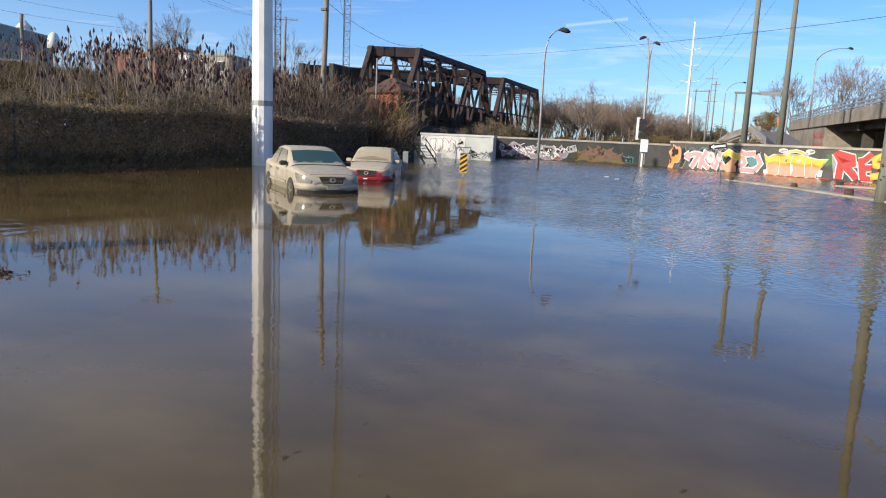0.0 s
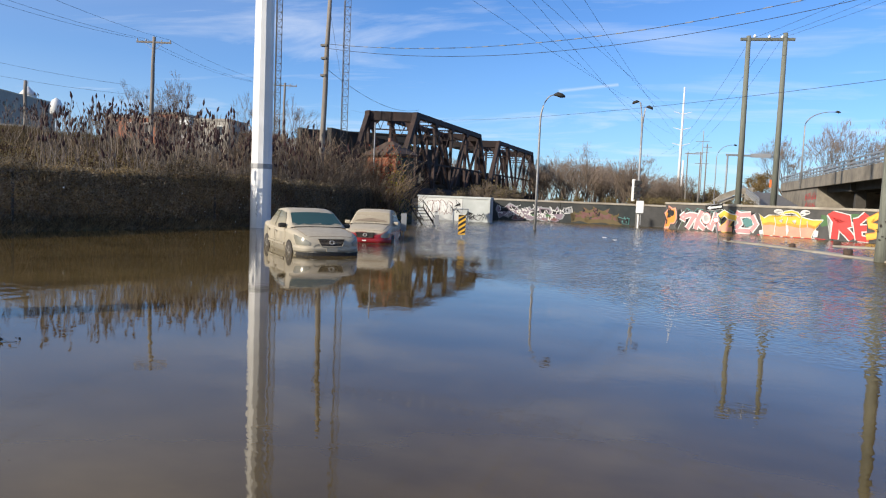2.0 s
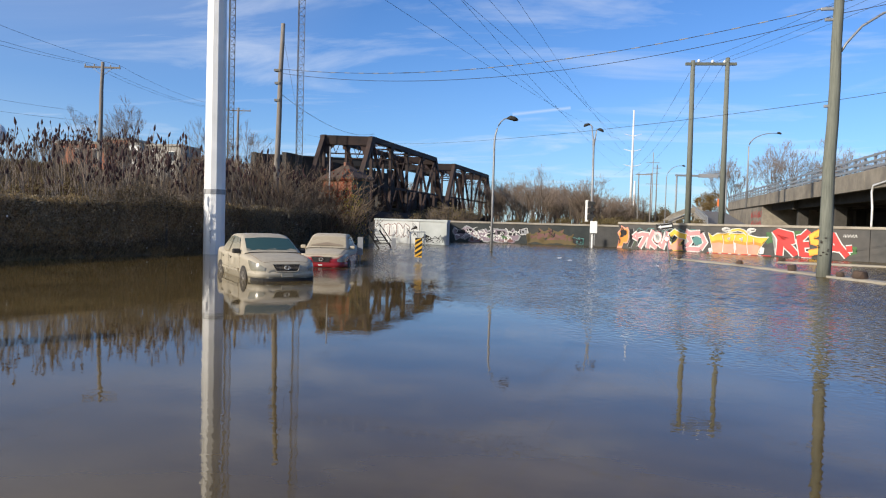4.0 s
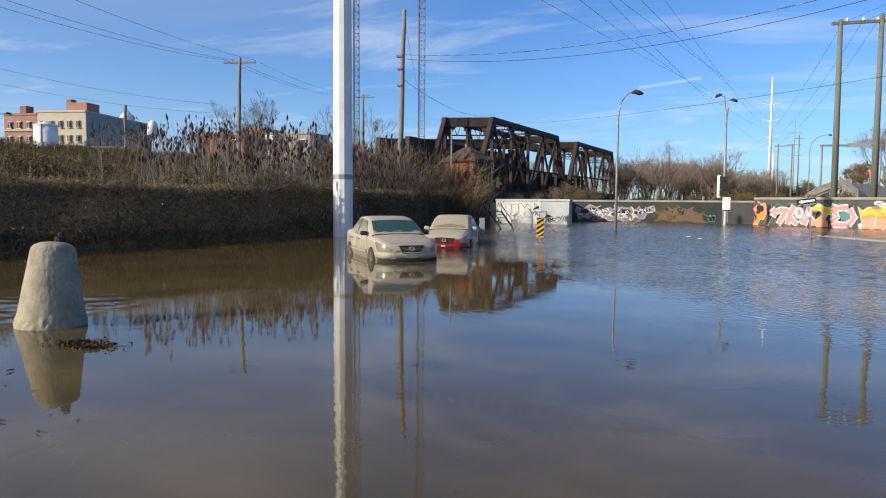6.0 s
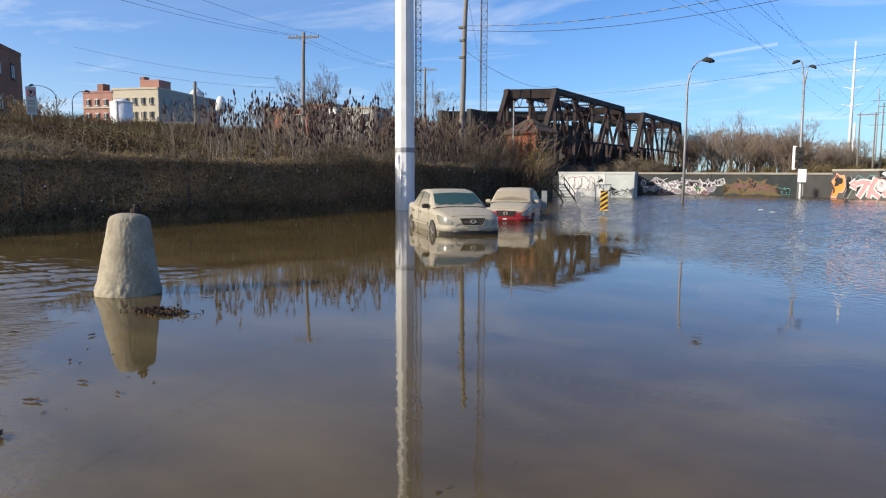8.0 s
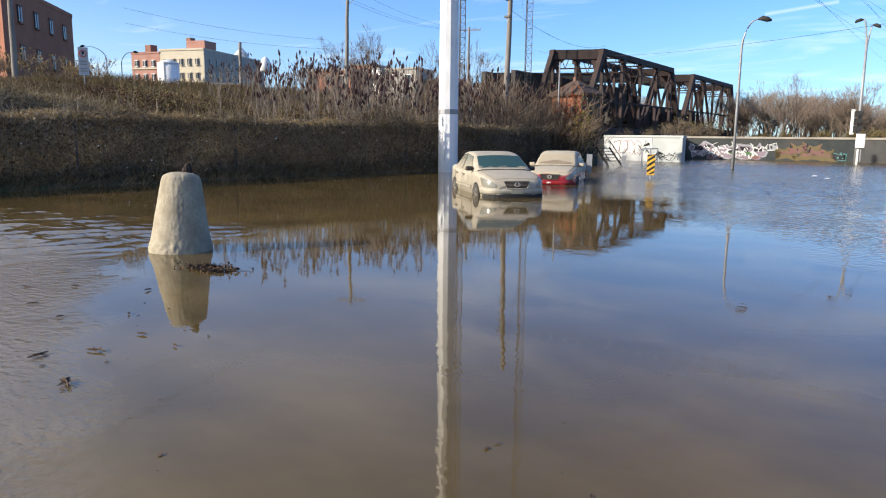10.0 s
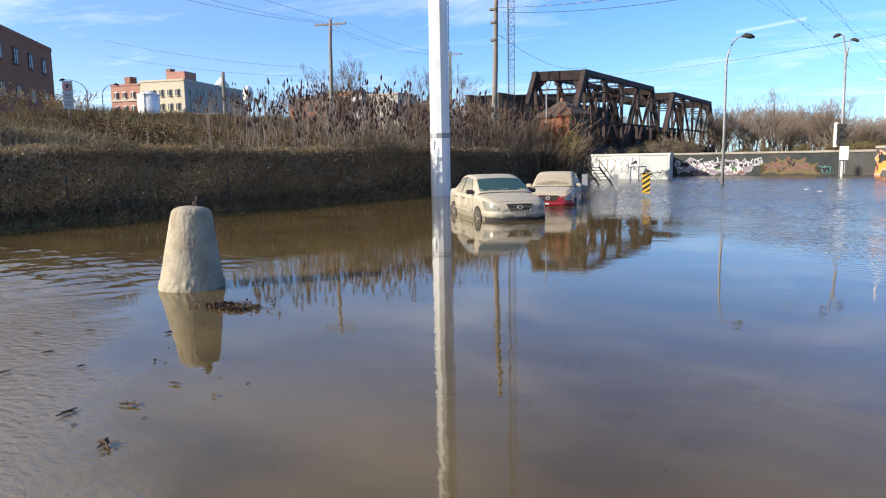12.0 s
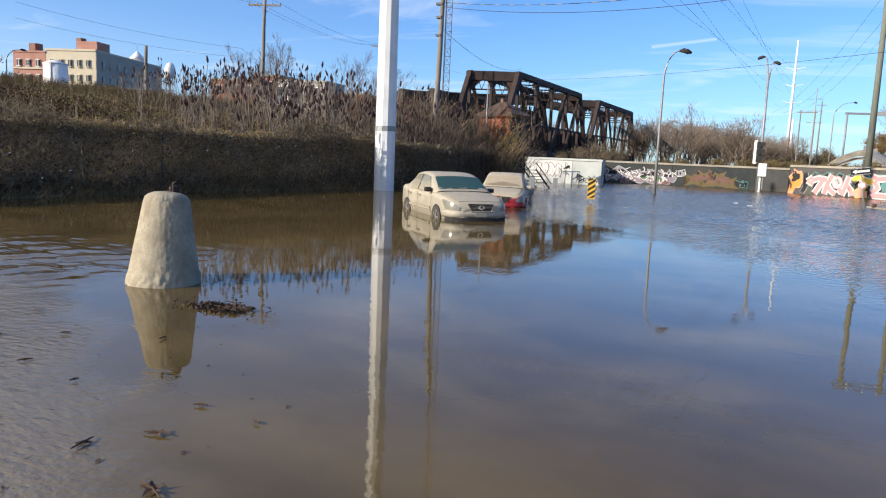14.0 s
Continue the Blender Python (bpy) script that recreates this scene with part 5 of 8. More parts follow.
# traffic signal with two lamp necks
sg = thing("traffic_signal", "grey signal pole with twin lamp necks standing in flood water", "traffic signal", m=pose(-0.62, 56.4, 0))
part("shaft", tube(bmesh.new(), [(0, 0, -0.4), (-0.02, 0, 4.0), (-0.04, 0, 8.6)], [0.12, 0.10, 0.075], 10), M["galv"], sg)
for dx, z1 in ((-0.40, 9.75), (0.22, 9.35)):
    nk = part("lamp_neck", tube(bmesh.new(), [(-0.04, 0, 7.0), (0.1 * dx - 0.04, 0, 7.9), (0.28 * dx, 0, 8.7), (0.6 * dx, 0, z1 - 0.12), (dx * 0.95, 0, z1)], 0.05, 8), M["galv"], sg)
    s = 1 if dx > 0 else -1
    part("lamp_head", tube(bmesh.new(), [(dx * 0.9, 0, z1), (dx + 0.15 * s, 0, z1), (dx + 0.36 * s, 0, z1 - 0.08), (dx + 0.46 * s, 0, z1 - 0.18)], [0.05, 0.115, 0.115, 0.05], 10), M["trim_black"], nk)
hd = part("signal_head", bbox(-0.52, -0.26, -0.30, 0.16, 2.05, 3.75, 0.04), M["sign_white"], sg, "pale signal housing")
for z in (2.40, 2.91, 3.42):
    part("lens", tube(bmesh.new(), [(-0.2, -0.07, z), (-0.17, -0.07, z)], 0.17, 12), M["trim_black"], hd)
    part("visor", prism(bmesh.new(), [(-0.34, z - 0.23), (-0.34, z + 0.25), (0.24, z + 0.20), (0.24, z + 0.02)], -0.42, 0.12), M["sign_black"], hd, "black lens visor")
cb = part("control_box", bbox(-0.10, 0.46, -0.32, 0.02, 1.15, 2.10, 0.03), M["sign_white"], sg, "white control box")
part("conduit", bbox(0.02, 0.14, -0.16, -0.04, -0.4, 1.05, 0.02), M["sign_white"], sg)
part("conduit", bbox(0.22, 0.30, -0.16, -0.08, 0.2, 1.05, 0.02), M["galv"], sg)
part("signal_bracket", bbox(-0.4, 0.0, -0.05, 0.0, 2.9, 2.98), M["galv"], sg)


# ---- signs ----
def hazard_sign():
    t = thing("hazard_marker", "amber and black striped hazard marker standing in flood water", "road sign", m=pose(-7.12, 27.8, -0.06, 0, 0, 16))
    part("post", bbox(-0.03, 0.03, 0.01, 0.06, -0.5, 1.0, 0.008), M["galv"], t)
    plate = part("plate", bbox(-0.15, 0.15, -0.012, 0.006, 0.24, 1.06, 0.003), M["sign_yellow"], t)
    for k in range(5):
        z = 0.12 + 0.21 * k
        o = [(-0.146, z + 0.0), (0.146, z + 0.20), (0.146, z + 0.31), (-0.146, z + 0.11)]
        o = [(x, min(max(q, 0.246), 1.054)) for x, q in o]
        part("stripe", prism(bmesh.new(), o, -0.0165, -0.0125), M["sign_black"], plate, "black diagonal stripe")
    return t


hazard_sign()


def arrow_sign():
    t = thing("one_way_sign", "black one-way plate with a white arrow on a leaning post", "road sign", m=pose(3.72, 37.6, 0, 0, -9, 2))
    part("post", tube(bmesh.new(), [(0.02, 0.03, -0.5), (0.0, 0.03, 2.1)], 0.035, 8), M["galv"], t)
    plate = part("plate", bbox(-0.43, 0.40, -0.015, 0.005, 1.62, 1.97, 0.004), M["sign_black"], t)
    part("border", prism(bmesh.new(), [(-0.41, 1.64), (0.38, 1.64), (0.38, 1.652), (-0.41, 1.652)], -0.020, -0.016), M["sign_white"], plate)
    part("border", prism(bmesh.new(), [(-0.41, 1.938), (0.38, 1.938), (0.38, 1.95), (-0.41, 1.95)], -0.020, -0.016), M["sign_white"], plate)
    part("arrow", prism(bmesh.new(), [(-0.36, 1.795), (-0.20, 1.91), (-0.20, 1.845), (0.34, 1.845), (0.34, 1.745), (-0.20, 1.745), (-0.20, 1.68)], -0.021, -0.016), M["sign_white"], plate, "white arrow")
    part("round_plate", tube(bmesh.new(), [(0.0, -0.02, 1.15), (0.0, 0.0, 1.15)], 0.17, 16), M["sign_white"], t, "round white plate with a red ring")
    part("ring", tube(bmesh.new(), [(0.14 * math.cos(a), -0.024, 1.15 + 0.14 * math.sin(a)) for a in np.linspace(0, 2 * math.pi, 17)], 0.015, 4), M["sign_red"], t)
    return t


arrow_sign()


def post_sign(x, y, h, w, yaw, label):
    t = thing("marker_post", label, "post", "posts by the stairs", m=pose(x, y, 0, 0, 0, yaw))
    part("post", bbox(-0.03, 0.03, 0, 0.06, -0.5, h, 0.01), M["galv"], t)
    part("plate", bbox(-w / 2, w / 2, -0.014, -0.002, h * 0.25, h, 0.004), M["galv"], t)
    return t


post_sign(-9.28, 26.7, 0.98, 0.22, 16, "pale narrow marker post standing beside the red car")
post_sign(-10.6, 35.6, 0.75, 0.24, 16, "pale short marker post in flood water")
ps = thing("parking_sign", "white no-parking sign on a thin post on the grass", "road sign", m=pose(-32.25, 19.9, 3.6, 0, 0, 55))
part("post", tube(bmesh.new(), [(0, 0.04, -0.3), (0, 0.04, 1.9)], 0.03, 8), M["galv"], ps)
pp = part("plate", bbox(-0.22, 0.22, 0, 0.015, 0.75, 2.05, 0.01), M["sign_pale"], ps)
part("ring", tube(bmesh.new(), [(0.15 * math.cos(a), -0.01, 1.75 + 0.15 * math.sin(a)) for a in np.linspace(0, 2 * math.pi, 17)], 0.022, 5), M["sign_red"], pp, "red ring")
part("letter_p", prism(bmesh.new(), [(-0.05, 1.65), (-0.02, 1.65), (-0.02, 1.73), (0.05, 1.73), (0.05, 1.85), (-0.05, 1.85)], -0.008, -0.002), M["sign_black"], pp)
for z in (1.35, 1.22, 1.02, 0.9):
    part("text_bar", prism(bmesh.new(), [(-0.15, z), (0.15, z), (0.15, z + 0.07), (-0.15, z + 0.07)], -0.006, -0.002), M["grey_wall"], pp)


# ---- rail bridge: two through-truss spans ----
def laced(bm, p, q, depth, width, n):
    """A built-up member: two flat flanges with zigzag lacing between."""
    p, q = Vector(p), Vector(q)
    d = (q - p).normalized()
    v = Vector((0, 1, 0))
    u = v.cross(d).normalized()
    for s in (-1, 1):
        beam(bm, p + u * s * depth / 2, q + u * s * depth / 2, width, 0.10)
    for k in range(n):
        a, b = p.lerp(q, k / n), p.lerp(q, (k + 1) / n)
        s = 1 if k % 2 else -1
        for o in (-width / 2, width / 2):
            beam(bm, a + u * s * depth / 2 + v * o, b - u * s * depth / 2 + v * o, 0.03, 0.09)


def truss_span(x0, ln, panels, z0, z1, width, skew, parent, end, mat):
    """Top chord from x0, ln long; y = 0 is the near truss, y = width the far one."""
    step = ln / panels
    h = z1 - z0
    for y in (0.0, width):
        sk = skew * y / width
        part("top_chord", beam(bmesh.new(), (x0 + sk - 0.25, y, z1 - 0.3), (x0 + ln + sk + 0.25, y, z1 - 0.3), 0.5, 0.6), mat, parent)
        part("bottom_chord", beam(bmesh.new(), (x0 - end + sk, y, z0), (x0 + ln + end + sk, y, z0), 0.45, 0.7), mat, parent)
        for xa, xb in ((x0 - end, x0), (x0 + ln + end, x0 + ln)):
            part("end_post", beam(bmesh.new(), (xa + sk, y, z0), (xb + sk, y, z1 - 0.2), 0.5, 0.62), mat, parent)
        for k in range(panels + 1):
            x = x0 + step * k + sk
            part("vertical", beam(bmesh.new(), (x, y, z0), (x, y, z1 - 0.3), 0.28, 0.32), mat, parent)
        for k in range(panels):
            xa, xb = x0 + step * k + sk, x0 + step * (k + 1) + sk
            bm = bmesh.new()
            if k < panels / 2:
                laced(bm, (xa, y, z1 - 0.4), (xb, y, z0), 0.40, 0.2, 10)
            else:
                laced(bm, (xb, y, z1 - 0.4), (xa, y, z0), 0.40, 0.2, 10)
            part("diagonal", bm, mat, parent)
            if abs(k - (panels - 1) / 2) < 1:
                part("counter_rod", beam(bmesh.new(), (xb, y, z1 - 0.4), (xa, y, z0), 0.08, 0.08), mat, parent)
        part("mid_rail", beam(bmesh.new(), (x0 - end * 0.4 + sk, y, z0 + h * 0.38), (x0 + ln + end * 0.4 + sk, y, z0 + h * 0.38), 0.16, 0.2), mat, parent)
        for k in range(panels):
            xa = x0 + step * k + sk
            part("gusset", bbox(xa - 0.5, xa + 0.5, y - 0.27, y + 0.27, z1 - 1.0, z1 - 0.1), mat, parent)
    # portals
    for xe, s in ((x0, -1), (x0 + ln, 1)):
        dx = end / h
        for zz, hh in ((z1 - 0.55, 1.0),):
            part("portal_beam", beam(bmesh.new(), (xe, 0, zz), (xe + skew, width, zz), 0.5, hh), mat, parent)
        for y, yy in ((0.25, 1.25), (width - 0.25, width - 1.25)):
            bm = bmesh.new()
            sx = skew * y / width
            for off in (-0.03, 0.03):
                vs = [bm.verts.new(p) for p in ((xe + sx + off, y, z1 - 1.0), (xe + skew * yy / width + off, yy, z1 - 1.0), (xe + sx + s * dx * 1.4 + off, y, z1 - 2.4))]
                bm.faces.new(vs)
            part("knee_plate", bm, mat, parent)
    # top bracing: struts and crossed lacing
    for k in range(panels + 1):
        x = x0 + step * k
        bm = bmesh.new()
        beam(bm, (x, 0, z1 - 0.25), (x + skew, width, z1 - 0.25), 0.16, 0.14)
        beam(bm, (x, 0, z1 - 2.0), (x + skew, width, z1 - 2.0), 0.16, 0.14)
        m = 8
        for j in range(m):
            a, b = j / m, (j + 1) / m
            za, zb = (z1 - 0.25, z1 - 2.0) if j % 2 else (z1 - 2.0, z1 - 0.25)
            beam(bm, (x + skew * a, width * a, za), (x + skew * b, width * b, zb), 0.07, 0.07)
        part("sway_frame", bm, mat, parent)
        if k < panels:
            for a, b in ((0, 1), (1, 0)):
                bm = bmesh.new()
                p, q = Vector((x + skew * a, width * a, z1 - 0.12)), Vector((x + step + skew * b, width * b, z1 - 0.12))
                for o in (-0.13, 0.13):
                    beam(bm, p + Vector((o, 0, 0)), q + Vector((o, 0, 0)), 0.06, 0.07)
                for j in range(10):
                    c, d = p.lerp(q, j / 10), p.lerp(q, (j + 1) / 10)
                    s = 0.13 if j % 2 else -0.13
                    beam(bm, c + Vector((s, 0, 0)), d - Vector((s, 0, 0)), 0.04, 0.04)
                part("top_brace", bm, mat, parent)
    # floor
    for k in range(-1, panels + 2):
        x = x0 + step * k
        part("floor_beam", beam(bmesh.new(), (x, 0, z0 + 0.1), (x + skew, width, z0 + 0.1), 0.35, 1.3), M["black_steel"], parent)
    for f in (0.3, 0.7):
        part("stringer", beam(bmesh.new(), (x0 - end + skew * f, width * f, z0 + 0.35), (x0 + ln + end + skew * f, width * f, z0 + 0.35), 0.4, 0.7), M["black_steel"], parent)
    n = int((ln + 2 * end) / 0.9)
    for k in range(n):
        x = x0 - end + 0.9 * k
        part("sleeper", beam(bmesh.new(), (x + skew * 0.12, width * 0.12, z0 + 0.8), (x + skew * 0.88, width * 0.88, z0 + 0.8), 0.28, 0.22), M["black_steel"], parent)


bridge_pose = pose(-25.08, 73.56, 0, 0, 0, 86.6)
for x0, ln, lbl in ((0.0, 23.8, "rust-brown riveted steel railway truss span above the flood wall"), (34.2, 23.4, "rust-brown railway truss span, the farther of two")):
    tr = thing("truss_span", lbl, "railway bridge", "rail bridge spans", m=bridge_pose)
    truss_span(x0, ln, 4, 2.4, 11.0, 4.9, -1.8, tr, 4.9, M["rust"])
# the second track behind runs on a low plate girder
for x0, ln, zc, hh in ((-6.0, 33.5, 6.8, 3.4), (28.5, 33.0, 5.2, 2.8)):
    tr = thing("girder_span", "black steel plate-girder span of the second track behind the truss", "railway bridge", "rail bridge spans", m=bridge_pose @ pose(-1.5, 6.6, 0))
    for y in (0.0, 3.6):
        part("girder", beam(bmesh.new(), (x0, y, zc), (x0 + ln, y, zc), 0.5, hh), M["black_steel"], tr)
        for k in range(14):
            x = x0 + ln * (k + 0.5) / 14
            part("stiffener", bbox(x - 0.06, x + 0.06, y - 0.42, y + 0.42, zc - hh / 2 + 0.05, zc + hh / 2 - 0.05), M["black_steel"], tr)
    part("deck", bbox(x0, x0 + ln, 0.25, 3.35, zc - 1.0, zc - 0.7), M["black_steel"], tr)
    for k in range(6):
        x = x0 + ln * (k + 0.5) / 6
        part("trestle_leg", beam(bmesh.new(), (x - 0.8, 0.2, 0.6), (x, 0.2, zc - hh / 2), 0.4, 0.4), M["black_steel"], tr)
        part("trestle_leg", beam(bmesh.new(), (x + 0.8, 3.4, 0.6), (x, 3.4, zc - hh / 2), 0.4, 0.4), M["black_steel"], tr)
    part("floor", bbox(x0, x0 + ln, 0.25, 3.35, zc - 0.7, zc - 0.5), M["black_steel"], tr)
tr0 = thing("bridge_pier", "grey stone pier under the railway truss", "bridge pier", "bridge piers", m=bridge_pose)
part("shaft", bbox(-8.0, -3.2, -1.2, 6.0, 0.5, 2.05, 0.1), M["concrete"], tr0)
tr1 = copy_thing(tr0, bridge_pose @ pose(34.2, 0, 0))
copy_thing(tr0, bridge_pose @ pose(69.0, 0, 0))

# dark viaduct far behind
via = thing("viaduct", "dark steel plate-girder viaduct far behind the truss", "viaduct", m=pose(0, 0, 0))
va, vb = Vector((-74.1, 140.0, 14.5)), Vector((-47.5, 159.0, 14.9))
part("girder", beam(bmesh.new(), va, vb, 4.0, 1.5), M["black_steel"], via)
part("parapet", beam(bmesh.new(), va + Vector((0, 0, 0.95)), vb + Vector((0, 0, 0.95)), 4.4, 0.25), M["black_steel"], via)
part("girder", beam(bmesh.new(), vb, (-39.0, 163.0, 13.4), 4.0, 1.5), M["black_steel"], via)
# slender steel bents under its town end
for k in range(5):
    c = va.lerp(vb, 0.58 + 0.10 * k)
    for o in (-1.5, 1.5):
        part("bent_leg", beam(bmesh.new(), (c.x + o, c.y, 0.5), (c.x + o * 0.7, c.y, c.z - 1.0), 0.35, 0.35), M["black_steel"], via)
    part("bent_brace", beam(bmesh.new(), (c.x - 1.5, c.y, 1.5), (c.x + 2.2, c.y + 1.5, c.z - 1.2), 0.2, 0.2), M["black_steel"], via)

# ---- brick hut and stair by the west wall ----
hm, _ = along((-17.55, 42.3), (-15.0, 41.2))
hm = hm @ pose(0, 0, 0.2) @ Matrix.Diagonal((0.88, 0.88, 0.88, 1))
hut = thing("brick_hut", "small red brick bridge hut with a dark hipped roof", "hut", m=hm)
part("wall", bbox(0, 3.15, 0, 1.6, -0.5, 4.55, 0.02), M["brick"], hut)
part("side_cladding", bbox(3.15, 3.22, -0.08, 1.6, -0.4, 4.5, 0.01), M["green_steel"], hut, "dark green boarded side")
part("corner_post", bbox(3.05, 3.27, -0.14, 0.1, -0.5, 4.55, 0.01), M["green_steel"], hut)
bm = bmesh.new()
e = 0.28
lo = [bm.verts.new(p) for p in ((-e, -e, 4.55), (3.15 + e, -e, 4.55), (3.15 + e, 1.6 + e, 4.55), (-e, 1.6 + e, 4.55))]
lo2 = [bm.verts.new((v.co.x, v.co.y, 4.70)) for v in lo]
hi = [bm.verts.new(p) for p in ((1.3, 0.7, 5.65), (1.85, 0.7, 5.65), (1.85, 0.9, 5.65), (1.3, 0.9, 5.65))]
bm.faces.new(lo[::-1]); bm.faces.new(hi)
for k in range(4):
    bm.faces.new((lo[k], lo[(k + 1) % 4], lo2[(k + 1) % 4], lo2[k]))
    bm.faces.new((lo2[k], lo2[(k + 1) % 4], hi[(k + 1) % 4], hi[k]))
part("roof", bm, M["roof"], hut, "dark shingled hipped roof")
part("chimney", bbox(1.42, 1.72, 0.67, 0.93, 5.5, 5.9), M["brick_dark"], hut)
wnd = part("window", bbox(1.9, 2.7, -0.03, 0.02, 2.4, 3.8), M["window"], hut)
part("sill", bbox(1.85, 2.75, -0.09, 0.0, 2.28, 2.4), M["concrete"], wnd)
part("mast_pipe", tube(bmesh.new(), [(1.3, -0.6, 0.5), (1.3, -0.6, 6.9)], 0.05, 8), M["galv"], hut)

st = thing("stair", "dark steel stair with sloping black handrails dropping into the water", "stair", m=pose(-14.0, 41.7, 0, 0, 0, -48))
for y in (-0.4, 0.45):
    part("stringer", beam(bmesh.new(), (0.35, y, 1.06), (2.9, y, -0.35), 0.05, 0.09), M["black_steel"], st)
    part("handrail", tube(bmesh.new(), [(0.35, y, 1.46), (2.5, y, 0.27)], 0.028, 6), M["black_steel"], st)
    for k in range(3):
        x = 0.45 + 0.75 * k
        part("baluster", tube(bmesh.new(), [(x, y, 1.64 - 0.553 * (x + 0.7)), (x, y, 2.04 - 0.553 * (x + 0.7))], 0.02, 6), M["black_steel"], st)
for k in range(5):
    part("tread", bbox(0.4 + 0.33 * k, 0.68 + 0.33 * k, -0.4, 0.45, 1.0 - 0.182 * k, 1.03 - 0.182 * k), M["black_steel"], st)
rl = thing("pipe_rail", "grey pipe barrier standing in water before the white wall", "rail", m=pose(-12.6, 46.0, 0, 0, 0, 82))
for x in (0, 1.3, 2.6):
    part("post", tube(bmesh.new(), [(x, 0, -0.5), (x, 0, 0.95)], 0.03, 8), M["sign_pale"], rl)
part("rail", tube(bmesh.new(), [(0, 0, 0.95), (2.6, 0, 0.95)], 0.03, 8), M["sign_pale"], rl)

# ---- overpass and ramp ----
def edge_x(y):
    return 17.95 + (y - 50) * 0.0395


ov_m, ov_len = along((edge_x(30), 30), (edge_x(128), 128))
ov = thing("overpass", "stained concrete road overpass with a steel railing", "overpass", m=ov_m @ pose(0, 0, -0.9, 0, -0.29, 0))
part("deck", bbox(0, ov_len, -15.0, -0.35, 5.75, 6.45), M["old_concrete"], ov)
for k in range(8):
    part("fascia", bbox(ov_len / 8 * k + 0.015, ov_len / 8 * (k + 1) - 0.015, -0.35, 0.0, 5.55, 6.9, 0.03), M["old_concrete"], ov, "stained concrete edge beam")
for k in range(45):
    x = 1.0 + 2.2 * k
    part("rail_post", bbox(x - 0.05, x + 0.05, -0.26, -0.10, 6.85, 8.0), M["galv"], ov)
for z, h in ((7.85, 0.16), (7.45, 0.16), (7.08, 0.16)):
    part("rail", bbox(0, ov_len, -0.10, -0.04, z - h / 2, z + h / 2), M["galv"], ov)
# everything below the deck takes the much darker concrete
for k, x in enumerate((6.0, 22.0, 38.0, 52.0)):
    part("cap_beam", bbox(x - 0.7, x + 0.7, -14.5, -0.9, 4.75, 5.75, 0.05), M["underdeck"], ov)
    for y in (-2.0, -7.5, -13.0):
        part("pier", bbox(x - 0.45, x + 0.45, y - 0.5, y + 0.5, 0.4, 4.75, 0.05), M["underdeck"], ov)
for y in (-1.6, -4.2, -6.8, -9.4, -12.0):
    part("girder", bbox(0, 66, y - 0.25, y + 0.25, 4.9, 5.75), M["underdeck"], ov)
part("far_wall", bbox(0, 66, -15.6, -15.1, 0.4, 5.75), M["underdeck"], ov)
ab = part("abutment", bbox(66, ov_len, -15, -0.25, 0.4, 5.75, 0.05), M["old_concrete"], ov)
paint_ov = []
r = random.Random(9)
for k in range(9):
    x, z = 66.6 + 0.9 * k, 3.9 + r.uniform(-0.15, 0.15)
    for dz in (0.65, -0.65):
        paint_ov.append(stroke([(x, z + dz - 0.5), (x + r.uniform(-0.1, 0.3), z + dz + 0.45), (x + 0.35, z + dz + r.uniform(-0.4, 0.3)), (x + 0.45, z + dz - 0.45)], 0.17))
bm = bmesh.new()
for o in paint_ov:
    bm.faces.new([bm.verts.new((x, -0.235, z)) for x, z in o])
part("graffiti", bm, SPRAY["red"], ov, "red sprayed scrawl")
part("drain_pipe", tube(bmesh.new(), [(14.0, 0.06, 6.2), (19.5, 0.06, 5.9), (22.3, 0.06, 5.75), (22.6, 0.06, 5.3), (22.3, 0.06, 4.2), (22.3, 0.06, 2.2), (23.2, 0.06, 1.9)], 0.07, 8), M["white_paint"], ov, "pale drain pipe")

rampt = thing("ramp", "grey asphalt ramp with concrete sides climbing beside the overpass", "ramp")
bm = bmesh.new()
lo = [(12.4, 88.0, 1.9), (17.6, 88.0, 1.9), (20.4, 128.0, 4.9), (15.2, 128.0, 4.9)]
a = [bm.verts.new(p) for p in lo]
b = [bm.verts.new((x, y, 0.4)) for x, y, z in lo]
bm.faces.new(a)
for k in range(4):
    bm.faces.new((a[k], b[k], b[(k + 1) % 4], a[(k + 1) % 4]))
bmesh.ops.recalc_face_normals(bm, faces=bm.faces)
part("roadway", bm, M["asphalt"], rampt)
part("side_wall", beam(bmesh.new(), (12.3, 87.5, 2.1), (15.1, 128.0, 4.9), 0.3, 0.6), M["concrete"], rampt)
for k in range(18):
    f = k / 17
    part("rail_post", bbox(12.3 + 2.8 * f - 0.06, 12.3 + 2.8 * f + 0.06, 87.5 + 40 * f - 0.06, 87.5 + 40 * f + 0.06, 2.2 + 2.8 * f, 3.2 + 2.8 * f), M["galv"], rampt)
for dz in (0.75, 1.1):
    part("rail", beam(bmesh.new(), (12.3, 87.5, 2.1 + dz), (15.1, 127.5, 4.9 + dz), 0.06, 0.16), M["galv"], rampt)
sb = thing("side_bridge", "small concrete side bridge beyond the flood wall", "bridge", m=pose(9.6, 116, 0.3, 0, 0, 12) @ Matrix.Diagonal((1, 1, 0.78, 1)))
part("parapet", prism(bmesh.new(), [(0, 3.6), (1.4, 4.9), (3.5, 6.0), (6.0, 6.5), (6.0, 5.2), (3.4, 4.9), (1.2, 3.9), (0, 2.6)], 0, 0.4), M["concrete"], sb)
part("pier", bbox(5.0, 6.0, 0, 1.5, 0.4, 5.2), M["concrete"], sb)
part("pier", bbox(0.0, 0.5, 0, 1.5, 0.4, 2.7), M["concrete"], sb)
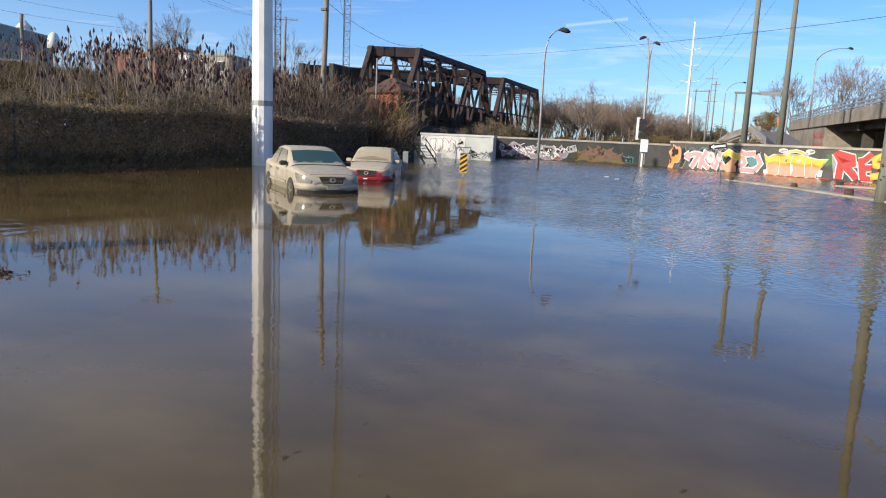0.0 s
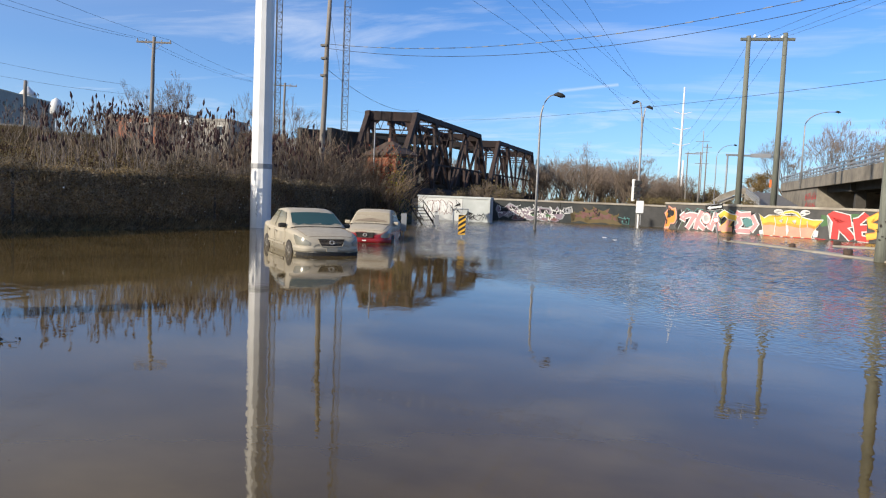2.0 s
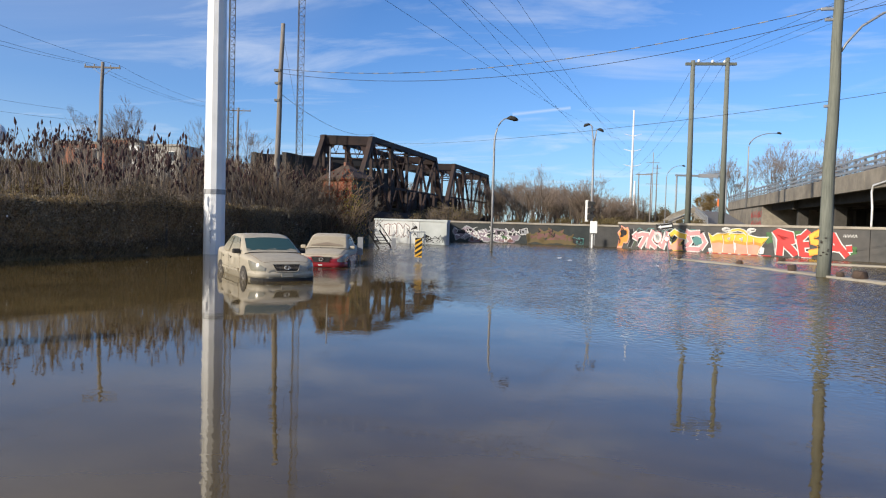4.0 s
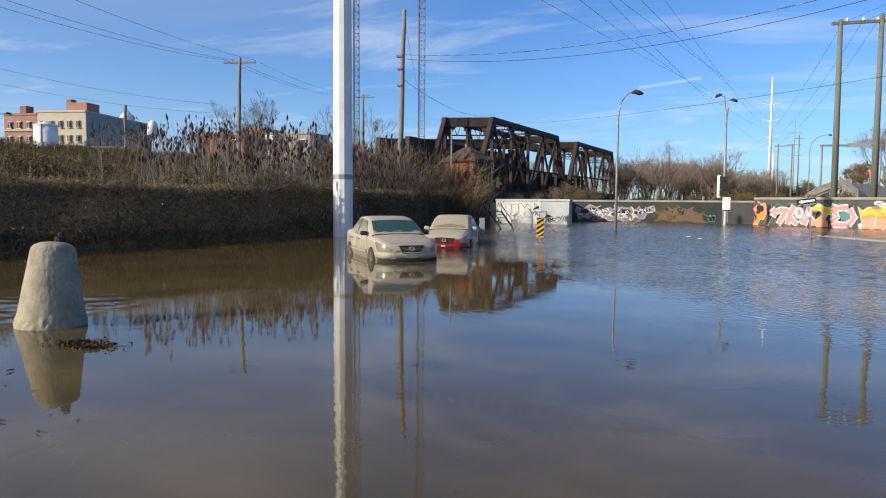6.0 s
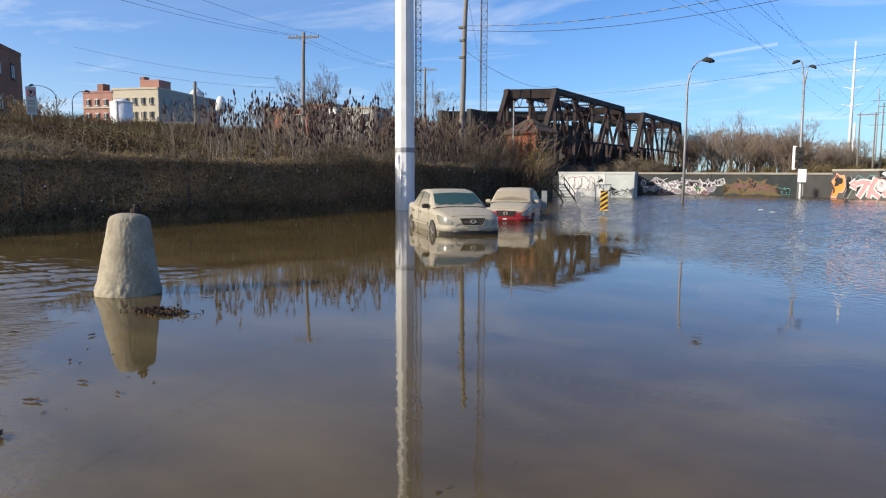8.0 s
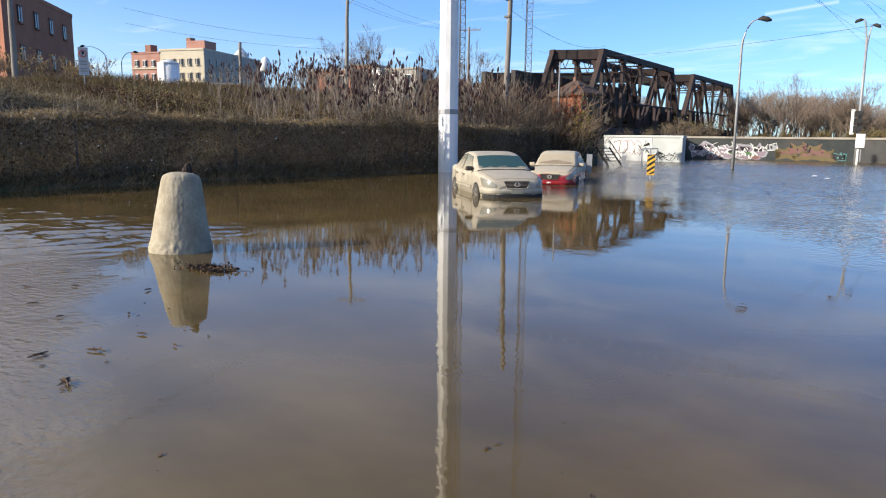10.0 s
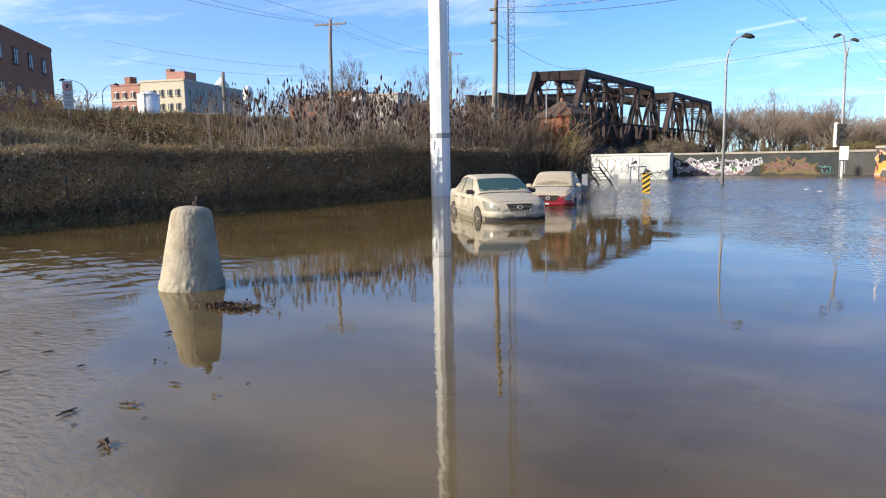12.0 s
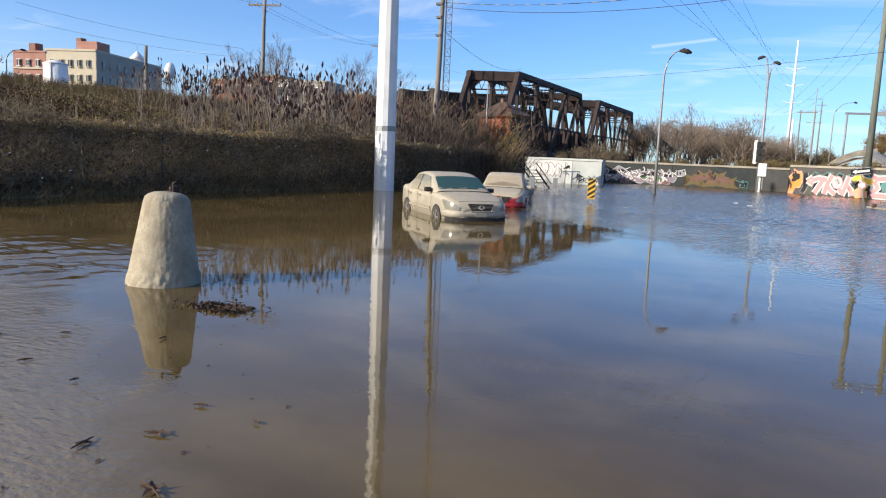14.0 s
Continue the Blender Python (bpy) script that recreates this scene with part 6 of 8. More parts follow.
part("deck", prism(bmesh.new(), [(0, 2.6), (3.4, 4.6), (6.0, 5.0), (6.0, 4.7), (3.4, 4.2), (0, 2.2)], 0.4, 5.0), M["concrete"], sb)

gan = thing("sign_gantry", "thin grey steel sign gantry over the ramp", "gantry", m=pose(13.4, 138, 1.2))
part("post", tube(bmesh.new(), [(0, 0, 0), (0, 0, 10.6)], 0.16, 8), M["galv"], gan)
part("post", tube(bmesh.new(), [(9.2, 2.4, 0), (9.2, 2.4, 10.6)], 0.16, 8), M["galv"], gan)
part("crossbar", beam(bmesh.new(), (-0.3, 0, 10.6), (9.4, 2.4, 10.6), 0.25, 0.35), M["galv"], gan)
part("sign_panel", bbox(4.0, 7.5, 1.0, 1.2, 10.3, 11.0), M["galv"], gan)
wk = thing("roadworks_sign", "small orange roadworks sign beside the ramp", "road sign", m=pose(19.2, 126, 4.8))
part("post", bbox(-0.06, 0.06, 0, 0.1, 0, 1.2), M["galv"], wk)
part("panel", bbox(-0.22, 0.22, -0.06, 0, 0.9, 2.2, 0.02), M["sign_orange"], wk)

# far white transmission poles
for i, (x, y, h, r) in enumerate(((6.95, 189.7, 32.5, 0.46), (8.4, 205.0, 15.0, 0.55))):
    t = thing("transmission_pole", "tall white steel transmission pole far beyond the wall", "transmission pole", "transmission poles", m=pose(x, y, 1.2))
    part("shaft", tube(bmesh.new(), [(0, 0, 0), (0, 0, h - 1.2)], [r, r * 0.42], 10), M["white_paint"], t)
    for z in (h - 8.0, h - 12.0, h - 16.0) if h > 20 else ():
        for s in (-1, 1):
            part("arm", tube(bmesh.new(), [(0, 0, z), (s * 2.2, 0, z + 0.6)], [0.12, 0.06], 6), M["white_paint"], t)
t = thing("pylon", "thin grey distant pylon", "pylon", m=pose(13.2, 205, 1.2))
part("shaft", tube(bmesh.new(), [(0, 0, 0), (0, 0, 22)], [0.22, 0.1], 6), M["galv"], t)
for z in (13, 16, 19):
    part("arm", tube(bmesh.new(), [(-1.8, 0, z), (1.8, 0, z)], 0.07, 5), M["galv"], t)
t = thing("h_frame", "distant thin wooden H-frame pole pair", "utility pole", m=pose(7.4, 158.6, 1.2))
for x in (0.0, 2.6):
    part("pole", tube(bmesh.new(), [(x, 0, 0), (x, 0, 12.6)], [0.17, 0.12], 6), M["wood"], t)
part("crossbeam", beam(bmesh.new(), (-0.6, 0, 12.2), (3.0, 0, 12.2), 0.16, 0.2), M["wood"], t)
t = thing("utility_pole", "distant thin wooden pole", "utility pole", "utility poles", m=pose(12.3, 175, 1.2))
part("shaft", tube(bmesh.new(), [(0, 0, 0), (0, 0, 15.8)], [0.19, 0.13], 6), M["wood"], t)
part("crossarm", beam(bmesh.new(), (-1.0, 0, 15.0), (1.0, 0, 15.0), 0.12, 0.14), M["wood"], t)


# ---- buildings on the upper street ----
def window_rows(parent, a, b, out, z_list, count, w, h, frame_mat=None, sill=True):
    """Windows spread from a to b along a wall; out is the wall's outward normal."""
    a, b, out = Vector((*a, 0)), Vector((*b, 0)), Vector((*out, 0)).normalized()
    d = (b - a).normalized()
    yaw = math.degrees(math.atan2(d.y, d.x))
    for z in z_list:
        for k in range(count):
            c = a.lerp(b, (k + 0.5) / count) + out * 0.03
            m = pose(c.x, c.y, z, 0, 0, yaw)
            win = part("window", bbox(-w / 2, w / 2, -0.08, 0.08, 0, h), M["window"], parent)
            win.matrix_basis = m
            fm = frame_mat or M["frame_white"]
            part("window_frame", bbox(-w / 2 - 0.1, w / 2 + 0.1, -0.14, 0.14, h, h + 0.16), fm, win)
            part("mullion", bbox(-0.05, 0.05, -0.11, 0.11, 0, h), fm, win)
            if sill:
                part("sill", bbox(-w / 2 - 0.12, w / 2 + 0.12, -0.2, 0.2, -0.16, 0), fm, win)


def block(parent, corners, z0, z1, material, name="wall", roof=True):
    bm = bmesh.new()
    lo = [bm.verts.new((x, y, z0)) for x, y in corners]
    hi = [bm.verts.new((x, y, z1)) for x, y in corners]
    n = len(corners)
    for k in range(n):
        bm.faces.new((lo[k], lo[(k + 1) % n], hi[(k + 1) % n], hi[k]))
    bm.faces.new(hi)
    bmesh.ops.recalc_face_normals(bm, faces=bm.faces)
    ob = part(name, bm, material, parent)
    if roof:
        cx, cy = sum(c[0] for c in corners) / n, sum(c[1] for c in corners) / n
        bm = bmesh.new()
        big = [(cx + (x - cx) * 1.012, cy + (y - cy) * 1.012) for x, y in corners]
        lo = [bm.verts.new((x, y, z1 - 0.1)) for x, y in big]
        hi = [bm.verts.new((x, y, z1 + 0.35)) for x, y in big]
        for k in range(n):
            bm.faces.new((lo[k], lo[(k + 1) % n], hi[(k + 1) % n], hi[k]))
        bm.faces.new(hi); bm.faces.new(lo[::-1])
        bmesh.ops.recalc_face_normals(bm, faces=bm.faces)
        part("parapet", bm, material, parent)
    return ob


fac = thing("factory", "tan and red brick factory block with rows of windows", "building")
block(fac, [(-142.5, 119.5), (-154.6, 116.0), (-164.1, 145.2), (-152.0, 148.7)], 4.0, 22.2, M["tan_wall"])
side = [(-142.35, 119.5), (-142.6, 119.6), (-152.1, 148.8), (-151.85, 148.7)]
block(fac, side, 4.0, 22.25, M["grey_wall"], roof=False)
block(fac, [(-154.6, 115.95), (-162.6, 113.6), (-170.0, 138.0), (-162.0, 140.0)], 4.0, 21.6, M["brick_hazed"])
window_rows(fac, (-143.2, 119.1), (-154.0, 115.9), (0.28, -0.96), (18.6, 15.2, 11.8), 5, 0.8, 1.4, M["tan_wall"])
window_rows(fac, (-155.2, 115.6), (-162.2, 113.5), (0.28, -0.96), (18.4, 15.0, 11.6), 3, 0.8, 1.4)
window_rows(fac, (-142.6, 120.6), (-151.6, 147.6), (0.95, 0.31), (18.6, 15.2, 11.8), 9, 0.9, 1.4, M["grey_wall"])
part("string_course", beam(bmesh.new(), (-154.7, 115.75, 17.9), (-162.7, 113.4, 17.9), 0.25, 0.4), M["tan_wall"], fac)
block(fac, [(-144.5, 121.6), (-149.5, 120.2), (-151.0, 125.0), (-146.0, 126.5)], 22.2, 24.4, M["brick_hazed"], "lift_house")
part("chimney", bbox(-150.6, -149.0, 121.0, 122.5, 22.2, 25.6), M["brick_dark"], fac)
part("chimney", bbox(-163.0, -160.8, 118.0, 120.0, 21.6, 24.2), M["brick_dark"], fac)
tank = thing("storage_tank", "white painted round storage tank with a shallow lid", "tank", m=pose(-146.0, 111.8, 4.0))
part("shell", tube(bmesh.new(), [(0, 0, 0), (0, 0, 14.2)], 2.5, 28), M["white_paint"], tank)
part("lid", tube(bmesh.new(), [(0, 0, 14.2), (0, 0, 14.35), (0, 0, 15.2)], [2.6, 2.6, 0.4], 28), M["white_paint"], tank)
part("ladder", beam(bmesh.new(), (1.2, -2.25, 2.0), (1.2, -2.25, 14.6), 0.4, 0.08), M["galv"], tank)
cup = thing("cupola", "white steeple cupola with a small finial over the roofs", "steeple", m=pose(-151.5, 140.0, 20.0))
part("drum", tube(bmesh.new(), [(0, 0, 0), (0, 0, 3.2)], [2.0, 1.9], 8), M["white_paint"], cup)
part("roof", tube(bmesh.new(), [(0, 0, 3.2), (0, 0, 4.2), (0, 0, 5.4)], [2.1, 1.3, 0.2], 8), M["white_paint"], cup)
part("finial", tube(bmesh.new(), [(0, 0, 5.4), (0, 0, 6.8)], 0.08, 6), M["galv"], cup)
dish = thing("vent_dome", "white rounded vent dome on a slim mast", "vent", m=pose(-64.75, 63.7, 4.2))
part("mast", tube(bmesh.new(), [(0, 0, 0), (0, 0, 5.2)], 0.08, 8), M["galv"], dish)
part("dome", tube(bmesh.new(), [(0, 0, 5.1), (0, 0, 5.2), (0, 0, 6.2), (0, 0, 6.7), (0, 0, 6.95)], [0.5, 0.66, 0.62, 0.42, 0.08], 14), M["white_paint"], dish)

mill = thing("brick_building", "large old red brick building with tall windows", "building")
block(mill, [(-70.3, 35.8), (-83.7, 50.7), (-95.7, 52.0), (-82.3, 36.8)], 3.8, 15.4, M["brick"])
block(mill, [(-87.0, 38.5), (-91.0, 14.0), (-106.0, 14.0), (-104.0, 41.0)], 3.8, 15.0, M["brick_dark"])
window_rows(mill, (-71.2, 35.85), (-81.0, 36.6), (-0.05, -1), (11.2, 7.4), 4, 0.9, 2.0, M["brick_dark"])
window_rows(mill, (-87.6, 35.5), (-90.7, 16.0), (1, -0.16), (10.6,), 6, 2.0, 3.2, M["brick_dark"])
window_rows(mill, (-87.6, 35.5), (-90.7, 16.0), (1, -0.16), (6.2,), 6, 1.2, 1.8, M["brick_dark"])
window_rows(mill, (-71.5, 37.2), (-83.0, 49.9), (0.74, 0.67), (12.4, 8.6), 4, 0.9, 1.5, M["brick_dark"])
part("air_unit", bbox(-88.4, -87.4, 31.0, 31.8, 9.1, 9.7, 0.03), M["galv"], mill, "white window air conditioner")
part("fire_escape", bbox(-79.9, -78.3, 35.6, 36.7, 8.4, 8.5), M["black_steel"], mill)
for z in (8.5, 11.6):
    part("landing", bbox(-80.2, -78.0, 35.2, 36.8, z, z + 0.08), M["black_steel"], mill)
    part("landing_rail", beam(bmesh.new(), (-80.2, 35.2, z + 1.0), (-78.0, 35.2, z + 1.0), 0.05, 0.05), M["black_steel"], mill)
part("stair_flight", beam(bmesh.new(), (-80.0, 35.4, 8.5), (-78.2, 35.4, 5.0), 0.6, 0.15), M["black_steel"], mill)
bb = thing("notice_board", "blank pale back of a notice board on legs", "notice board", m=pose(-57.4, 24.3, 4.1, 0, 0, 62))
part("panel", bbox(-1.15, -0.02, 0, 0.06, 1.6, 3.3), M["sign_white"], bb)
part("panel", bbox(0.02, 1.15, 0, 0.06, 1.6, 3.3), M["sign_white"], bb)
for x in (-0.9, 0.9):
    part("leg", bbox(x - 0.06, x + 0.06, 0.06, 0.14, 0, 3.2), M["wood"], bb)


def small_house(x, y, yaw, w, d, z1, mat, label):
    t = thing("house", label, "house", "houses beyond the sumac", m=pose(x, y, 3.6, 0, 0, yaw))
    h = z1 - 3.6
    part("wall", bbox(-w / 2, w / 2, 0, d, 0, h), mat, t)
    part("roof", bbox(-w / 2 - 0.2, w / 2 + 0.2, -0.2, d + 0.2, h, h + 0.4, 0.05), M["grey_wall"], t)
    n = max(2, int(w / 3))
    for k in range(n):
        for z in (h - 2.6, h - 6.0):
            xx = -w / 2 + w * (k + 0.5) / n
            win = part("window", bbox(xx - 0.6, xx + 0.6, -0.06, 0.05, z, z + 1.6), M["window"], t)
            part("window_frame", bbox(xx - 0.7, xx + 0.7, -0.1, 0.02, z + 1.6, z + 1.75), M["frame_white"], win)
    return t


small_house(-86.8, 110.3, 6, 5.4, 8, 15.1, M["brick"], "red brick house half hidden by sumac")
small_house(-83.2, 110.6, 6, 2.2, 8, 14.2, M["white_paint"], "white fronted house beside brick ones")
small_house(-78.7, 112.4, 6, 7.2, 8, 14.2, M["grey_wall"], "grey house with flat pale roof")
small_house(-72.2, 117.0, 6, 5.5, 8, 12.4, M["brick"], "low red brick house behind bare stems")
small_house(-91.5, 106.6, 6, 10.0, 8, 14.0, M["brick"], "long dark red brick house behind bare stems")
small_house(-62.0, 122.0, 33, 8.0, 8, 11.5, M["white_paint"], "low white building behind bare stems")
small_house(-112.0, 96.0, 40, 12.0, 9, 11.2, M["brick_dark"], "low brick house by the upper street")
small_house(-168.0, 104.0, 40, 10.0, 9, 15.0, M["grey_wall"], "far grey house by the upper street")
small_house(-150.0, 88.0, 40, 9.0, 9, 13.0, M["brick"], "far red house by the upper street")


# ---- chain-link fence along the foot of the bank ----
FENCE = [(float(shore(y)) - 0.75, float(y)) for y in np.arange(-14, 44.1, 2.9)]
fence = thing("fence", "grey chain-link fence overgrown with dry vines", "fence")
for x, y in FENCE:
    z = 0.1
    part("post", tube(bmesh.new(), [(x, y, z - 0.4), (x, y, 2.06)], 0.045, 8), M["post_grey"], fence)
for (xa, ya), (xb, yb) in zip(FENCE, FENCE[1:]):
    part("top_rail", tube(bmesh.new(), [(xa, ya, 2.0), (xb, yb, 2.0 - 0.02)], 0.026, 6), M["post_grey"], fence)
    bm = bmesh.new()
    n = 18
    for k in range(n):
        for s in (-1, 1):
            f0 = k / n
            p = Vector((xa + (xb - xa) * f0, ya + (yb - ya) * f0, 0.15 if s > 0 else 1.98))
            f1 = min(1.0, f0 + 0.62)
            q = Vector((xa + (xb - xa) * f1, ya + (yb - ya) * f1, p.z + s * 1.83 * (f1 - f0) / 0.62))
            beam(bm, p, q, 0.006, 0.006)
    part("mesh_panel", bm, M["post_grey"], fence)

# dry vines and withered leaves that hang on the fence
n = 52000
yy = rng.uniform(-16, 43.5, n)
top = 2.16 + 0.30 * np.sin(yy * 0.8) * np.sin(yy * 0.31 + 1) + 0.20 * np.sin(yy * 2.7) * np.sin(yy * 1.13 + 2) + 0.45 * np.exp(-((yy - 25.5) / 2.5) ** 2)
zz = 0.12 + (top - 0.12) * rng.beta(1.35, 1.0, n)
off = np.abs(rng.normal(0, 0.22, n)) + 0.12 * np.sin(yy * 2.1 + zz * 2) + 0.30 * np.sin(yy * 0.93 + 1.5 * np.sin(yy * 0.41)) * np.sin(zz * 1.6)
xx = shore(yy) - 0.75 + off - 0.25
base = np.stack([xx, yy, zz], 1)
tip = base + np.stack([rng.normal(0, 0.10, n), rng.normal(0, 0.22, n), rng.normal(0.05, 0.30, n)], 1)
tagged(quads("dry_vine", blades(base, tip, rng.uniform(0.008, 0.022, n)), M["vine"]), "tangle of dry brown vine stems over the fence", "vine", kind="stuff")
n = 60000
yy = rng.uniform(-16, 43.5, n)
top = 2.16 + 0.30 * np.sin(yy * 0.8) * np.sin(yy * 0.31 + 1) + 0.20 * np.sin(yy * 2.7) * np.sin(yy * 1.13 + 2) + 0.45 * np.exp(-((yy - 25.5) / 2.5) ** 2)
zz = 0.15 + (top - 0.1) * rng.beta(1.2, 1.0, n)
xx = shore(yy) - 0.85 + np.abs(rng.normal(0, 0.24, n)) + 0.12 * np.sin(yy * 2.1 + zz * 2) + 0.30 * np.sin(yy * 0.93 + 1.5 * np.sin(yy * 0.41)) * np.sin(zz * 1.6)
tagged(quads("withered_leaves", leaves(np.stack([xx, yy, zz], 1), rng.uniform(0.02, 0.055, n)), M["vine_leaf"]), "small withered brown leaves on the fence", "leaves", kind="stuff")
# long pale runners that arch over the fence
n = 2600
yy = rng.uniform(-16, 43.5, n)
base = np.stack([shore(yy) - 0.55 + rng.uniform(0, 0.3, n), yy, rng.uniform(0.3, 2.1, n)], 1)
mid = base + np.stack([rng.normal(0.03, 0.05, n), rng.normal(0, 0.28, n), rng.normal(0.12, 0.22, n)], 1)
tip = mid + np.stack([rng.normal(0.05, 0.06, n), rng.normal(0, 0.28, n), rng.normal(-0.12, 0.22, n)], 1)
w = rng.uniform(0.010, 0.022, n)
tagged(quads("vine_runners", np.concatenate([blades(base, mid, w), blades(mid, tip, w)]), M["twig"]), "long bare vine runners arching over the fence", "vine", kind="stuff")
# taller pale stalks on the bank and round the slim pole
n = 1300
yy = rng.uniform(18, 43, n)
xx = shore(yy) - rng.uniform(1.2, 10.0, n)
base = np.stack([xx, yy, ground_height(xx, yy)], 1)
tip = base + np.stack([rng.normal(0, 0.22, n), rng.normal(0, 0.22, n), rng.uniform(0.6, 1.9, n) * np.where(yy > 28, 1.15, 0.8)], 1)
tagged(quads("pale_stalks", blades(base, tip, rng.uniform(0.014, 0.03, n)), M["twig"]), "tall pale bare stalks standing on the bank", "stalks", kind="stuff")
n = 24000
yy = rng.uniform(-16, 43.5, n)
zz = 0.3 + 1.95 * rng.beta(1.3, 1.0, n)
xx = shore(yy) - 0.62 + np.abs(rng.normal(0, 0.2, n)) + 0.12 * np.sin(yy * 2.1 + zz * 2) + 0.30 * np.sin(yy * 0.93 + 1.5 * np.sin(yy * 0.41)) * np.sin(zz * 1.6)
tagged(quads("pale_leaves", leaves(np.stack([xx, yy, zz], 1), rng.uniform(0.02, 0.06, n)), M["vine"]), "pale dry leaves turned outward on the fence", "leaves", kind="stuff")
n = 130
yy = rng.uniform(-14, 40, n)
zz = rng.uniform(0.15, 1.5, n)
xx = shore(yy) - 0.30 + rng.uniform(0, 0.3, n)
tagged(quads("litter", leaves(np.stack([xx, yy, zz], 1), rng.uniform(0.015, 0.05, n)), M["sign_white"]), "pale scraps of litter caught in the vines", "litter", kind="stuff")

# straw that spills over the top rail
n = 9000
yy = rng.uniform(-16, 43.5, n)
lip = 0.5 + 0.5 * np.sin(yy * 1.7 + 2 * np.sin(yy * 0.6))
base = np.stack([shore(yy) - 1.0 + rng.uniform(-0.3, 0.25, n), yy, 2.02 + 0.25 * lip * rng.uniform(0, 1, n)], 1)
mid = base + np.stack([rng.uniform(0.08, 0.30, n), rng.normal(0, 0.16, n), rng.uniform(0.0, 0.16, n)], 1)
tip = mid + np.stack([rng.uniform(0.04, 0.22, n), rng.normal(0, 0.16, n), -rng.uniform(0.08, 0.45, n)], 1)
w = rng.uniform(0.010, 0.022, n)
tagged(quads("hanging_straw", np.concatenate([blades(base, mid, w), blades(mid, tip, w)]), M["straw"]), "pale dry grass spilling over the top of the fence", "grass", kind="stuff")

# dead vines that hang down the steep face behind the fence
n = 46000
yy = rng.uniform(-18, 22, n)
d = rng.uniform(0.9, 1.0 + 4.2 * np.clip((24 - yy) / 10, 0.15, 1), n)
xx = shore(yy) - d
base = np.stack([xx, yy, ground_height(xx, yy) + rng.uniform(0.0, 0.35, n)], 1)
tip = base + np.stack([rng.normal(0.15, 0.14, n), rng.normal(0, 0.25, n), rng.normal(-0.08, 0.25, n)], 1)
tagged(quads("hanging_vine", blades(base, tip, rng.uniform(0.010, 0.028, n)), M["vine"]), "dead brown vines hanging down the steep bank", "vine", kind="stuff")
n = 30000
yy = rng.uniform(-18, 22, n)
d = rng.uniform(0.9, 1.0 + 4.2 * np.clip((24 - yy) / 10, 0.15, 1), n)
xx = shore(yy) - d
c = np.stack([xx, yy, ground_height(xx, yy) + rng.uniform(0.05, 0.4, n)], 1)
tagged(quads("bank_leaves", leaves(c, rng.uniform(0.02, 0.06, n)), M["vine_leaf"]), "withered leaves on the steep bank", "leaves", kind="stuff")

# strip of weeds and debris at the water's edge
n = 9000
yy = rng.uniform(-16, 43, n)
xx = shore(yy) - rng.uniform(-0.15, 0.8, n)
base = np.stack([xx, yy, np.maximum(ground_height(xx, yy), -0.02)], 1)
tip = base + np.stack([rng.normal(0.08, 0.15, n), rng.normal(0, 0.15, n), rng.uniform(0.06, 0.35, n)], 1)
tagged(quads("weeds", blades(base, tip, rng.uniform(0.012, 0.03, n)), M["vine_leaf"]), "dark low weeds along the water's edge", "weeds", kind="stuff")

# ---- dry grass on the bank ----
n = 90000
yy = rng.uniform(-18, 50, n)
d = 1.0 + 19 * rng.beta(1.0, 1.2, n)
xx = shore(yy) - d
clump = 0.5 + 0.5 * np.sin(xx * 1.1 + 2 * np.sin(yy * 0.6)) * np.sin(yy * 0.9)
base = np.stack([xx, yy, ground_height(xx, yy) - 0.02], 1)
xx, yy, d, clump = (q[(d > 5.2 * np.clip((22 - yy) / 8, 0, 1))] for q in (xx, yy, d, clump))
n = len(xx)
base = np.stack([xx, yy, ground_height(xx, yy) - 0.02], 1)
hgt = (0.22 + 0.45 * clump * rng.uniform(0.4, 1.0, n)) * np.where(d < 3.0, 1.5, 1.0) * np.clip((yy - 4) / 16, 0.32, 1.0)
tip = base + np.stack([rng.normal(0.1, 0.22, n), rng.normal(0, 0.22, n), hgt], 1)
tagged(quads("bank_grass", blades(base, tip, rng.uniform(0.012, 0.035, n)), M["grass"]), "long dry olive and straw grass on the bank", "grass", kind="stuff")
n = 15000
yy = rng.uniform(-18, 48, n)
d = rng.uniform(1.2, 11, n) * (1 + 0.9 * np.clip((18 - yy) / 8, 0, 1))
xx = shore(yy) - d
base = np.stack([xx, yy, ground_height(xx, yy)], 1)
tip = base + np.stack([rng.normal(0, 0.12, n), rng.normal(0, 0.12, n), rng.uniform(0.18, 0.6, n) * np.clip((yy - 4) / 14, 0.22, 1.0)], 1)
tagged(quads("dead_stalks", blades(base, tip, rng.uniform(0.010, 0.02, n)), M["twig"]), "thin dead brown stalks standing in the grass", "stalks", kind="stuff")
n = 22000
yy = rng.uniform(17, 46, n)
d = rng.uniform(1.2, 7, n)
xx = shore(yy) - d
zb = ground_height(xx, yy) + rng.uniform(0.2, 1.1, n)
tagged(quads("scrub_leaves", leaves(np.stack([xx, yy, zb], 1), rng.uniform(0.025, 0.06, n)), M["olive_crown"]), "olive and rust scrub leaves on the bank", "leaves", kind="stuff")
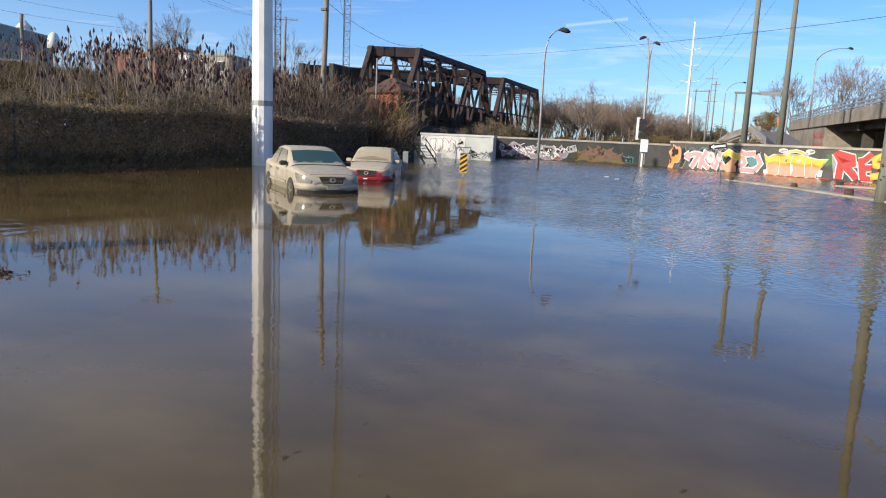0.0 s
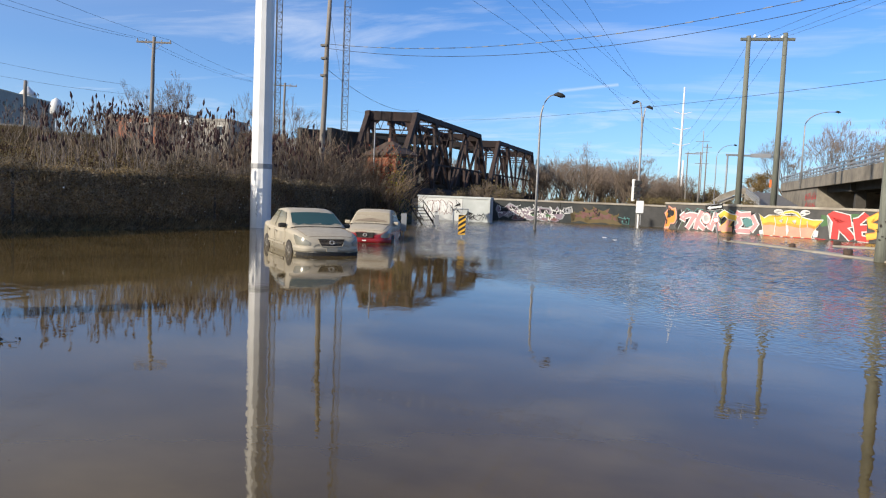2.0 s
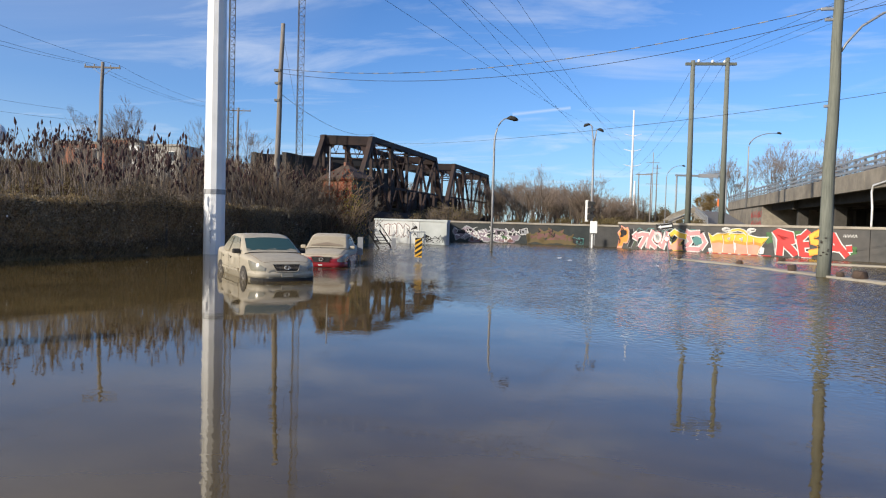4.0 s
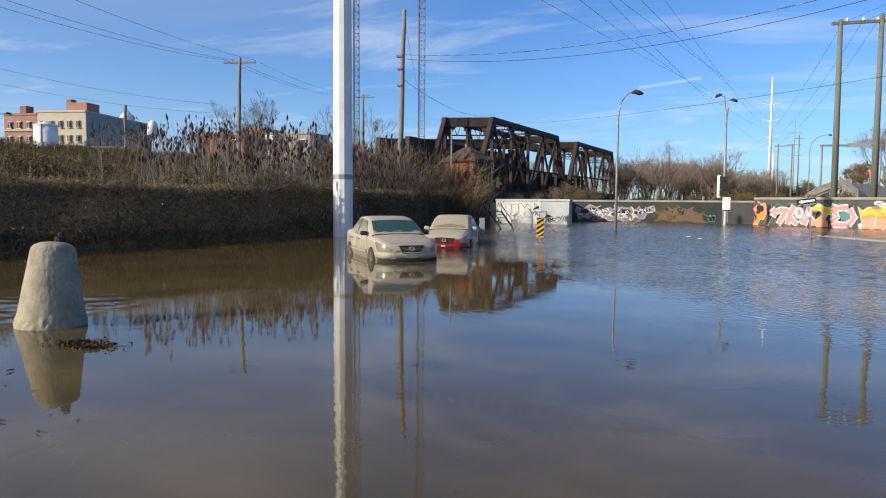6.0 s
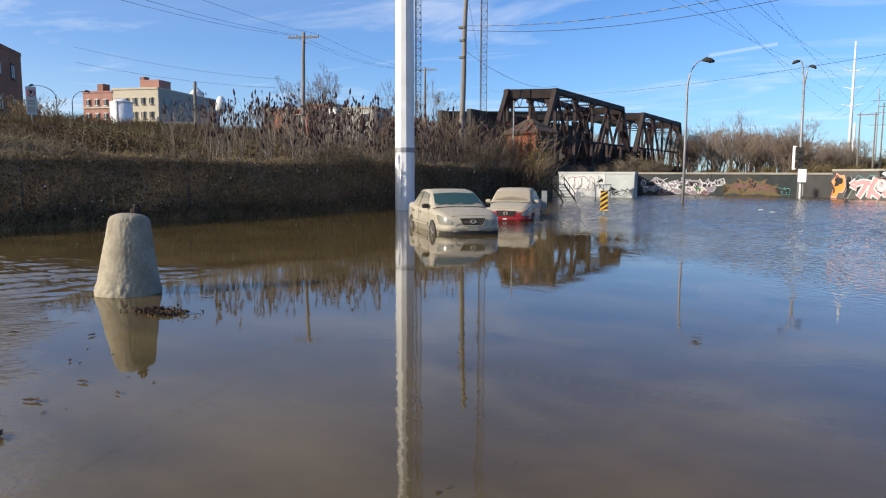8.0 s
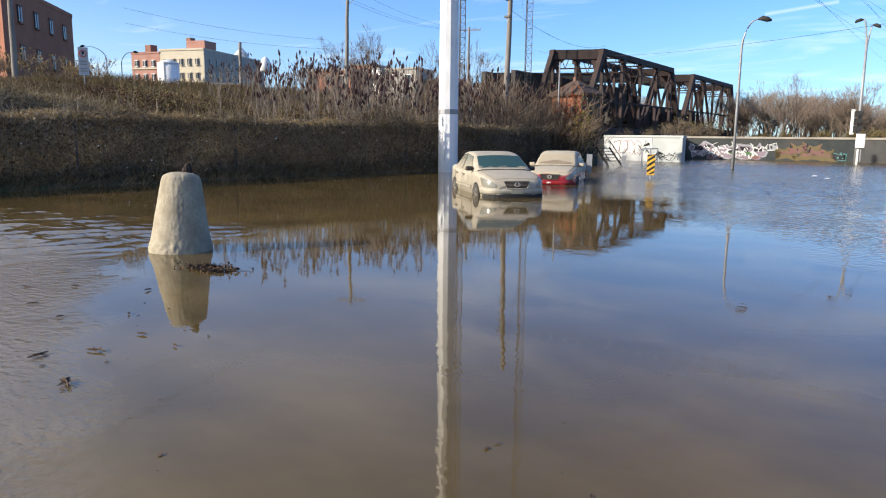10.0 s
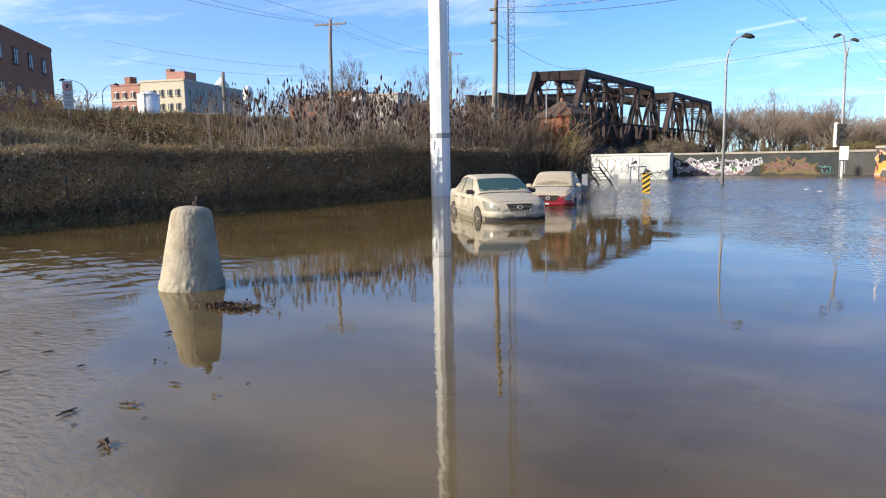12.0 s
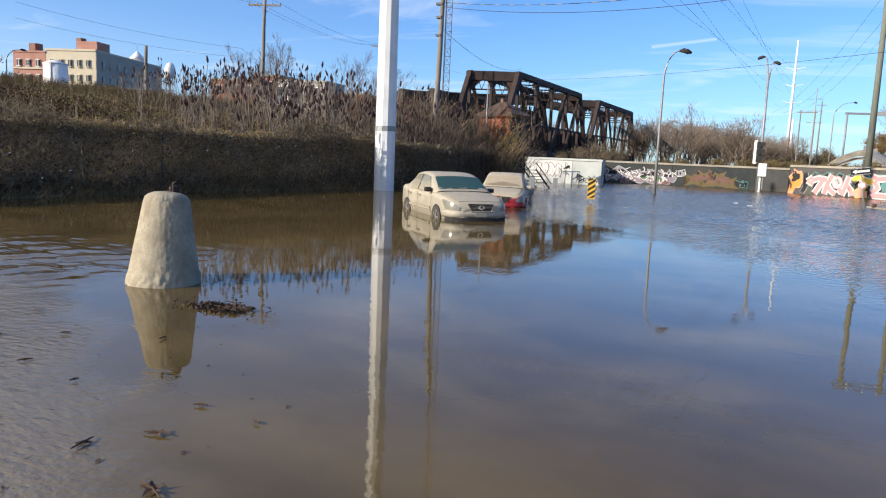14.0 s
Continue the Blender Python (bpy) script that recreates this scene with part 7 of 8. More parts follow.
# dark rusty bushes and low green patches that break up the grass
def bank_clumps(name, mat, count, each, y0, y1, d0, d1, spread, tall, label):
    cy = rng.uniform(y0, y1, count)
    cd = rng.uniform(d0, d1, count) * (1 + 0.7 * np.clip((18 - cy) / 8, 0, 1))
    yy = np.repeat(cy, each) + rng.normal(0, spread, count * each)
    xx = np.repeat(shore(cy) - cd, each) + rng.normal(0, spread * 0.7, count * each)
    keep = shore(yy) - xx > 1.1
    xx, yy = xx[keep], yy[keep]
    zz = ground_height(xx, yy) + tall * rng.beta(1.1, 1.6, len(xx))
    tagged(quads(name, leaves(np.stack([xx, yy, zz], 1), rng.uniform(0.025, 0.07, len(xx))), M[mat]), label, "leaves", kind="stuff")


bank_clumps("rust_bushes", "rust_scrub", 150, 420, 17, 44, 1.6, 8.0, 0.55, 0.8, "dark rusty brown leafy bushes on the bank")
bank_clumps("green_patches", "olive_scrub", 75, 380, -8, 34, 4.0, 8.0, 0.8, 0.22, "low olive green plants along the top of the bank")


# ---- sumac: bare forked stems with dark seed heads ----
def sumac_variant(seed):
    r = random.Random(seed)
    t = thing("sumac", "bare sumac shrub with dark upright seed heads", "shrub", "sumac thicket")
    heads = []
    for s in range(r.randint(3, 4)):
        bm = bmesh.new()
        a = r.uniform(0, 2 * math.pi)
        h = r.uniform(2.0, 3.4)
        x, y = 0.35 * math.cos(a), 0.35 * math.sin(a)
        mid = Vector((x + r.uniform(-0.2, 0.2), y + r.uniform(-0.2, 0.2), h * 0.6))
        tube(bm, [(x, y, -0.2), mid], [0.022, 0.015], 4, False)
        for f in range(r.randint(2, 3)):
            e = mid + Vector((r.uniform(-0.4, 0.4), r.uniform(-0.4, 0.4), h * r.uniform(0.28, 0.46)))
            tube(bm, [mid, mid.lerp(e, 0.5) + Vector((r.uniform(-0.08, 0.08), r.uniform(-0.08, 0.08), 0)), e], [0.016, 0.013, 0.010], 4, False)
            if r.random() < 0.7:
                heads.append((e, r.uniform(0.20, 0.32)))
            if r.random() < 0.7:
                e2 = mid.lerp(e, 0.5) + Vector((r.uniform(-0.35, 0.35), r.uniform(-0.35, 0.35), r.uniform(0.25, 0.5)))
                tube(bm, [mid.lerp(e, 0.5), e2], [0.011, 0.008], 4, False)
                if r.random() < 0.55:
                    heads.append((e2, r.uniform(0.16, 0.26)))
        part("stem", bm, M["cane"], t)
    for e, ln in heads:
        bm = bmesh.new()
        lean = Vector((r.uniform(-0.10, 0.10), r.uniform(-0.10, 0.10), 0))
        pts = [e - Vector((0, 0, 0.03)), e + lean * 0.3 + Vector((0, 0, ln * 0.25)), e + lean * 0.6 + Vector((0, 0, ln * 0.6)), e + lean + Vector((0, 0, ln))]
        tube(bm, pts, [0.016, 0.052, 0.042, 0.010], 6)
        part("seed_head", bm, M["seed"], t)
    return t


rs = random.Random(21)
sumacs = [sumac_variant(100 + k) for k in range(7)]
spots = []
tries = 0
while len(spots) < 85 and tries < 9000:
    tries += 1
    y = rs.uniform(13, 44)
    x = rs.uniform(-42, -18)
    d = float(shore(y)) - x
    # the thicket starts where the bank turns, and thins toward the open grass
    if d < (4.6 if y < 26 else 2.6) or y < -0.80 * x + 2.2 + rs.uniform(-2.5, 2.0):
        continue
    spots.append((x, y))
# a second belt of taller shrubs further along the bank
for k in range(40):
    y = rs.uniform(29, 41)
    spots.append((y * rs.uniform(-0.98, -0.60), y))
front = len(spots)
# and a tall loose row close behind the fence
for k in range(50):
    y = rs.uniform(18.5, 41)
    spots.append((float(shore(y)) - rs.uniform(1.4, 4.6), y))
for i, (x, y) in enumerate(spots):
    z = float(ground_height(np.float64(x), np.float64(y)))
    s = rs.uniform(0.66, 0.95) * (0.72 if y < -0.8 * x + 6 else 1.2 if y > 30 else 1.0) * (1.2 if i >= 85 else 1.0)
    crest = 1.6 + (0.386 * -x + 0.922 * y) * 0.112 * rs.uniform(0.82, 1.04)
    if i >= front:
        s = rs.uniform(0.75, 1.25)
    s = max(0.35, min(s, (crest - z) / 3.2))
    m = pose(x, y, z, rs.uniform(-4, 4), rs.uniform(-4, 4), rs.uniform(0, 360)) @ Matrix.Diagonal((s, s, s, 1))
    if i < len(sumacs):
        sumacs[i].matrix_basis = m
    else:
        c = copy_thing(sumacs[i % len(sumacs)], m)
        c.matrix_basis = m
# thin bare stems among them
n = 5200
yy = rng.uniform(14, 46, n)
d = rng.uniform(2.0, 14, n)
xx = shore(yy) - d
keep = yy > -0.78 * xx + 4.0 + rng.uniform(-2, 3, n)
xx, yy = xx[keep], yy[keep]
n = len(xx)
base = np.stack([xx, yy, ground_height(xx, yy)], 1)
tip = base + np.stack([rng.normal(0, 0.25, n), rng.normal(0, 0.25, n), 0.3 + 0.8 * rng.beta(1.2, 2.2, n)], 1)
tagged(quads("thicket_stems", blades(base, tip, rng.uniform(0.010, 0.028, n)), M["twig"]), "crowded thin bare stems in the sumac thicket", "stems", kind="stuff")


# ---- bare brush round the slim pole and the hut ----
def branch(out, p, d, ln, r, depth, rnd, spread, lift=0.25):
    """Collects tapered segments of a branching shoot: (start, end, r0, r1)."""
    q = p + d * ln
    out.append((p, q, r, r * 0.62))
    if depth <= 0:
        return
    for _ in range(rnd.choice((2, 3, 3))):
        nd = (d + Vector((rnd.uniform(-1, 1), rnd.uniform(-1, 1), rnd.uniform(-0.5, 0.9) + lift)) * spread).normalized()
        branch(out, p.lerp(q, rnd.uniform(0.55, 1.0)), nd, ln * rnd.uniform(0.55, 0.85), r * 0.58, depth - 1, rnd, spread, lift)


def segs_mesh(segs, sides):
    bm = bmesh.new()
    for p, q, a, b in segs:
        tube(bm, [p, q], [a, b], sides, False)
    return bm


def brush_variant(seed):
    r = random.Random(seed)
    t = thing("brush", "bare tangled brown brush on the bank", "shrub", "brush on the bank")
    stems, twigs = [], []
    for s in range(r.randint(7, 10)):
        segs = []
        d = Vector((r.uniform(-0.9, 0.9), r.uniform(-0.9, 0.9), 1)).normalized()
        branch(segs, Vector((r.uniform(-0.4, 0.4), r.uniform(-0.4, 0.4), -0.1)), d, r.uniform(0.7, 1.5), 0.022, 3, r, 0.75, 0.05)
        stems += [q for q in segs if q[2] > 0.007]
        twigs += [q for q in segs if q[2] <= 0.007]
    tagged(part("shoot", segs_mesh(stems, 4), M["twig"], t), kind="stuff")
    b = np.array([list(p) for p, q, *_ in twigs]); e = np.array([list(q) for p, q, *_ in twigs])
    tagged(quads("twig", blades(b, e, np.full(len(b), 0.014)), M["twig"], t), kind="stuff")
    return t


brushes = [brush_variant(300 + k) for k in range(5)]
spots = []
while len(spots) < 92:
    y = 45 - 15 * rs.random() ** 1.6
    d = rs.uniform(0.9, 7.0)
    x = float(shore(y)) - d
    if math.hypot(x + 16.4, y - 27.4) < 1.0 or (-18.6 < x < -14.0 and 40.6 < y < 46):
        continue
    spots.append((x, y))
spots += [(x, 42.3 - 0.43 * (x + 17.55) - rs.uniform(0.5, 1.0)) for x in [rs.uniform(-17.8, -15.3) for k in range(26)]]
for i, (x, y) in enumerate(spots):
    z = float(ground_height(np.float64(x), np.float64(y)))
    s = rs.uniform(0.75, 1.25) * (0.95 if y > 42 else 1.2 if y > 35 else 0.75)
    m = pose(x, y, z - 0.05, 0, 0, rs.uniform(0, 360)) @ Matrix.Diagonal((s, s, s * 1.1, 1))
    c = brushes[i] if i < len(brushes) else copy_thing(brushes[i % len(brushes)], m)
    c.matrix_basis = m

# creeper by the hut: red and yellow leaves
for nm, mt, cx, cy, cz, sx, sz, n, lbl in (("red_creeper", "red_leaf", -16.2, 41.0, 2.5, 0.7, 0.9, 420, "red creeper leaves on the brick hut"), ("red_creeper", "red_leaf", -15.3, 40.8, 3.8, 0.35, 0.5, 160, "red creeper leaves under the hut roof"),
                                           ("yellow_creeper", "yellow_leaf", -14.8, 40.7, 2.1, 0.45, 1.0, 420, "yellow green creeper leaves beside the hut")):
    c = np.stack([rng.normal(cx, sx, n), rng.normal(cy, 0.25, n), np.clip(rng.normal(cz, sz, n), 0.3, 4.8)], 1)
    tagged(quads(nm, leaves(c, rng.uniform(0.04, 0.09, n)), M[mt]), lbl, "leaves", kind="stuff")
    b = np.stack([rng.normal(cx, sx, 160), rng.normal(cy, 0.2, 160), rng.uniform(0.2, cz + 0.5, 160)], 1)
    tagged(quads("creeper_stems", blades(b, b + rng.normal(0, 0.5, (160, 3)) * [0.6, 0.3, 1.0], np.full(160, 0.02)), M["twig"]), "bare creeper stems by the hut", "stems", kind="stuff")


# ---- trees ----
def tree_variant(name, label, seed, height, mat, depth, spread, trunk_r, fine, leafy=0, leaf_mat=None, group="far bare trees", clump=1):
    r = random.Random(seed)
    t = thing(name, label, "tree", group)
    segs = []
    for k in range(clump):
        d = Vector((r.uniform(-0.25, 0.25), r.uniform(-0.25, 0.25), 1)).normalized()
        branch(segs, Vector((r.uniform(-0.6, 0.6) * (clump > 1), r.uniform(-0.6, 0.6) * (clump > 1), -0.3)), d, height * 0.30, trunk_r, depth, r, spread, 0.3)
    part("trunk", segs_mesh([s for s in segs if s[2] > trunk_r * 0.15], 5), M["bark"], t)
    thin = [s for s in segs if s[2] <= trunk_r * 0.15]
    b = np.array([list(p) for p, *_ in thin]); e = np.array([list(s[1]) for s in thin])
    quads("crown", blades(b, e, np.full(len(b), fine)), mat, t)
    if leafy:
        idx = rng.integers(0, len(e), leafy)
        quads("foliage", leaves(e[idx] + rng.normal(0, 0.25, (leafy, 3)), rng.uniform(0.05, 0.13, leafy)), leaf_mat, t)
    return t


def scatter(variants, spots, lo, hi, seed):
    r = random.Random(seed)
    for i, (x, y, z) in enumerate(spots):
        s = r.uniform(lo, hi)
        m = pose(x, y, z, 0, 0, r.uniform(0, 360)) @ Matrix.Diagonal((s * r.uniform(0.9, 1.25), s, s, 1))
        c = variants[i] if i < len(variants) else copy_thing(variants[i % len(variants)], m)
        c.matrix_basis = m


# bare trees beyond the north wall
far = [tree_variant("bare_tree", "grey-brown bare tree beyond the flood wall", 500 + k, 8.0, M["far_twig"], 6, 0.80, 0.09, 0.022, clump=4) for k in range(4)]
pts = [(rs.uniform(-22, -1), rs.uniform(118, 165), 1.0) for k in range(46)] + [(rs.uniform(-1, 8), rs.uniform(165, 185), 0.2) for k in range(10)]
pts += [(rs.uniform(-75, -27), rs.uniform(180, 205), 1.0) for k in range(22)]
pts += [(-0.31 * y + rs.uniform(-8, 6), y, 0.8) for y in [rs.uniform(138, 165) for k in range(26)]]
scatter(far, pts, 0.95, 1.5, 4)
# low olive scrub along the top of the wall and by the poles
scrub = [tree_variant("scrub_bush", "low olive and straw scrub behind the flood wall", 600 + k, 3.4, M["far_twig"], 4, 0.9, 0.05, 0.030, 900, M["olive_crown"], "scrub behind the wall", 4) for k in range(3)]
pts = [(rs.uniform(-12, 12), rs.uniform(84, 112), 0.6) for k in range(22)] + [(rs.uniform(0, 26), rs.uniform(125, 165), 1.0) for k in range(60)]
pts = [p for p in pts if not (-33 < p[0] < -19.5 and p[1] > 66) and not (11.5 < p[0] < 21.5 and 86 < p[1] < 129)]
scatter(scrub, pts, 0.55, 1.0, 5)
back = [tree_variant("back_bush", "tall olive-brown thicket in the distance", 650 + k, 6.5, M["far_twig"], 5, 0.8, 0.08, 0.05, 1500, M["olive_crown"], "far thickets", 4) for k in range(2)]
scatter(back, [(rs.uniform(-4, 20), rs.uniform(175, 200), 1.0) for k in range(26)], 0.8, 1.25, 8)
# brush under the trusses
ub = [tree_variant("bridge_brush", "straw-coloured brush growing under the railway truss", 700 + k, 3.8, M["bark"], 5, 0.85, 0.04, 0.024, 140, M["olive_crown"], "brush under the bridge", 4) for k in range(2)]
scatter(ub, [(rs.uniform(-22.5, -15), rs.uniform(66, 100), 0.9) for k in range(28)], 0.5, 1.05, 6)
# trees by the overpass
bt = [tree_variant("bare_tree", "tall bare grey tree behind the overpass", 800 + k, 12.5, M["far_twig"], 7, 0.74, 0.12, 0.024, clump=3, group="trees by the overpass") for k in range(2)]
scatter(bt, [(31.5, 126, 1.2), (36.0, 120, 1.2), (41.0, 116, 1.2), (29.0, 133, 1.2), (24.5, 145, 1.2)], 1.25, 1.6, 7)
scatter([tree_variant("autumn_tree", "tree with thin orange-brown leaves by the ramp", 850, 8.0, M["yellow_crown"], 6, 0.75, 0.16, 0.04, 3600, M["yellow_crown"], "trees by the ramp", 3)], [(21.5, 158, 1.2)], 1.35, 1.35, 8)
# bare trees beyond the sumac and by the brick building
wt = [tree_variant("bare_tree", "tall bare tree beyond the sumac", 900 + k, 15.5, M["bark"], 7, 0.46, 0.11, 0.022, clump=2, group="trees beyond the sumac") for k in range(2)]
scatter(wt, [(-76.0, 92.0, 4.0), (-71.0, 93.5, 4.0), (-56.0, 96, 3.0)], 0.95, 1.1, 9)
mt = [tree_variant("street_tree", "leafless street tree before the brick building", 950, 6.0, M["twig"], 5, 0.65, 0.09, 0.03, 260, M["yellow_crown"], "street trees", 2)]
scatter(mt, [(-66.5, 41.5, 4.0), (-60.0, 36.0, 4.0), (-63.0, 31.5, 4.0), (-70.0, 27.0, 4.0), (-120.0, 92.0, 4.0), (-124.0, 90.0, 4.0)], 0.8, 1.1, 10)


# ---- overhead wires ----
def wire(a, b, sag, r=0.014, label="thin black overhead wire", kinds=30, group="overhead wires", loops=False):
    a, b = Vector(a), Vector(b)
    pts = []
    for k in range(kinds + 1):
        f = k / kinds
        p = a.lerp(b, f)
        p.z -= sag * 4 * f * (1 - f)
        pts.append(p)
    ob = part("overhead_wire", tube(bmesh.new(), pts, r, 5), M["cable"])
    tagged(ob, label, "wire", group)
    if loops:
        for f in np.arange(0.03, 0.98, 0.035):
            p = a.lerp(b, f); p.z -= sag * 4 * f * (1 - f)
            q = a.lerp(b, f + 0.012); q.z -= sag * 4 * (f + 0.012) * (1 - f - 0.012)
            part("spacer", tube(bmesh.new(), [p, q], 0.024, 5), M["galv"], ob)
    return ob


# transmission lines to the far white pole
for (x, y, z), dz, dx in (((-10.46, 38.28, 14.0), 24.5, -2.2), ((-8.4, 38.9, 14.0), 20.5, -2.2), ((-6.87, 39.36, 14.0), 16.5, -2.2), ((-6.5, 39.5, 14.1), 24.5, 2.2), ((-5.24, 39.85, 14.0), 20.5, 2.2), ((-3.95, 40.24, 14.0), 16.5, 2.2)):
    far_p = Vector((6.95 + dx, 189.7, dz))
    near_p = Vector((x, y, z))
    d = near_p - far_p
    wire(far_p, far_p + d * 1.9 + Vector((0, 0, 4.0)), 3.0, 0.010)
# cables from the slim pole to the tall pole
wire((-18.5, 37.96, 10.45), (8.55, 28.6, 10.15), 1.1, 0.013, "sagging black cable with pale spacers", loops=True)
wire((-18.5, 37.96, 10.2), (8.55, 28.6, 9.75), 1.25, 0.013, "sagging black cable between wooden poles")
wire((-49.5, 110.0, 16.0), (8.5, 28.6, 6.6), 1.6, 0.010)
wire((8.55, 28.6, 10.2), (24.0, 16.0, 12.0), 0.5, 0.013)
wire((8.55, 28.6, 9.8), (24.0, 16.0, 11.4), 0.5, 0.013)
wire((8.5, 28.6, 6.6), (26.0, 14.0, 9.0), 0.4, 0.010)
wire((8.3, 71.05, 17.6), (30.0, 30.0, 23.0), 1.2, 0.013)
wire((9.9, 71.5, 17.7), (34.0, 32.0, 24.0), 1.2, 0.013)
wire((11.2, 72.0, 17.9), (38.0, 35.0, 25.0), 1.2, 0.013)
wire((8.3, 71.05, 17.6), (2.0, 155.0, 13.0), 2.0, 0.013)
wire((9.9, 71.5, 17.7), (4.0, 156.0, 13.0), 2.0, 0.013)
wire((11.2, 72.0, 17.9), (6.0, 157.0, 13.0), 2.0, 0.013)
# street wires on the bank
for dx, dz in ((-1.3, 14.0), (-0.6, 14.0), (1.3, 14.0)):
    a = (-40.6 + dx * 0.95, 50.1 + dx * 0.28, dz)
    wire(a, (-24.5 + dx, 12.0, 9.6 + 0.3 * dx), 0.5, 0.010)
    wire(a, (-50.2 + dx, 89.0, 16.8), 0.9, 0.010)
wire((-44.0, 51.2, 10.4), (-58.0, 40.0, 12.7), 0.4, 0.010)
wire((-44.0, 51.2, 9.6), (-58.0, 40.0, 11.4), 0.4, 0.010)
wire((-44.0, 51.2, 10.4), (-56.0, 80.0, 10.0), 0.6, 0.010)
wire((-18.5, 37.96, 9.0), (-24.6, 73.0, 11.2), 0.9, 0.013)
wire((-18.4, 37.96, 12.4), (-49.5, 110.0, 15.0), 1.0, 0.009)


# ---- stones on the kerb ----
def stone(x, y, z, s, seed):
    t = bmesh.new()
    bmesh.ops.create_icosphere(t, subdivisions=2, radius=1.0)
    for v in t.verts:
        k = 1 + 0.22 * noise.noise(v.co * 1.4 + Vector((seed, 0, 0)))
        u = max(abs(v.co.x), abs(v.co.y)) ** 0.5 + 0.25
        v.co = Vector((v.co.x / u * 0.23 * s * k, v.co.y / u * 0.20 * s * k, max(min(v.co.z * 0.21, 0.13) * s * k, -0.1)))
    ob = part("stone_block", t, M["roof"])
    ob.matrix_basis = pose(x, y, z, 0, 0, seed * 40)
    tagged(ob, "dark rough stone block on the pale kerb", "stone", "stones on the kerb")


for i, (x, y, s) in enumerate(((6.7, 35.2, 0.8), (7.95, 30.9, 1.15), (9.25, 27.1, 1.35), (8.85, 27.9, 0.75), (9.7, 40.2, 1.0), (4.4, 39.4, 0.7))):
    stone(x, y, 0.10 + 0.06 * s, s, i + 1)

# ---- leaves, twigs and floating litter ----
c0 = np.stack([rng.normal(-6.28, 0.22, 300), rng.normal(5.26, 0.10, 300), rng.uniform(0.004, 0.035, 300)], 1)
tagged(quads("floating_debris", leaves(c0, rng.uniform(0.012, 0.035, 300)), M["dead_leaf"]), "raft of dead leaves and twigs floating beside the bollard", "debris", kind="stuff")
tw = np.stack([rng.normal(-6.28, 0.22, 70), rng.normal(5.26, 0.10, 70), rng.uniform(0.008, 0.04, 70)], 1)
tagged(quads("floating_twigs", blades(tw, tw + rng.normal(0, 0.07, (70, 3)) * [1, 1, 0.15], np.full(70, 0.008)), M["dead_leaf"]), "small twigs floating beside the bollard", "debris", kind="stuff")


def dead_leaf(x, y, s, seed, twig=True):
    r = random.Random(seed)
    bm = bmesh.new()
    k = 10
    c = bm.verts.new((0, 0, 0.012))
    ring = []
    for i in range(k):
        a = 2 * math.pi * i / k
        rad = s * (1.0 if i % 2 == 0 else 0.42) * r.uniform(0.7, 1.1)
        ring.append(bm.verts.new((rad * math.cos(a), rad * 0.8 * math.sin(a), 0.006 + r.uniform(0, 0.35) * s)))
    for i in range(k):
        bm.faces.new((c, ring[i], ring[(i + 1) % k]))
    if twig:
        tube(bm, [(-s * 1.3, 0.1 * s, 0.012), (0, 0, 0.02), (s * 1.2, -0.3 * s, 0.014)], 0.005, 4)
    ob = part("dead_leaf", bm, M["dead_leaf"])
    ob.matrix_basis = pose(x, y, 0.002, 0, 0, r.uniform(0, 360))
    tagged(ob, "curled wet brown leaf on the shallow water", "leaf", "fallen leaves")


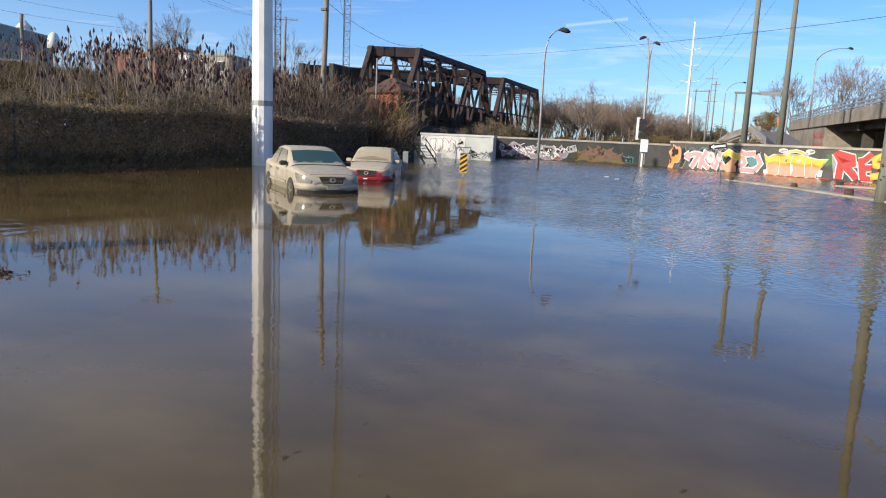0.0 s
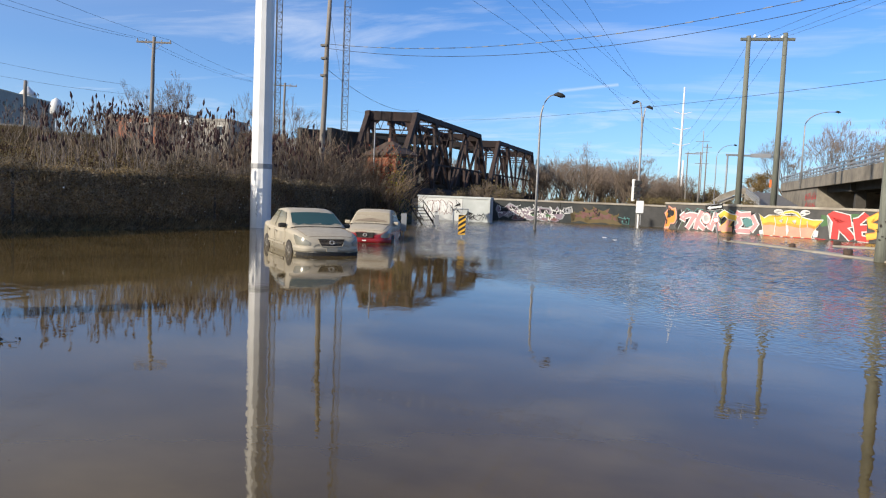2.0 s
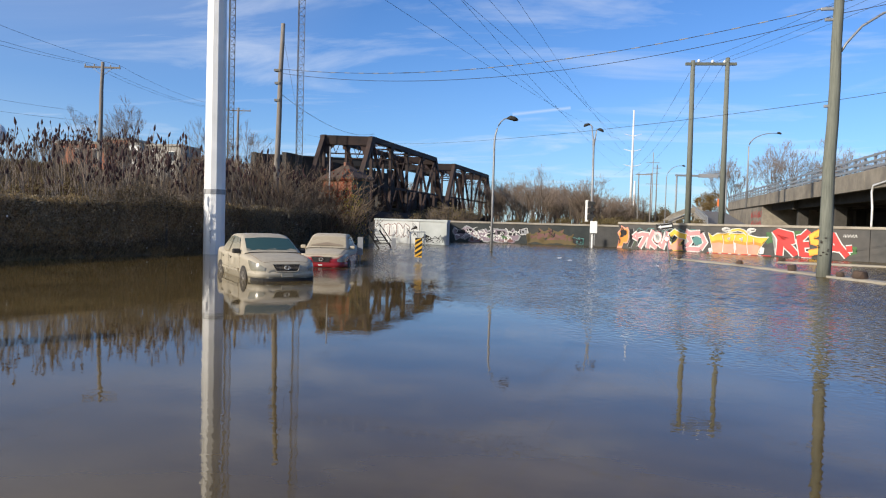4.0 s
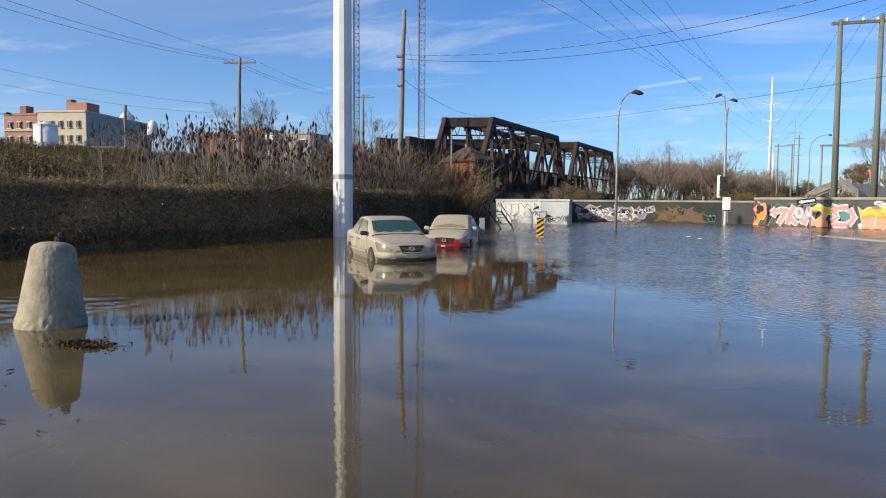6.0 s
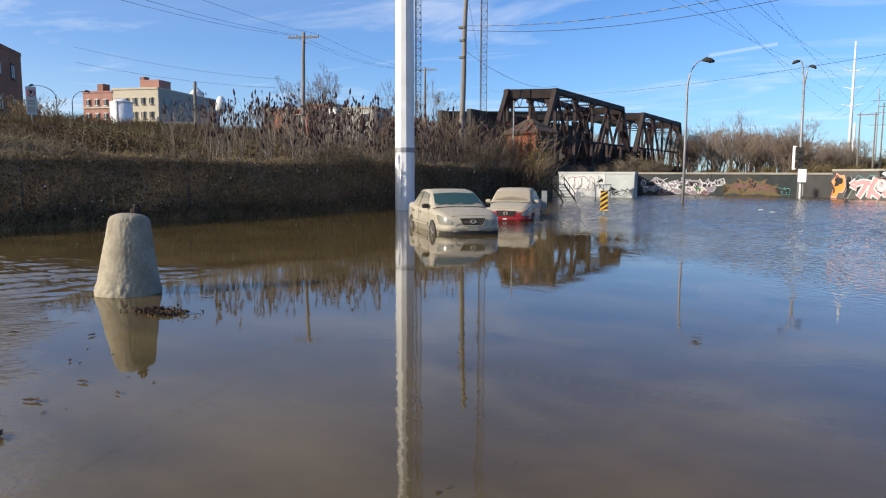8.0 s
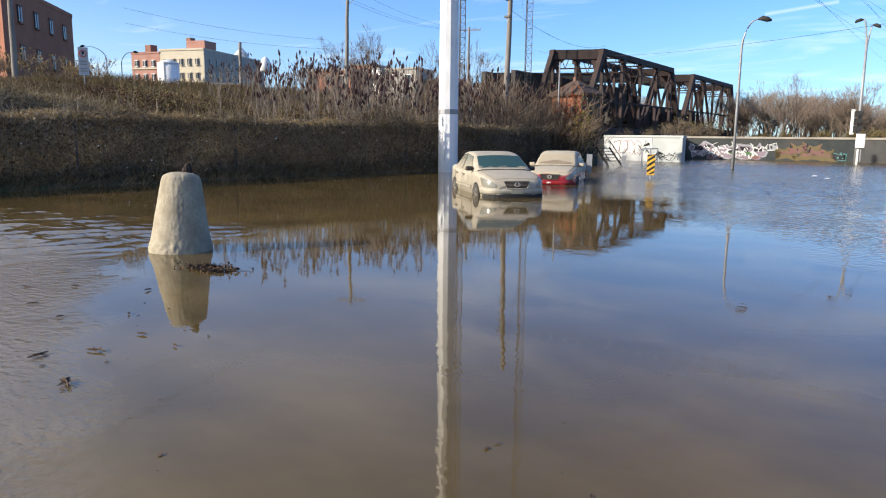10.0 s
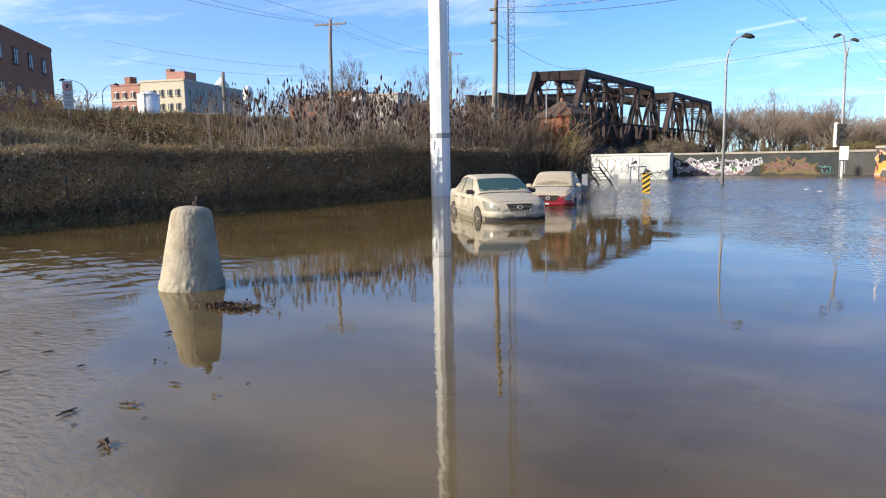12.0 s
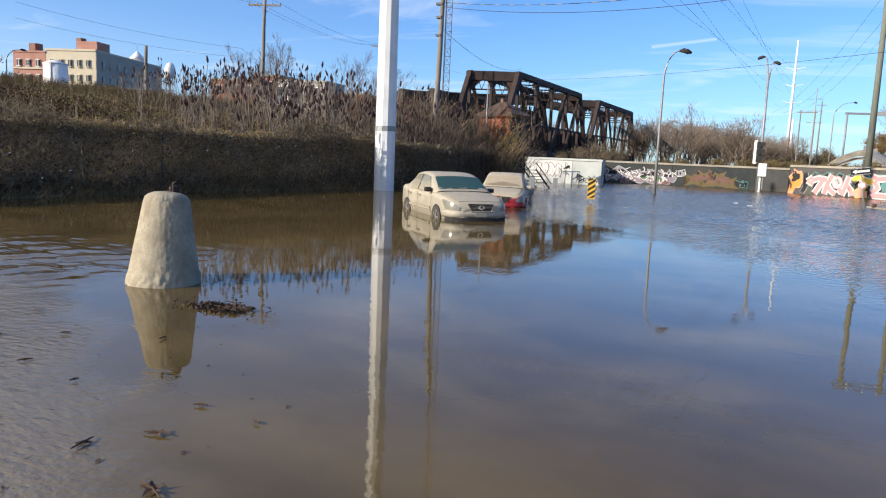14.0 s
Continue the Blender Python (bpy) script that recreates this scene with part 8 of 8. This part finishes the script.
for i, (x, y, s) in enumerate(((-3.94, 2.09, 0.11), (-4.42, 2.60, 0.085), (-4.66, 2.30, 0.085), (-2.61, 0.89, 0.07), (-4.53, 3.06, 0.045), (-6.28, 3.13, 0.05), (-4.05, 3.0, 0.03), (-7.1, 3.5, 0.06),
                               (-5.3, 2.0, 0.04), (-6.0, 2.6, 0.05), (-5.2, 3.4, 0.04), (-7.6, 4.2, 0.06), (-5.9, 4.1, 0.04), (-3.1, 1.2, 0.035), (-6.7, 3.8, 0.04), (-5.6, 3.0, 0.03))):
    dead_leaf(x, y, s * 0.8, i + 40)
n = 110
c = np.stack([rng.uniform(-8.2, -1.8, n), rng.uniform(0.6, 4.8, n), np.full(n, 0.008)], 1)
c = c[(-c[:, 0] - 0.85 * c[:, 1]) > 0.6]
tagged(quads("leaf_scraps", leaves(c, rng.uniform(0.008, 0.028, len(c))) * [1, 1, 0.2] + [0, 0, 0.006], M["dead_leaf"]), "dark scraps of leaf on the silty shallows", "debris", kind="stuff")
n = 12
c = np.stack([rng.uniform(-2.2, 2.5, n), rng.uniform(1.4, 3.6, n), np.full(n, 0.006)], 1)
tagged(quads("sunken_scraps", leaves(c, rng.uniform(0.015, 0.05, n)) * [1, 1, 0.1] + [0, 0, 0.006], M["dead_leaf"]), "dull scraps just under the brown water", "debris", kind="stuff")
for x, y in ((2.4, 33.0), (3.0, 31.0)):
    ob = part("floating_scrap", bbox(-0.10, 0.10, -0.04, 0.04, -0.02, 0.025, 0.01), M["sign_pale"])
    ob.matrix_basis = pose(x - 4.2, y + 3.0, 0, 0, 0, 20)
    tagged(ob, "small pale scrap floating on the flood water", "litter", "floating scraps")
# bare shrubs with a few leaves before the brick building
shr = [tree_variant("street_shrub", "bare shrub with a few yellow leaves before the brick building", 950 + k, 5.5, M["bark"], 5, 0.6, 0.06, 0.03, 160, M["yellow_crown"], "shrubs on the upper street", 4) for k in range(2)]
scatter(shr, [(-60.5, 33.5, 4.0), (-63.5, 37.5, 4.0), (-57.0, 29.5, 4.0), (-66.0, 42.0, 4.0), (-70.5, 28.5, 4.0), (-62.0, 40.5, 4.0)], 0.8, 1.25, 11)
